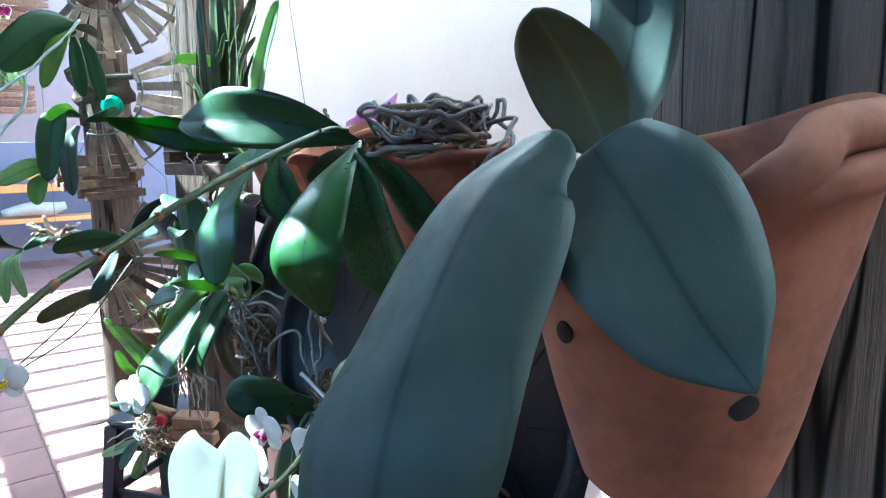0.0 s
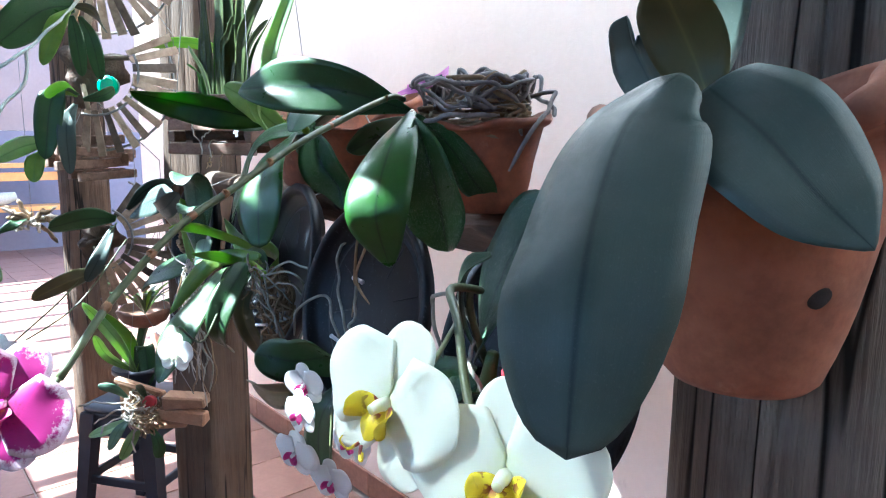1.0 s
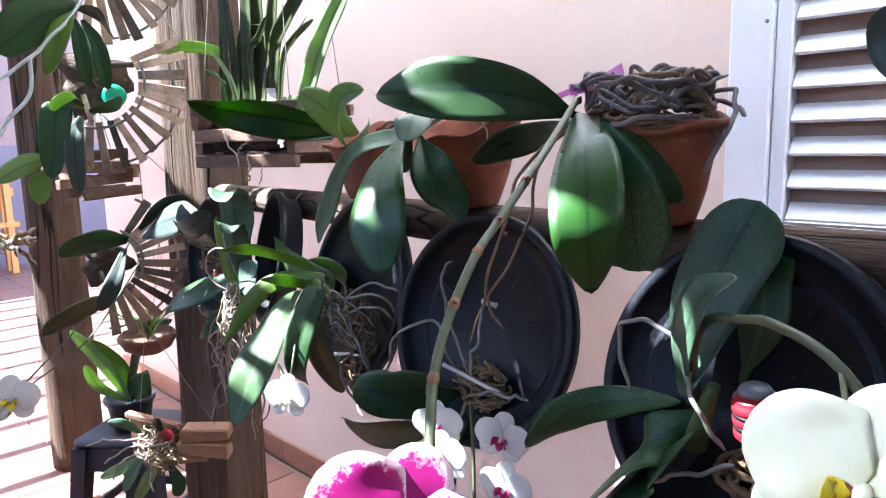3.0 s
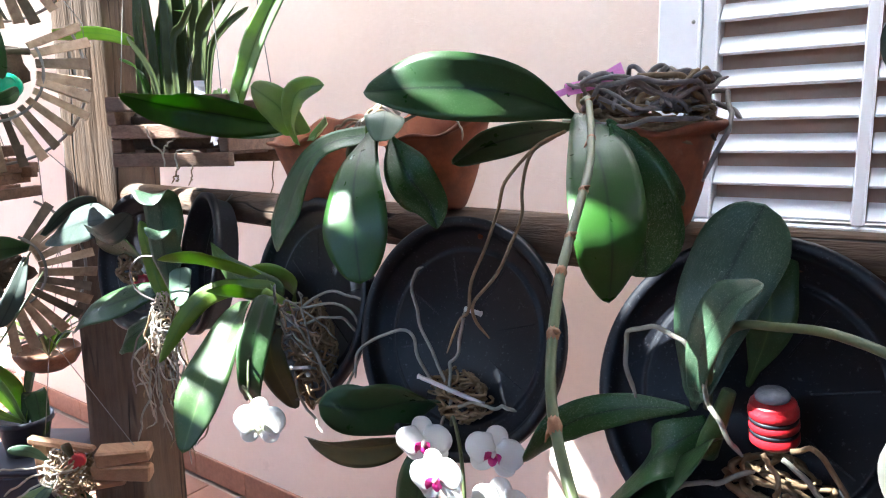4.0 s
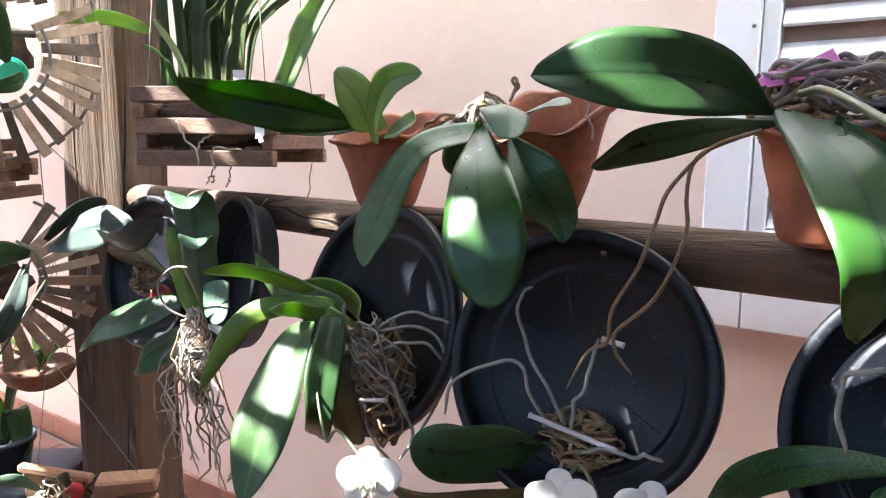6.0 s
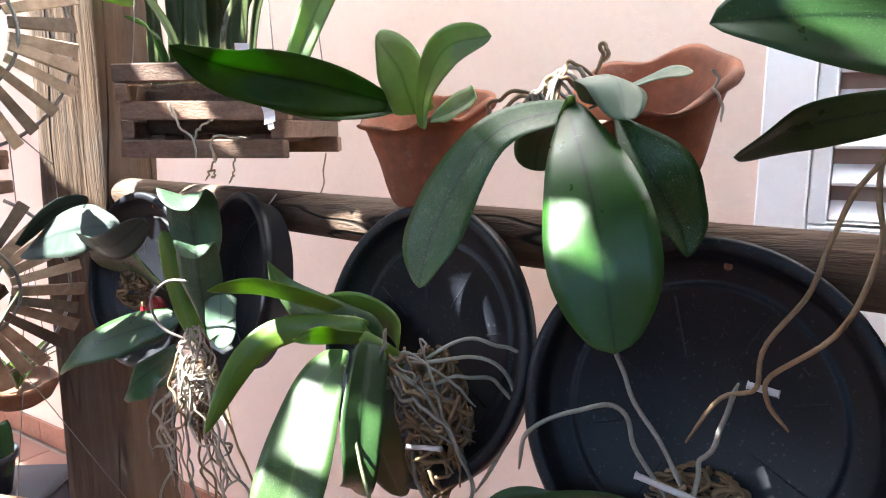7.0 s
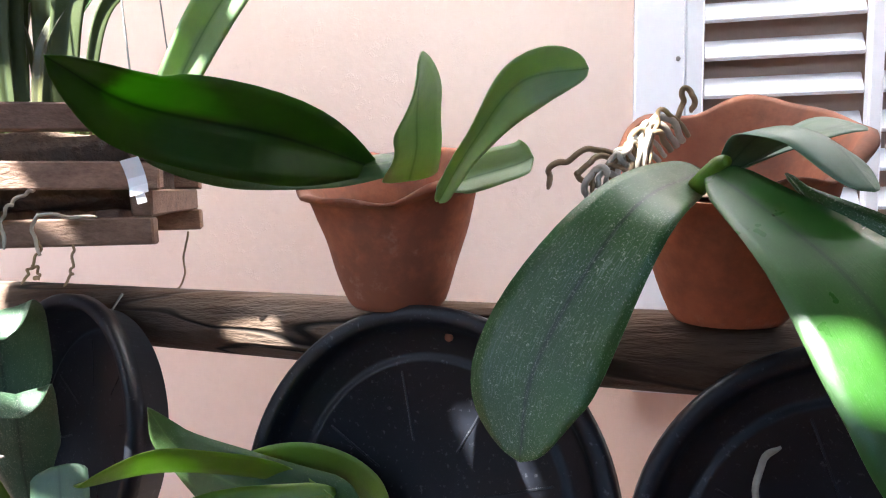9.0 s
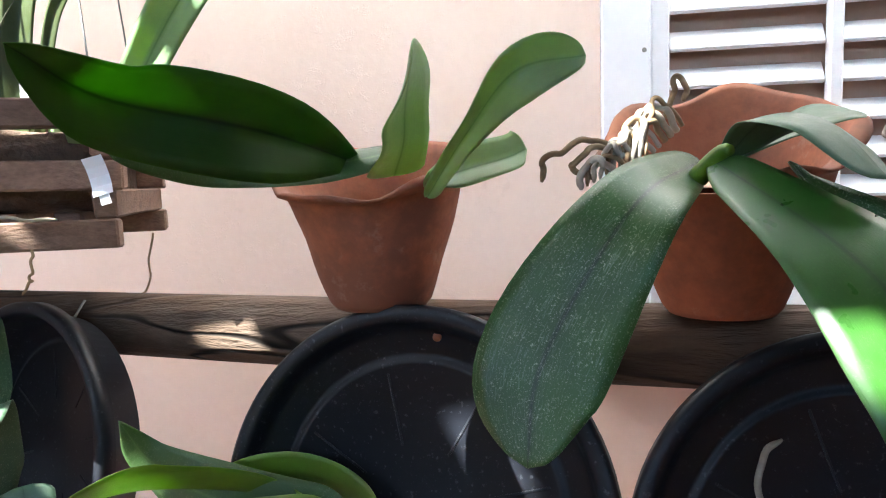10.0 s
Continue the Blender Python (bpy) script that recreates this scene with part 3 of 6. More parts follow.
ROOFWOOD = grainy("roof_board", (0.16, 0.10, 0.07), (0.30, 0.21, 0.15), 5.0, 0.85, 60.0, 0.4, 0.003, (0.5, 5.0, 5.0), vary=0.3)


def up_to_roof(p):
    p = Vector(p)
    return p + SUN * ((ROOF_Z - p.z) / SUN.z)


# gaps over the pots and the pole: x, y, z of a sunlit place, breadth along x, along y
GAPS_POTS = [
    (-1.080, 0.425, 1.205, 0.050, 0.032), (-1.174, 0.445, 1.205, 0.042, 0.032), (-0.565, 0.224, 1.322, 0.050, 0.058), (-1.215, 0.440, 1.480, 0.12, 0.12), (-0.444, 0.202, 1.218, 0.046, 0.050),
    (-0.716, 0.224, 1.233, 0.022, 0.038),
    (-0.775, 0.350, 1.322, 0.035, 0.030), (-0.986, 0.262, 1.324, 0.028, 0.050), (-0.330, -0.055, 1.172, 0.08, 0.07), 
    (-1.035, 0.445, 1.465, 0.12, 0.09), (-1.270, 0.430, 1.360, 0.16, 0.06), (-0.190, 0.258, 1.350, 0.025, 0.04),
]
# gaps over the saucers
GAPS_SAUCERS = [
    (-0.928, 0.240, 1.066, 0.075, 0.075), (-0.931, 0.205, 1.000, 0.045, 0.035), (-1.138, 0.316, 1.082, 0.045, 0.045), (-1.155, 0.322, 1.192, 0.060, 0.040),
    (-1.352, 0.341, 1.150, 0.055, 0.032), (-0.955, 0.295, 1.100, 0.050, 0.03), (-1.053, 0.310, 1.115, 0.080, 0.040),
    (-0.600, 0.235, 0.995, 0.07, 0.035), (-1.127, 0.383, 1.110, 0.030, 0.080),
    (-1.190, 0.325, 1.010, 0.05, 0.06), (-0.740, 0.147, 1.050, 0.04, 0.04),
]
# gaps over the hanging baskets and the far post
GAPS_BASKETS = [
    (-1.610, 0.310, 1.500, 0.11, 0.22), (-1.560, 0.270, 1.420, 0.16, 0.10), (-1.570, 0.240, 1.350, 0.10, 0.10), (-1.585, 0.250, 1.320, 0.09, 0.16), (-1.580, 0.250, 1.060, 0.14, 0.22), (-1.730, 0.508, 1.27, 0.15, 0.10), (-1.727, 0.508, 1.40, 0.16, 0.12), (-1.722, 0.506, 1.53, 0.16, 0.12), (-1.718, 0.505, 1.66, 0.16, 0.12),
    (-1.385, 0.050, 0.900, 0.09, 0.09), (-1.650, 0.340, 0.650, 0.07, 0.07), (-1.850, 0.440, 0.820, 0.09, 0.09),
    (-2.240, 0.500, 0.650, 0.10, 0.14), (-2.420, 0.250, 1.000, 0.14, 0.16), (-1.900, 0.600, 1.250, 0.07, 0.10),
]
# unseen net strips, added in the gap over the cream flowers to dim the sun
NETTED = (-0.225, 0.078, 1.165, 0.13, 0.12)
GAPS_POTS.append(NETTED)
# each hole is cut where the sun's ray to its chosen place meets the roof
HOLES = []
for x, y, z, w, d in GAPS_POTS + GAPS_SAUCERS + GAPS_BASKETS:
    q = up_to_roof((x, y, z))
    HOLES.append((q.x - w / 2, q.x + w / 2, q.y - d / 2, q.y + d / 2))
roof = tagged(new("pergola"), "unseen timber pergola roof, its gaps set to place sun patches", "pergola", kind="structure")
roof.matrix_world = Matrix.Translation((-1, 0, ROOF_Z))
x = -5.5
roof_boards = bmesh.new()
while x < 2.76:
    w = 0.0105
    cuts = sorted((h[2], h[3]) for h in HOLES if h[0] < x + w and h[1] > x)
    y0 = -2.56 if x > -4.2 else -0.45
    ends = []
    for a, b_ in cuts:
        if a > y0:
            ends.append((y0, a))
        y0 = max(y0, b_)
    ends.append((y0, ROOF_END))
    for a, b_ in ends:
        if b_ - a > 0.002:
            box(roof_boards, Matrix.Translation((x + w / 2, (a + b_) / 2, ROOF_Z)), w, b_ - a, 0.010)
    x += w
net = bmesh.new()
mid = up_to_roof(NETTED[:3])
for k in range(24):
    box(net, Matrix.Translation((mid.x, mid.y - 0.069 + 0.006 * k, ROOF_Z + 0.0058)), NETTED[3] + 0.03, 0.0051, 0.0005)
tagged(part("shade_net", net, ROOFWOOD, roof, "unseen narrow strips added to dim the sun on the flowers", smooth=False), kind="stuff")
tagged(part("roof_boards", roof_boards, ROOFWOOD, roof, smooth=False), kind="stuff")
for y in (-2.2, -1.25, 0.66):
    bar("beam", -9.0, 2.4, y - 0.05, y + 0.05, ROOF_Z - 0.16, ROOF_Z - 0.01, ROOFWOOD, roof)
x = -4.35
while x > -9.0:
    bar("rafter", x - 0.016, x + 0.016, -2.2, ROOF_END if x < -5.55 else -0.455, ROOF_Z - 0.008, ROOF_Z + 0.06, ROOFWOOD, roof)
    x -= 0.34

# unseen translucent corrugated sheet between boards and house, added to light the wall from above
SHEET, nt_, bs_ = material("translucent_sheet")
tr_ = nt_.nodes.new("ShaderNodeBsdfTranslucent")
nt_.links.new(ramp(nt_, noise_at(nt_, 3.0, 4.0, 0.6), [(0.3, (0.78, 0.77, 0.74)), (0.7, (0.88, 0.87, 0.84))]), tr_.inputs[0])
bs_.inputs["Base Color"].default_value = (0.8, 0.8, 0.78, 1)
ms_ = nt_.nodes.new("ShaderNodeMixShader")
ms_.inputs[0].default_value = 0.75
nt_.links.new(bs_.outputs[0], ms_.inputs[1])
nt_.links.new(tr_.outputs[0], ms_.inputs[2])
nt_.links.new(ms_.outputs[0], nt_.nodes["Material Output"].inputs[0])
bm = bmesh.new()
grid_mesh(bm, [[Vector((-5.5 + 8.26 * k / 400, y, ROOF_Z + 0.012 + (y - 0.5) * 0.05 + 0.009 * math.sin(k * 1.2))) for k in range(401)] for y in (0.5, 1.184)])
part("unseen_light_sheet", bm, SHEET, roof)

# ---- posts and rail ----
def log(name, ctrl, radii, mat, label, category, sides=28, seed=1, kind="", cracks=9, deep=1.0, narrow=0.06, square=None):
    """A round trunk, uneven, with long cracks; square turns it into a hewn post whose one face looks along that angle."""
    rnd = random.Random(seed)
    n = 40
    pts = curve_points(ctrl, n)
    ax = (pts[-1] - pts[0]).normalized()
    e1 = ax.orthogonal().normalized()
    e2 = ax.cross(e1)
    crack = [(rnd.uniform(0, math.tau), rnd.uniform(0, 0.6), rnd.uniform(0.25, 0.8), rnd.uniform(0.03, 0.07) * deep) for _ in range(cracks)]
    rows_ = []
    for i, p in enumerate(pts):
        s = i / (n - 1)
        row = []
        for j in range(sides * 3):
            a = j * math.tau / (sides * 3)
            r = radii[0] + (radii[1] - radii[0]) * s
            r *= 1 + 0.03 * noise.noise(Vector((math.cos(a) * 1.2, math.sin(a) * 1.2, s * 5 + seed))) + 0.012 * noise.noise(Vector((math.cos(a) * 5, math.sin(a) * 5, s * 14)))
            if square is not None:
                out = e1 * math.cos(a) + e2 * math.sin(a)
                b = math.atan2(out.y, out.x) - radians(square)
                r *= (abs(math.cos(b)) ** 9 + abs(math.sin(b)) ** 9) ** (-1 / 9)
            for ca, s0, ln, dp in crack:
                da = (a - ca - 0.12 * math.sin(5 * s + ca) + math.pi) % math.tau - math.pi
                if s0 < s < s0 + ln:
                    r *= 1 - dp * max(0, 1 - abs(da) / narrow) * math.sin(math.pi * (s - s0) / ln)
            row.append(p + (e1 * math.cos(a) + e2 * math.sin(a)) * r)
        rows_.append(row)
    bm = bmesh.new()
    vs = grid_mesh(bm, rows_, True)
    bm.faces.new(vs[0][::-1])
    bm.faces.new(vs[-1])
    return tagged(obj(name, bm, mat), label, category, kind=kind)


log("post", [(-1.775, 0.585, 0), (-1.775, 0.585, 0.9), (-1.757, 0.585, 1.35), (-1.735, 0.58, 2.28)], (0.077, 0.071), POST_BROWN, "weathered hewn timber post carrying a horizontal pole", "post", seed=3, square=-68.0)
log("post", [(-0.185, 0.440, 0), (-0.187, 0.440, 1.2), (-0.190, 0.440, 2.28)], (0.108, 0.105), POST, "dark weathered round timber post behind a clay pot", "post", sides=90, seed=8, cracks=5, deep=0.9, narrow=0.014)
log("post", [(-3.155, 0.615, 0), (-3.15, 0.615, 1.2), (-3.15, 0.615, 2.28)], (0.098, 0.090), POST_BROWN, "weathered timber post standing on the sunlit tiles", "post", seed=12)
log("rail", [(-1.78, 0.590, 1.171), (-1.3, 0.5188, 1.176), (-0.8, 0.4272, 1.1832), (-0.5, 0.3872, 1.1874), (-0.26, 0.3634, 1.1909)], (0.0270, 0.0252), LOG, "horizontal round timber pole lashed between two posts", "pole", 16, 21)


def rail_y(x):
    u = (x + 1.3723) / 0.8272
    return 0.5346 - 0.1421 * u - 0.0429 * u * (1 - u)


# ---- pots and saucers ----
# near-black paint for the shade inside the drain holes; nothing is cut out
HOLE_SHADE = grainy("painted_hole_shade", (0.006, 0.004, 0.003), (0.02, 0.012, 0.009), 90.0, 0.9)

def clay_pot(at, rim, foot, height, mat, label, seed, wave=0.05, lobes=5, back=0.0, turn=90.0, holes=()):
    """A hand-thrown pot with a wavy lip; at is the middle of its foot."""
    t = thing("clay_pot", at, label, "plant pot", "clay pots on the pole")
    m = Matrix.Translation(at)
    th = 0.006
    prof = [(0.0, 0.0), (foot * 0.9, 0.0), (foot, 0.004)]
    for i in range(1, 9):
        s = i / 9
        prof.append((foot + (rim * 0.93 - foot) * (s ** 0.9), 0.004 + (height * 0.9 - 0.004) * s))
    prof += [(rim * 0.94, height * 0.885), (rim * 0.99, height * 0.90), (rim * 1.055, height * 0.925), (rim * 1.085, height * 0.960), (rim * 1.06, height * 0.992), (rim * 1.0, height * 1.004), (rim * 0.94, height * 0.985), (rim * 0.91, height * 0.94)]
    for i in range(5):
        s = 1 - i / 5
        prof.append((foot + (rim * 0.93 - foot) * s ** 0.9 - th, 0.010 + (height * 0.86 - 0.01) * s))
    prof.append((0.0, 0.010))

    def bend(a, k, r, z):
        u = max(0, z / height - 0.72) / 0.28
        w = math.sin(lobes * a + seed) * 0.6 + math.sin((lobes + 2) * a + 2 * seed) * 0.4
        n_ = 0.012 * math.sin(3 * a + 11 * z / height + seed)
        f = (z / height) ** 3
        return r * (1 + wave * 1.2 * w * u * u + n_), z + height * wave * w * u * u + back * math.sin(a - radians(turn) + math.pi / 2) * f

    bm = bmesh.new()
    lathe(bm, prof, m, 64, bend)
    bmesh.ops.remove_doubles(bm, verts=bm.verts, dist=0.0002)
    part("body", bm, mat, t)
    bm = bmesh.new()
    rr = foot + (rim * 0.93 - foot) * 0.72 - th
    rows_ = []
    for i in range(7):
        f = i / 6
        rows_.append([m @ Vector((rr * f * math.cos(a), rr * f * math.sin(a), height * 0.70 + 0.006 * noise.noise(Vector((60 * rr * f * math.cos(a), 60 * rr * f * math.sin(a), seed))))) for a in (j * math.tau / 30 for j in range(30))])
    grid_mesh(bm, rows_, True)
    for a, zz in holes:
        b = bmesh.new()
        rad = foot + (rim * 0.93 - foot) * ((zz / height - 0.02) / 0.9) ** 0.9
        d = Vector((math.cos(radians(a)), math.sin(radians(a)), 0))
        lathe(b, [(0.0, 0.0), (0.0044, 0.0), (0.0050, -0.0004), (0.0056, -0.003)], frame_of(m @ (d * (rad + 0.0018) + Vector((0, 0, zz))), d + Vector((0, 0, -0.22))), 18, lambda t, k, r, z: (r * (1 + 0.15 * math.sin(2 * t)), z))
        part("drain_hole", b, HOLE_SHADE, t, "near-black disc painted as the shaded inside of a drainage hole")
    part("potting_bark", bm, BARK, t, "dark bark chips")
    return t, m


def saucer(at, yaw, tilt, radius, label, deep=0.0172):
    """A black plastic plant saucer hung on edge; its hollow side looks along its normal."""
    yaw, tilt = radians(yaw), radians(tilt)
    nrm = Vector((math.sin(yaw) * math.cos(tilt), -math.cos(yaw) * math.cos(tilt), math.sin(tilt)))
    m = frame_of(Vector(at) - nrm * 0.004, nrm)
    t = thing("plant_saucer", m.translation, label, "plant saucer", "saucers hung on the pole")
    r = radius
    q = deep
    prof = [(0.0, -q), (r * 0.70, -q), (r * 0.712, -q + 0.0016), (r * 0.735, -q + 0.0016), (r * 0.745, -q + 0.0004), (r * 0.775, -q + 0.0006), (r * 0.79, -q + 0.0032), (r * 0.825, -q + 0.0038), (r * 0.838, -q + 0.0066), (r * 0.865, -q + 0.0072),
            (r * 0.90, -0.0020), (r * 0.915, 0.0036), (r * 0.935, 0.0058), (r * 0.98, 0.0062), (r, 0.0044), (r, -0.0060), (r * 0.975, -0.0064), (r * 0.945, -0.0066), (r * 0.90, -q - 0.0010), (r * 0.86, -q - 0.0024), (0.0, -q - 0.0026)]
    bm = bmesh.new()
    lathe(bm, prof, m, 80)
    bmesh.ops.remove_doubles(bm, verts=bm.verts, dist=0.0001)
    part("dish", bm, PLASTIC, t)
    for k in range(8):
        a = k * math.tau / 8 + 0.3
        b = bmesh.new()
        box(b, m @ pose(0, 0, 0, 0, 0, math.degrees(a)) @ Matrix.Translation((r * 0.50, 0, -deep + 0.0002)), r * 0.36, 0.0016, 0.0008, 0.0003)
        part("rib", b, PLASTIC, t, smooth=False)
    b = bmesh.new()
    lathe(b, [(0.0, 0.0), (0.003, 0.0), (0.003, 0.001), (0.0, 0.001)], m @ Matrix.Translation((0.01, r * 0.85, -deep + 0.0072)), 12)
    part("hole", b, CLAY_PALE, t)
    hook = bmesh.new()
    e = m @ Vector((0.01, r * 0.85, -deep + 0.0075))
    tube(hook, [e, Vector((e.x, rail_y(e.x) - 0.015, 1.2))], 0.0011, 5)
    part("wire_hook", hook, STEEL, t)
    return t, m


SC, mC = saucer((-0.659, 0.333, 1.087), -0.5, 14.0, 0.1245, "black plastic plant saucer hung on edge with orchid roots")
SB, mB = saucer((-0.911, 0.363, 1.089), -11.3, 14.0, 0.1290, "black plastic plant saucer hung behind a bright green orchid")
SR, mR = saucer((-0.373, 0.305, 1.096), -9.8, 17.0, 0.1225, "black plastic plant saucer hung on edge behind a speckled orchid")
SF, mF = saucer((-1.234, 0.425, 1.092), -21.7, 11.1, 0.1160, "black plastic plant saucer with a sunlit rim", 0.032)
SG, mG = saucer((-1.435, 0.425, 1.074), -2.3, 10.0, 0.1233, "black plastic plant saucer hung before a timber post")

clay_pot((-0.936, 0.425, 1.2085), 0.063, 0.034, 0.092, CLAY, "terracotta pot with a wavy lip standing on the pole", 1.0, 0.055, 6, 0.018, 80)
clay_pot((-0.724, 0.400, 1.2095), 0.066, 0.033, 0.104, CLAY, "terracotta pot with a curled lip standing on the pole", 2.3, 0.05, 5, 0.030, 75)
clay_pot((-0.470, 0.352, 1.2125), 0.059, 0.038, 0.086, CLAY, "dark terracotta pot overgrown with grey roots", 3.1, 0.04, 5, 0.006)
wall_pot, _ = clay_pot((-0.165, 0.252, 1.154), 0.077, 0.040, 0.140, CLAY_PALE, "pale terracotta wall pot with a curled lip and drainage holes", 4.4, 0.03, 3, 0.024, 62, ((-31, 0.055), (-100, 0.076)))
for ctrl, r, name in (([(-0.112, 0.200, 1.284), (-0.103, 0.203, 1.290), (-0.096, 0.209, 1.297), (-0.096, 0.221, 1.305), (-0.090, 0.240, 1.308), (-0.084, 0.262, 1.310), (-0.095, 0.29, 1.312)], 0.0085, "rolled_lip"),
                      ([(-0.246, 0.238, 1.288), (-0.234, 0.214, 1.290), (-0.218, 0.198, 1.288), (-0.200, 0.188, 1.284)], 0.0085, "rolled_lip")):
    bm = bmesh.new()
    tube(bm, curve_points(ctrl, 30), r, 12, lambda q: 0.55 + 0.45 * math.sin(math.pi * min(1, q * 1.6 + 0.12)) if q < 0.3 else 1.0)
    part(name, bm, CLAY_PALE, wall_pot)


# ---- orchids ----
def orchid(name, at, label):
    return thing(name, at, label, "orchid")


rnd = random.Random(11)
M = orchid("moth_orchid", (-0.50, 0.285, 1.300), "moth orchid with broad dark leaves and a long bare stem")
blade("leaf", M, [(-0.509, 0.302, 1.303), (-0.538, 0.246, 1.321), (-0.581, 0.209, 1.326), (-0.631, 0.183, 1.324)], [0.001, 0.042, 0.050, 0.033], [(0.24, 0.08, 0.97), (0.24, 0.24, 0.94), (0.02, 0.66, 0.75)], LEAF, 0.29)
blade("leaf", M, [(-0.507, 0.294, 1.306), (-0.463, 0.239, 1.274), (-0.439, 0.206, 1.223), (-0.448, 0.226, 1.174)], [0.010, 0.046, 0.051, 0.023], [(0.91, 0.18, 0.36), (0.78, 0.62, 0.07), (0.56, 0.81, -0.20)], LEAF_GREEN, 0.10)
blade("leaf", M, [(-0.467, 0.267, 1.297), (-0.445, 0.266, 1.257), (-0.444, 0.277, 1.221), (-0.443, 0.285, 1.182)], [0.005, 0.039, 0.055, 0.038], [(0.82, 0.57, 0.04), (0.87, 0.50, 0.01), (0.93, 0.37, -0.02)], LEAF_SPECK, -0.54)
blade("leaf", M, [(-0.471, 0.271, 1.300), (-0.456, 0.294, 1.276), (-0.440, 0.314, 1.241), (-0.443, 0.340, 1.220)], [0.001, 0.024, 0.031, 0.018], [(0.77, 0.53, 0.36), (0.77, 0.54, 0.34), (0.79, 0.55, 0.28)], LEAF_SPECK, 0.07)
blade("leaf", M, [(-0.505, 0.289, 1.297), (-0.556, 0.321, 1.292), (-0.606, 0.325, 1.282), (-0.640, 0.311, 1.264)], [0.004, 0.023, 0.038, 0.036], [(-0.13, -0.44, 0.89), (0.15, -0.56, 0.81), (0.59, -0.60, 0.54)], LEAF, 0.14)

S = orchid("moth_orchid", (-0.160, 0.200, 1.298), "moth orchid with large matt blue-green leaves in the wall pot")
blade("leaf", S, [(-0.166, 0.178, 1.308), (-0.174, 0.155, 1.290), (-0.167, 0.126, 1.260), (-0.152, 0.095, 1.222), (-0.143, 0.079, 1.168)], [0.028, 0.072, 0.071, 0.058], [(0.80, 0.50, 0.33), (0.80, 0.42, 0.42), (0.79, 0.59, 0.16)], LEAF_BLUE, 0.22, wav=0.02)
blade("leaf", S, [(-0.158, 0.186, 1.302), (-0.125, 0.169, 1.282), (-0.098, 0.159, 1.259), (-0.078, 0.155, 1.243)], [0.034, 0.058, 0.044, 0.011], [(-0.40, 0.55, 0.68), (-0.11, 0.64, 0.76), (0.24, 0.59, 0.77)], LEAF_BLUE, -0.04, wav=0.02)
blade("leaf", S, [(-0.170, 0.208, 1.300), (-0.176, 0.204, 1.318), (-0.181, 0.194, 1.337), (-0.180, 0.178, 1.351)], [0.018, 0.033, 0.034, 0.024], [(0.85, 0.50, 0.0), (0.85, 0.52, 0.0), (0.80, 0.58, 0.0)], LEAF_BRONZE, 0.25)
blade("leaf", S, [(-0.196, 0.230, 1.297), (-0.202, 0.258, 1.332), (-0.202, 0.265, 1.368), (-0.206, 0.259, 1.395)], [0.027, 0.039, 0.041, 0.051], [(0.74, 0.67, -0.04), (0.77, 0.64, -0.03), (0.78, 0.62, -0.00)], LEAF_BLUE, 0.17)
blade("leaf", S, [(-0.230, 0.249, 1.304), (-0.251, 0.300, 1.302), (-0.285, 0.319, 1.340), (-0.286, 0.307, 1.363)], [0.030, 0.025, 0.040, 0.030], [(0.94, 0.32, 0.10), (0.92, -0.29, -0.25), (0.80, -0.10, -0.55)], LEAF_BLUE, 0.45)

A = orchid("moth_orchid", (-0.905, 0.370, 1.285), "moth orchid with one very long leaf in a wavy clay pot")
blade("leaf", A, [(-0.932, 0.394, 1.300), (-0.959, 0.308, 1.317), (-1.008, 0.256, 1.330), (-0.998, 0.191, 1.341)], [0.001, 0.044, 0.041, 0.022], [(0.53, 0.04, 0.85), (0.44, 0.05, 0.90), (0.68, 0.26, 0.68)], LEAF_OLIVE, 0.62)
blade("leaf", A, [(-0.899, 0.365, 1.308), (-0.953, 0.369, 1.301), (-1.012, 0.361, 1.302), (-1.049, 0.309, 1.311)], [0.016, 0.027, 0.025, 0.020], [(0.21, 0.69, 0.69), (0.29, 0.61, 0.74), (0.35, 0.54, 0.77)], LEAF_MID, -0.07)
blade("leaf", A, [(-0.910, 0.369, 1.294), (-0.897, 0.339, 1.311), (-0.891, 0.319, 1.328), (-0.876, 0.272, 1.346)], [0.034, 0.036, 0.040, 0.032], [(0.85, 0.50, 0.15), (0.42, 0.86, 0.30), (-0.20, 0.92, 0.30)], LEAF_PALE, 0.07)
blade("leaf", A, [(-0.886, 0.345, 1.282), (-0.860, 0.312, 1.312), (-0.835, 0.302, 1.339), (-0.803, 0.310, 1.345)], [0.008, 0.014, 0.026, 0.021], [(0.12, 0.76, -0.64), (0.20, 0.63, -0.75), (0.43, -0.08, -0.90)], LEAF_PALE, 0.7)
blade("leaf", A, [(-0.892, 0.366, 1.288), (-0.869, 0.364, 1.295), (-0.842, 0.344, 1.301), (-0.832, 0.340, 1.305)], [0.010, 0.027, 0.025, 0.030], [(-0.08, 0.64, 0.77), (-0.13, 0.63, 0.76), (-0.33, 0.58, 0.75)], LEAF_PALE, -0.36)

B = orchid("moth_orchid", (-0.745, 0.322, 1.293), "moth orchid with drooping speckled leaves in a clay pot")
blade("leaf", B, [(-0.747, 0.343, 1.296), (-0.785, 0.280, 1.277), (-0.823, 0.268, 1.214), (-0.830, 0.256, 1.172)], [0.016, 0.042, 0.059, 0.038], [(0.52, -0.34, -0.79), (0.93, -0.35, -0.12), (0.94, -0.31, 0.17)], LEAF_SPECK, -0.07)
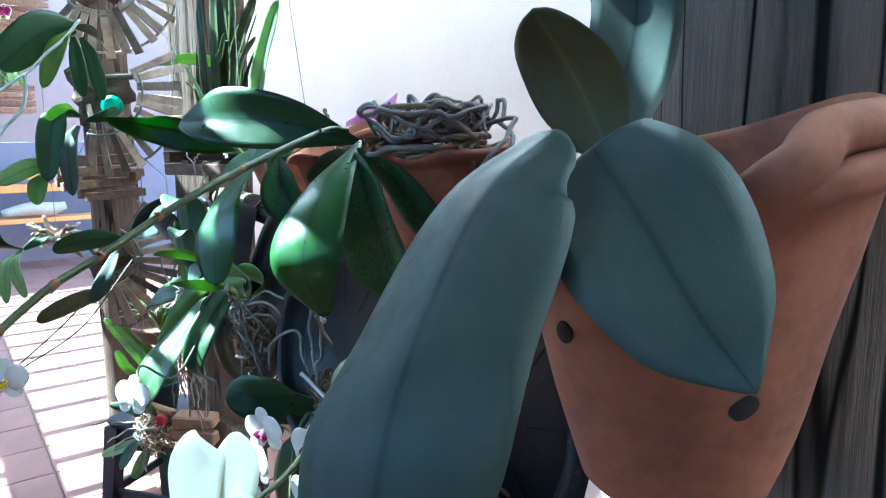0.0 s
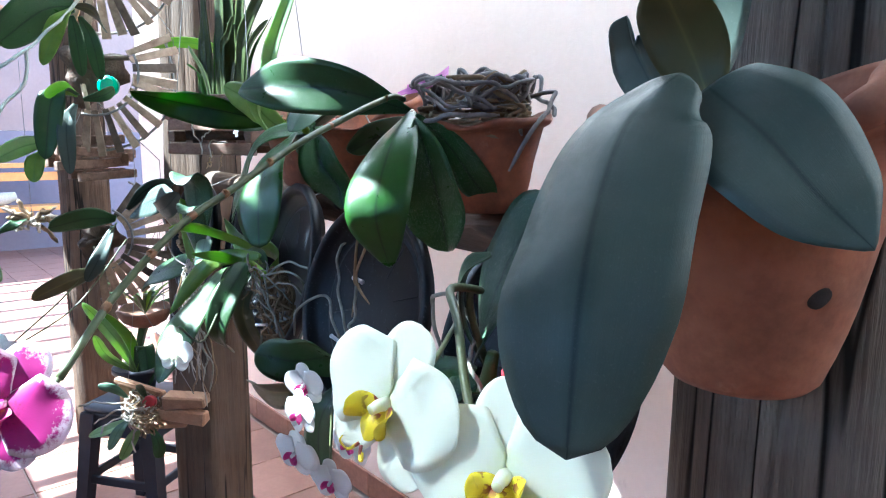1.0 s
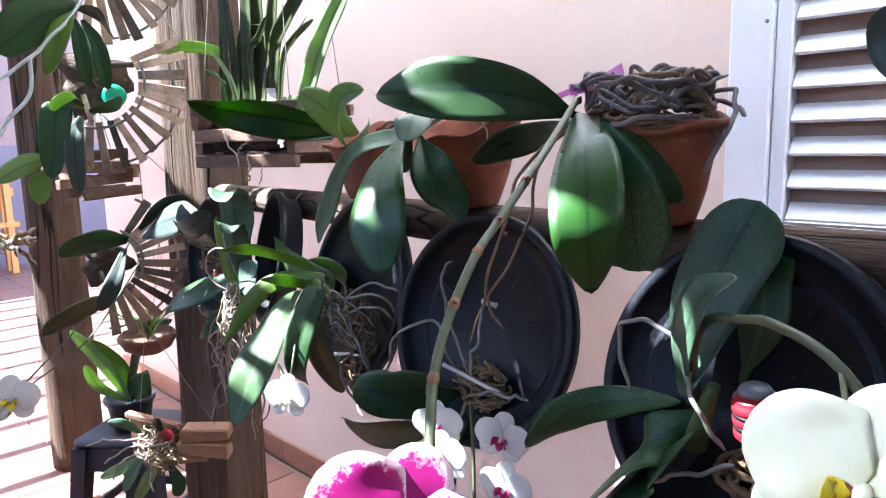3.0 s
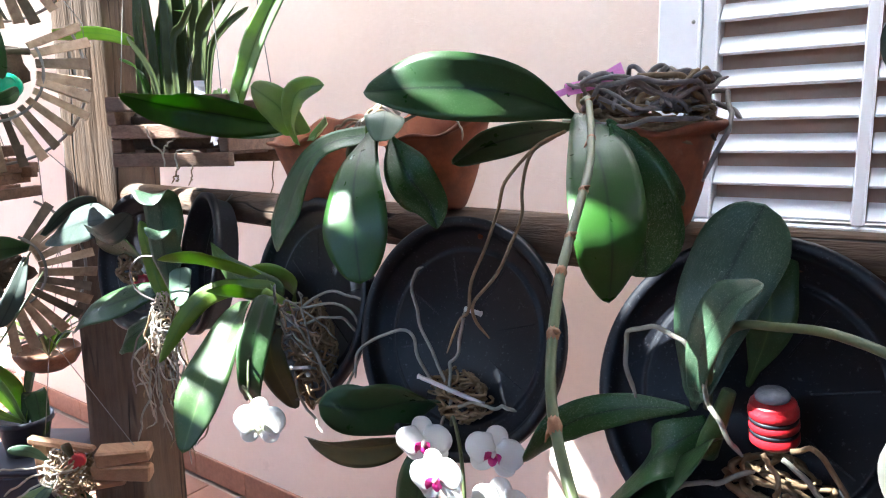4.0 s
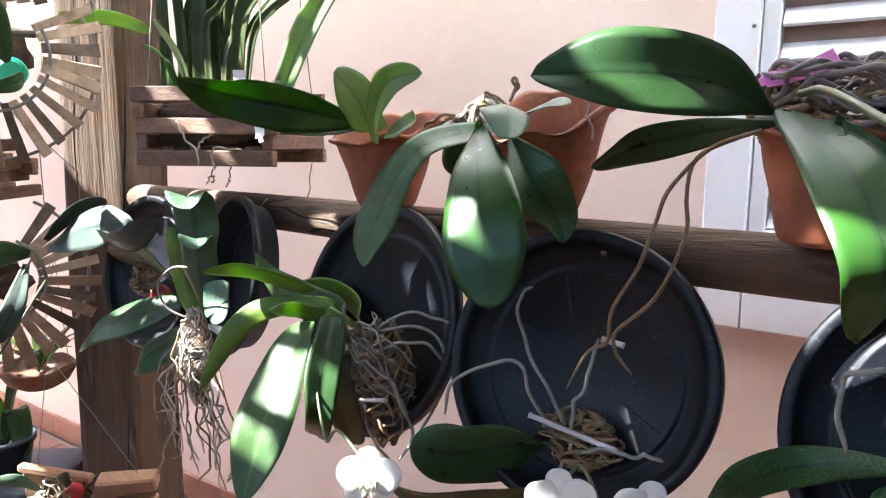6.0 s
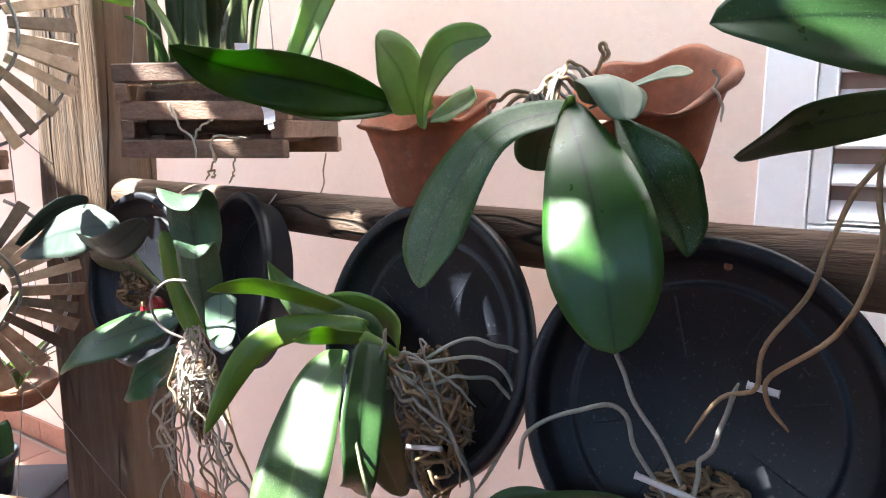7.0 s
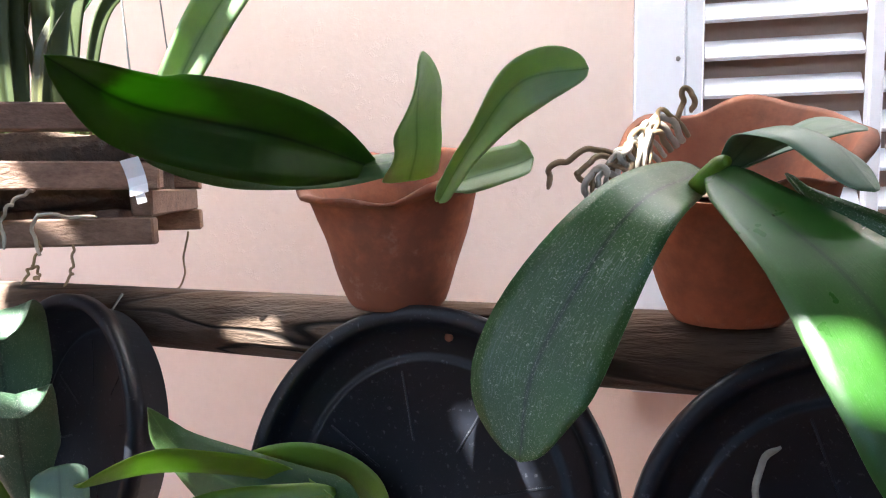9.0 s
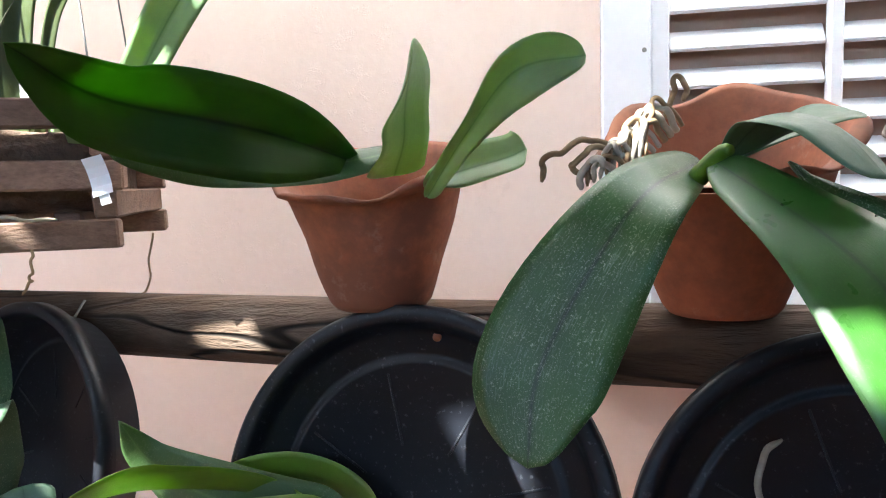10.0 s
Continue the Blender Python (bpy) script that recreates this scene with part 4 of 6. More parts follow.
blade("leaf", B, [(-0.748, 0.316, 1.297), (-0.709, 0.253, 1.256), (-0.689, 0.228, 1.216), (-0.677, 0.220, 1.162)], [0.015, 0.051, 0.063, 0.048], [(0.65, -0.74, -0.20), (0.98, 0.00, -0.20), (0.83, 0.55, 0.01)], LEAF_GREEN, 0.0)
blade("leaf", B, [(-0.716, 0.311, 1.294), (-0.688, 0.303, 1.254), (-0.673, 0.317, 1.225), (-0.664, 0.318, 1.200)], [-0.002, 0.045, 0.036, 0.016], [(0.74, 0.67, 0.03), (0.71, 0.63, 0.30), (0.52, 0.75, 0.41)], LEAF_SPECK, -0.6)
blade("leaf", B, [(-0.738, 0.330, 1.298), (-0.724, 0.313, 1.314), (-0.706, 0.293, 1.309), (-0.693, 0.271, 1.286)], [0.012, 0.036, 0.038, 0.026], [(0.88, 0.44, -0.10), (0.88, 0.46, -0.11), (0.86, 0.50, -0.08)], LEAF_GREY, 0.25)
bm = bmesh.new()
tube(bm, curve_points([(-0.752, 0.322, 1.288), (-0.744, 0.312, 1.299), (-0.741, 0.307, 1.300)], 8), 0.0050, 10, lambda q: 1.0 - 0.5 * q)
part("crown", bm, LEAF_FRESH, B)
blade("leaf", B, [(-0.738, 0.330, 1.294), (-0.700, 0.340, 1.312), (-0.675, 0.350, 1.318)], 0.038, (0.3, 0.8, 0.3), LEAF_GREY, -0.1)
blade("leaf", B, [(-0.748, 0.325, 1.290), (-0.775, 0.335, 1.275), (-0.785, 0.345, 1.250)], 0.035, (0.8, 0.3, 0.1), LEAF, -0.1)

PG = orchid("moth_orchid", (-0.925, 0.335, 1.090), "bright green orchid with a ball of roots on a black saucer")
blade("leaf", PG, [(-0.936, 0.299, 1.095), (-0.945, 0.269, 1.060), (-0.926, 0.218, 1.011), (-0.918, 0.181, 0.950)], [0.051, 0.059, 0.058, 0.031], [(0.60, 0.26, 0.75), (0.92, 0.37, 0.15), (0.84, 0.51, -0.19)], LEAF_MID, -0.14)
blade("leaf", PG, [(-0.957, 0.355, 1.102), (-1.031, 0.324, 1.092), (-1.063, 0.298, 1.065), (-1.070, 0.251, 1.004)], [0.013, 0.027, 0.027, 0.014], [(-0.50, 0.21, 0.84), (-0.37, 0.09, 0.92), (-0.29, 0.07, 0.95)], LEAF_FRESH, -0.16)
blade("leaf", PG, [(-0.946, 0.347, 1.093), (-0.998, 0.361, 1.102), (-1.039, 0.308, 1.128), (-1.051, 0.250, 1.143)], [0.009, 0.029, 0.044, 0.034], [(0.22, -0.58, 0.79), (0.46, -0.66, 0.59), (0.58, -0.67, 0.47)], LEAF_FRESH, -0.34)
blade("leaf", PG, [(-0.935, 0.332, 1.098), (-0.960, 0.313, 1.100), (-0.959, 0.284, 1.109), (-0.943, 0.243, 1.118)], [0.010, 0.014, 0.017, 0.005], [(0.28, 0.14, 0.95), (0.29, 0.17, 0.94), (0.28, 0.22, 0.94)], LEAF_FRESH, 0.14)
blade("leaf", PG, [(-0.917, 0.346, 1.081), (-0.944, 0.376, 1.093), (-0.980, 0.379, 1.106), (-1.031, 0.368, 1.107)], [0.020, 0.030, 0.036, 0.032], [(0.36, -0.23, 0.90), (0.34, -0.27, 0.90), (0.31, -0.33, 0.89)], LEAF_FRESH, -0.14)
blade("leaf", PG, [(-0.922, 0.315, 1.100), (-0.895, 0.265, 1.049), (-0.888, 0.255, 1.011), (-0.932, 0.294, 0.971)], [0.030, 0.036, 0.026, 0.029], [(0.69, 0.66, -0.29), (0.56, 0.67, -0.49), (0.76, 0.49, -0.42)], LEAF, -0.31)
blade("leaf", PG, [(-0.915, 0.325, 1.086), (-0.905, 0.300, 1.030), (-0.908, 0.335, 0.950)], 0.040, (0.9, 0.4, 0.0), LEAF_BRONZE, -0.15)
bm = bmesh.new()
tube(bm, curve_points([(-0.908, 0.335, 1.075), (-0.920, 0.325, 1.092), (-0.934, 0.318, 1.104)], 8), 0.0105, 10, lambda q: 1.1 - 0.6 * q)
part("crown", bm, LEAF_FRESH, PG)
tangle("root_ball", PG, (-0.868, 0.335, 1.035), (0.030, 0.022, 0.064), 110, 0.0018, ROOT_DARK, rnd, 0.01, "ball of tangled brown roots")

C = orchid("moth_orchid", (-0.655, 0.320, 1.005), "moth orchid tied by its roots to a black saucer")
blade("leaf", C, [(-0.666, 0.329, 1.019), (-0.703, 0.310, 1.015), (-0.744, 0.290, 1.004), (-0.781, 0.258, 1.011)], [0.033, 0.071, 0.058, 0.051], [(0.80, -0.49, 0.34), (0.41, -0.08, 0.91), (-0.24, 0.53, 0.81)], LEAF, 0.18)
blade("leaf", C, [(-0.675, 0.284, 0.992), (-0.704, 0.274, 0.980), (-0.755, 0.266, 0.967), (-0.808, 0.263, 0.966)], [0.009, 0.032, 0.042, 0.036], [(0.02, -0.28, 0.96), (0.03, -0.38, 0.92), (0.07, -0.62, 0.78)], LEAF_BRONZE, 0.44)
blade("leaf", C, [(-0.655, 0.310, 0.995), (-0.668, 0.285, 0.95), (-0.680, 0.29, 0.86)], 0.045, (0.9, 0.2, 0.0), LEAF, -0.1)
tangle("root_ball", C, (-0.648, 0.328, 1.028), (0.034, 0.013, 0.028), 64, 0.0016, ROOT_DARK, rnd)

R = orchid("moth_orchid", (-0.385, 0.285, 1.085), "moth orchid with grey-speckled leaves and cream flowers on a black saucer")
blade("leaf", R, [(-0.374, 0.318, 1.099), (-0.363, 0.322, 1.145), (-0.366, 0.333, 1.178), (-0.370, 0.354, 1.209)], [-0.003, 0.033, 0.038, 0.038], [(0.98, 0.18, 0.00), (0.98, 0.20, -0.00), (0.97, 0.24, -0.01)], LEAF_MID, 0.15)
blade("leaf", R, [(-0.402, 0.280, 1.092), (-0.401, 0.300, 1.144), (-0.389, 0.314, 1.190), (-0.373, 0.336, 1.236)], [0.037, 0.058, 0.069, 0.066], [(0.66, -0.52, 0.54), (0.95, -0.10, 0.28), (0.96, 0.27, 0.01)], LEAF_DUSTY, 0.0, wav=0.1)
blade("leaf", R, [(-0.410, 0.306, 1.077), (-0.395, 0.263, 1.133), (-0.376, 0.246, 1.177), (-0.355, 0.251, 1.194)], [0.009, 0.025, 0.037, 0.028], [(0.77, -0.27, -0.59), (0.75, -0.61, -0.26), (0.77, -0.63, 0.06)], LEAF_DUSTY, 0.19)
bm = bmesh.new()
tube(bm, curve_points([(-0.394, 0.284, 1.055), (-0.386, 0.280, 1.080), (-0.378, 0.278, 1.108)], 8), 0.0085, 10, lambda q: 1.1 - 0.5 * q)
part("crown", bm, LEAF_MID, R)
blade("leaf", R, [(-0.408, 0.289, 1.084), (-0.464, 0.303, 1.066), (-0.505, 0.282, 1.050), (-0.534, 0.259, 1.017)], [0.005, 0.025, 0.034, 0.031], [(-0.02, 0.37, 0.93), (0.19, 0.21, 0.96), (0.54, 0.09, 0.84)], LEAF_SPECK, -0.1)
blade("leaf", R, [(-0.382, 0.260, 1.078), (-0.416, 0.270, 1.044), (-0.432, 0.262, 1.022), (-0.458, 0.247, 0.986)], [0.041, 0.072, 0.046, 0.044], [(0.74, 0.27, 0.61), (0.40, 0.56, 0.73), (0.25, 0.59, 0.76)], LEAF, -0.28)
tangle("root_ball", R, (-0.345, 0.300, 1.035), (0.034, 0.020, 0.022), 40, 0.0026, ROOT_DARK, rnd)
bloom(R, (-0.239, 0.072, 1.160), (0.14, -0.95, 0.22), 0.085, P_CREAM, P_YELLOW, rnd, -14)
bloom(R, (-0.179, 0.087, 1.144), (0.36, -0.88, 0.28), 0.086, P_CREAM, P_YELLOW, rnd, 6)
bloom(M, (-0.335, -0.062, 1.164), (0.74, -0.56, 0.32), 0.062, P_MAGENTA, P_LIP, rnd, -30)



def screen_roots(parent, mat, radius, *lines, wob=0.002):
    for ctrl in lines:
        root("root", parent, ctrl, radius, mat, rnd, wob)


# flower stem of the long-stemmed orchid, with its joints
SPIKE = [(-0.492, 0.274, 1.314), (-0.472, 0.240, 1.312), (-0.424, 0.137, 1.278), (-0.404, 0.072, 1.246), (-0.393, 0.038, 1.229), (-0.375, -0.003, 1.198), (-0.345, -0.038, 1.168)]
bm = bmesh.new()
tube(bm, curve_points(SPIKE, 60), 0.0024, 9, lambda s: 1.05 - 0.2 * s)
part("flower_stem", bm, STEM, M, "olive green flower stem")
pts = curve_points(SPIKE, 60)
for k in (10, 17, 24, 30, 37, 44, 51):
    d = (pts[k + 1] - pts[k - 1]).normalized()
    bm = bmesh.new()
    tube(bm, [pts[k] - d * 0.003, pts[k], pts[k] + d * 0.004], 0.0025, 9, lambda s: 0.80 + 0.3 * math.sin(math.pi * s))
    out = d.orthogonal().normalized() * (1 if k % 2 else -1)
    tube(bm, [pts[k] + out * 0.0015, pts[k] + out * 0.0040 + d * 0.0010, pts[k] + out * 0.0062 + d * 0.0034], 0.0017, 6, lambda s: 1 - 0.85 * s)
    part("stem_joint", bm, grainy("joint_scale", (0.16, 0.070, 0.030), (0.30, 0.15, 0.07), 60.0) if k == 10 else bpy.data.materials["joint_scale"], M)
bm = bmesh.new()
tube(bm, curve_points([(-0.345, -0.038, 1.168), (-0.343, -0.050, 1.158), (-0.337, -0.058, 1.160)], 10), 0.0014, 7)
part("flower_stalk", bm, STEM, M)

# roots over the pot of the long-stemmed orchid
tangle("root_mass", M, (-0.470, 0.345, 1.297), (0.056, 0.053, 0.022), 60, 0.0018, ROOT_DARK, rnd, 0.0, "brown aerial roots covering the pot", 18)
for k in range(46):
    a0, da = rnd.uniform(0, 6.28), rnd.uniform(0.8, 2.6)
    rr = rnd.uniform(0.034, 0.060)
    screen_roots(M, ROOT_GREY if k % 4 else ROOT_DARK, rnd.uniform(0.0014, 0.0024), [(-0.470 + (rr + 0.008 * math.sin(5 * q + k)) * math.cos(a0 + da * q), 0.345 + (rr + 0.008 * math.sin(5 * q + k)) * 0.93 * math.sin(a0 + da * q), 1.319 + 0.012 * math.sin(3.1 * q * 1.5 + k) + 0.20 * (0.056 - rr)) for q in (0.0, 0.25, 0.5, 0.75, 1.0)], wob=0.003)
screen_roots(M, ROOT_GREY, 0.0021,
             [(-0.451, 0.385, 1.318), (-0.420, 0.392, 1.322), (-0.409, 0.372, 1.308), (-0.407, 0.352, 1.290), (-0.418, 0.333, 1.252)],
             [(-0.520, 0.300, 1.300), (-0.480, 0.280, 1.297), (-0.442, 0.285, 1.298), (-0.416, 0.318, 1.300)],
             [(-0.500, 0.395, 1.312), (-0.455, 0.405, 1.322), (-0.416, 0.385, 1.308), (-0.401, 0.372, 1.300)],
             [(-0.525, 0.335, 1.302), (-0.470, 0.355, 1.326), (-0.429, 0.350, 1.310), (-0.412, 0.342, 1.283)],
             [(-0.464, 0.400, 1.315), (-0.458, 0.408, 1.334), (-0.451, 0.408, 1.340), (-0.447, 0.402, 1.318)])
for k in range(22):
    a, e = rnd.uniform(0, 6.28), rnd.uniform(0.6, 2.4)
    r1, r2, h = rnd.uniform(0.02, 0.06), rnd.uniform(0.025, 0.066), rnd.uniform(0.010, 0.030)
    p, q = Vector((-0.470 + 0.87 * r1 * math.cos(a), 0.345 + r1 * 0.9 * math.sin(a), 1.312)), Vector((-0.470 + 0.87 * r2 * math.cos(a + e), 0.345 + r2 * 0.9 * math.sin(a + e), 1.308))
    mid = p.lerp(q, 0.5) + Vector((0, 0, h))
    screen_roots(M, (ROOT_GREY, ROOT_GREY, ROOT)[k % 3], rnd.uniform(0.0014, 0.0024), [p, p.lerp(mid, 0.6) + Vector((0, 0, h * 0.25)), mid, q.lerp(mid, 0.5) + Vector((0, 0, h * 0.2)), q], wob=0.0022)
screen_roots(M, ROOT_DARK, 0.0016,
             [(-0.515, 0.292, 1.292), (-0.551, 0.308, 1.280), (-0.576, 0.300, 1.250), (-0.583, 0.302, 1.221), (-0.592, 0.296, 1.189), (-0.612, 0.300, 1.156), (-0.618, 0.300, 1.128), (-0.640, 0.318, 1.110), (-0.660, 0.325, 1.072)],
             [(-0.525, 0.300, 1.290), (-0.560, 0.320, 1.273), (-0.566, 0.312, 1.241), (-0.563, 0.305, 1.219), (-0.568, 0.292, 1.198), (-0.579, 0.290, 1.168), (-0.608, 0.298, 1.137), (-0.610, 0.302, 1.120), (-0.598, 0.308, 1.102)])


def label_tag(at, normal, turn, w, h, mat, label, seed, marks=True):
    """A small plastic plant label with unreadable marks."""
    r_ = random.Random(seed)
    m = frame_of(at, normal) @ pose(0, 0, 0, 0, 0, turn)
    t = thing("plant_label", at, label, "plant label")
    b = bmesh.new()
    rows_ = [[m @ Vector((x * w / 2, y * h / 2, 0.004 * x * x + 0.0004 * k)) for x in (-1, -0.5, 0, 0.5, 1)] for k in (0, 1) for y in (-1, 1)]
    for a in (rows_[:2], rows_[2:]):
        grid_mesh(b, a)
    bmesh.ops.create_cube(b, size=1, matrix=m @ Matrix.Translation((-w * 0.6, 0, 0.003)) @ Matrix.Diagonal((w * 0.3, h * 0.5, 0.0008, 1)))
    part("strip", b, mat, t, smooth=False)
    if not marks:
        return t
    ink = bpy.data.materials.get("label_ink") or grainy("label_ink", (0.03, 0.03, 0.06), (0.05, 0.05, 0.09), 50.0)
    for k in range(6):
        b = bmesh.new()
        x = -0.55 + k * 0.2
        box(b, m @ Matrix.Translation((x * w / 2 * 1.3, 0, 0.004 * x * x * 1.7 + 0.001)) @ pose(0, 0, 0, 0, 0, r_.uniform(-3, 3)), w * r_.uniform(0.06, 0.10), h * 0.25, 0.0004)
        part("ink_bar", b, ink, t, smooth=False)
    return t


label_tag((-0.497, 0.308, 1.330), (0.1, -0.8, 0.6), 25, 0.046, 0.013, PINK, "pink plastic plant label among grey roots", 2)

# ---- the orchid tied to the round saucer ----
screen_roots(C, ROOT_SILVER, 0.0018,
             [(-0.655, 0.322, 1.030), (-0.668, 0.322, 1.058), (-0.690, 0.330, 1.082), (-0.708, 0.336, 1.104), (-0.718, 0.340, 1.128), (-0.714, 0.344, 1.145), (-0.705, 0.347, 1.153)],
             [(-0.668, 0.322, 1.028), (-0.690, 0.318, 1.060), (-0.702, 0.318, 1.086), (-0.722, 0.316, 1.088), (-0.750, 0.314, 1.070), (-0.772, 0.312, 1.055), (-0.778, 0.312, 1.025)],
             [(-0.652, 0.318, 1.020), (-0.648, 0.315, 1.055), (-0.640, 0.314, 1.085), (-0.628, 0.312, 1.125)],
             [(-0.640, 0.316, 1.022), (-0.610, 0.308, 1.035), (-0.585, 0.308, 1.036), (-0.570, 0.309, 1.036)],
             [(-0.655, 0.312, 1.010), (-0.660, 0.300, 0.985), (-0.655, 0.290, 0.960)])


def strip(parent, a, b, r, mat, name="tie"):
    bm = bmesh.new()
    a, b = Vector(a), Vector(b)
    tube(bm, [a, a.lerp(b, 0.03), a.lerp(b, 0.97), b], r, 8, lambda s: 1.0 if 0.1 < s < 0.9 else 1.25)
    return part(name, bm, mat, parent, "clear plastic tie")


strip(C, (-0.690, 0.315, 1.044), (-0.608, 0.312, 1.033), 0.0024, CLEAR)
strip(C, (-0.622, 0.304, 1.128), (-0.604, 0.303, 1.126), 0.0024, CLEAR)
CLUSTER = [(-0.627, 0.243, 1.017, 8), (-0.567, 0.266, 1.013, -10), (-0.598, 0.222, 1.000, 15), (-0.554, 0.255, 0.973, 0), (-0.580, 0.205, 0.968, -6), (-0.600, 0.225, 0.950, 9), (-0.570, 0.24, 0.930, 2)]
for x, y, z, roll in CLUSTER:
    bloom(C, (x, y, z), (0.28 + rnd.uniform(-0.2, 0.2), -0.92, rnd.uniform(-0.1, 0.15)), 0.054, P_WHITE, P_LIP, rnd, roll)
bm = bmesh.new()
tube(bm, curve_points([(-0.650, 0.316, 1.000), (-0.628, 0.29, 1.022), (-0.600, 0.262, 1.000), (-0.588, 0.25, 0.95), (-0.592, 0.255, 0.92)], 20), 0.0018, 7)
part("flower_stem", bm, STEM, C)

# ---- the bright green orchid ----
screen_roots(PG, ROOT_SILVER, 0.0017,
             [(-0.915, 0.328, 1.085), (-0.880, 0.325, 1.088), (-0.845, 0.332, 1.108), (-0.812, 0.345, 1.108), (-0.795, 0.350, 1.104)],
             [(-0.912, 0.325, 1.082), (-0.865, 0.322, 1.090), (-0.825, 0.330, 1.100), (-0.802, 0.345, 1.085), (-0.798, 0.345, 1.055), (-0.812, 0.340, 1.010), (-0.828, 0.332, 0.980)],
             [(-0.905, 0.322, 1.080), (-0.868, 0.318, 1.072), (-0.838, 0.325, 1.085), (-0.812, 0.335, 1.080), (-0.800, 0.342, 1.065)],
             [(-0.900, 0.318, 1.078), (-0.860, 0.312, 1.062), (-0.838, 0.318, 1.030), (-0.828, 0.325, 0.985), (-0.842, 0.322, 0.955)],
             [(-0.918, 0.318, 1.088), (-0.905, 0.310, 1.098), (-0.900, 0.308, 1.118)],
             [(-0.880, 0.315, 1.010), (-0.870, 0.312, 0.980), (-0.850, 0.315, 0.955), (-0.835, 0.312, 0.945)],
             [(-0.905, 0.320, 1.075), (-0.888, 0.308, 1.060), (-0.862, 0.306, 1.058), (-0.845, 0.312, 1.045)])
for k in range(16):
    e = (-0.868 + rnd.uniform(-0.035, 0.045), 0.325 + rnd.uniform(-0.015, 0.015), rnd.uniform(0.97, 1.08))
    mid = (-0.890 + rnd.uniform(-0.02, 0.05), 0.312 + rnd.uniform(-0.01, 0.01), 1.06 + rnd.uniform(-0.02, 0.05))
    screen_roots(PG, (ROOT_SILVER, ROOT_DARK, ROOT_GREY)[k % 3], rnd.uniform(0.0008, 0.0014), [(-0.912, 0.322, 1.082), mid, e], wob=0.005)
strip(PG, (-0.880, 0.308, 1.018), (-0.845, 0.306, 1.026), 0.0022, CLEAR)
blade("leaf", PG, [(-0.943, 0.358, 1.094), (-1.021, 0.355, 1.099), (-1.073, 0.364, 1.117), (-1.088, 0.354, 1.148)], [0.028, 0.046, 0.030, 0.006], [(0.43, 0.12, 0.89), (0.40, 0.10, 0.91), (0.36, 0.02, 0.93)], LEAF_MID, -0.05)
bm = bmesh.new()
tube(bm, curve_points([(-0.925, 0.315, 1.085), (-0.905, 0.27, 1.05), (-0.842, 0.215, 1.020), (-0.78, 0.165, 1.062), (-0.733, 0.149, 1.048)], 20), 0.0014, 7)
part("flower_stem", bm, STEM, PG)
bloom(PG, (-0.732, 0.144, 1.046), (0.50, -0.82, 0.22), 0.047, P_WHITE, P_CREAM, rnd, 0)

# ---- speckled orchid on the saucer by the post ----
RSTEM = [(-0.395, 0.290, 1.088), (-0.388, 0.264, 1.135), (-0.369, 0.243, 1.165), (-0.342, 0.228, 1.173), (-0.302, 0.165, 1.190), (-0.264, 0.136, 1.183), (-0.222, 0.110, 1.146), (-0.180, 0.108, 1.120)]
bm = bmesh.new()
tube(bm, curve_points(RSTEM, 40), 0.0034, 9, lambda s: 1 - 0.35 * s)
part("flower_stem", bm, STEM, R, "green flower stem")
for a, b in (((-0.264, 0.136, 1.183), (-0.240, 0.078, 1.162)), ((-0.180, 0.108, 1.120), (-0.180, 0.092, 1.142))):
    bm = bmesh.new()
    tube(bm, curve_points([a, Vector(a).lerp(Vector(b), 0.5) + Vector((0, 0, -0.006)), b], 8), 0.0014, 7)
    part("flower_stalk", bm, STEM, R)
screen_roots(R, ROOT_SILVER, 0.0019,
             [(-0.402, 0.282, 1.120), (-0.412, 0.272, 1.142), (-0.432, 0.270, 1.149), (-0.450, 0.276, 1.138), (-0.456, 0.282, 1.113), (-0.448, 0.285, 1.085)],
             [(-0.395, 0.275, 1.120), (-0.388, 0.262, 1.105), (-0.378, 0.262, 1.085), (-0.365, 0.270, 1.065)],
             [(-0.420, 0.275, 1.020), (-0.385, 0.258, 1.045), (-0.355, 0.262, 1.060)],
             [(-0.340, 0.270, 1.070), (-0.318, 0.262, 1.060), (-0.308, 0.262, 1.035), (-0.312, 0.270, 1.005)])
screen_roots(R, ROOT_DARK, 0.0019,
             [(-0.335, 0.268, 1.078), (-0.322, 0.268, 1.082), (-0.306, 0.266, 1.070), (-0.298, 0.268, 1.040), (-0.302, 0.275, 1.010)],
             [(-0.352, 0.268, 1.072), (-0.342, 0.260, 1.060), (-0.340, 0.262, 1.040)])
blade("leaf", R, [(-0.392, 0.285, 1.078), (-0.425, 0.262, 1.050), (-0.470, 0.255, 0.990)], 0.046, (0.4, 0.4, 0.6), LEAF_SPECK, -0.15)


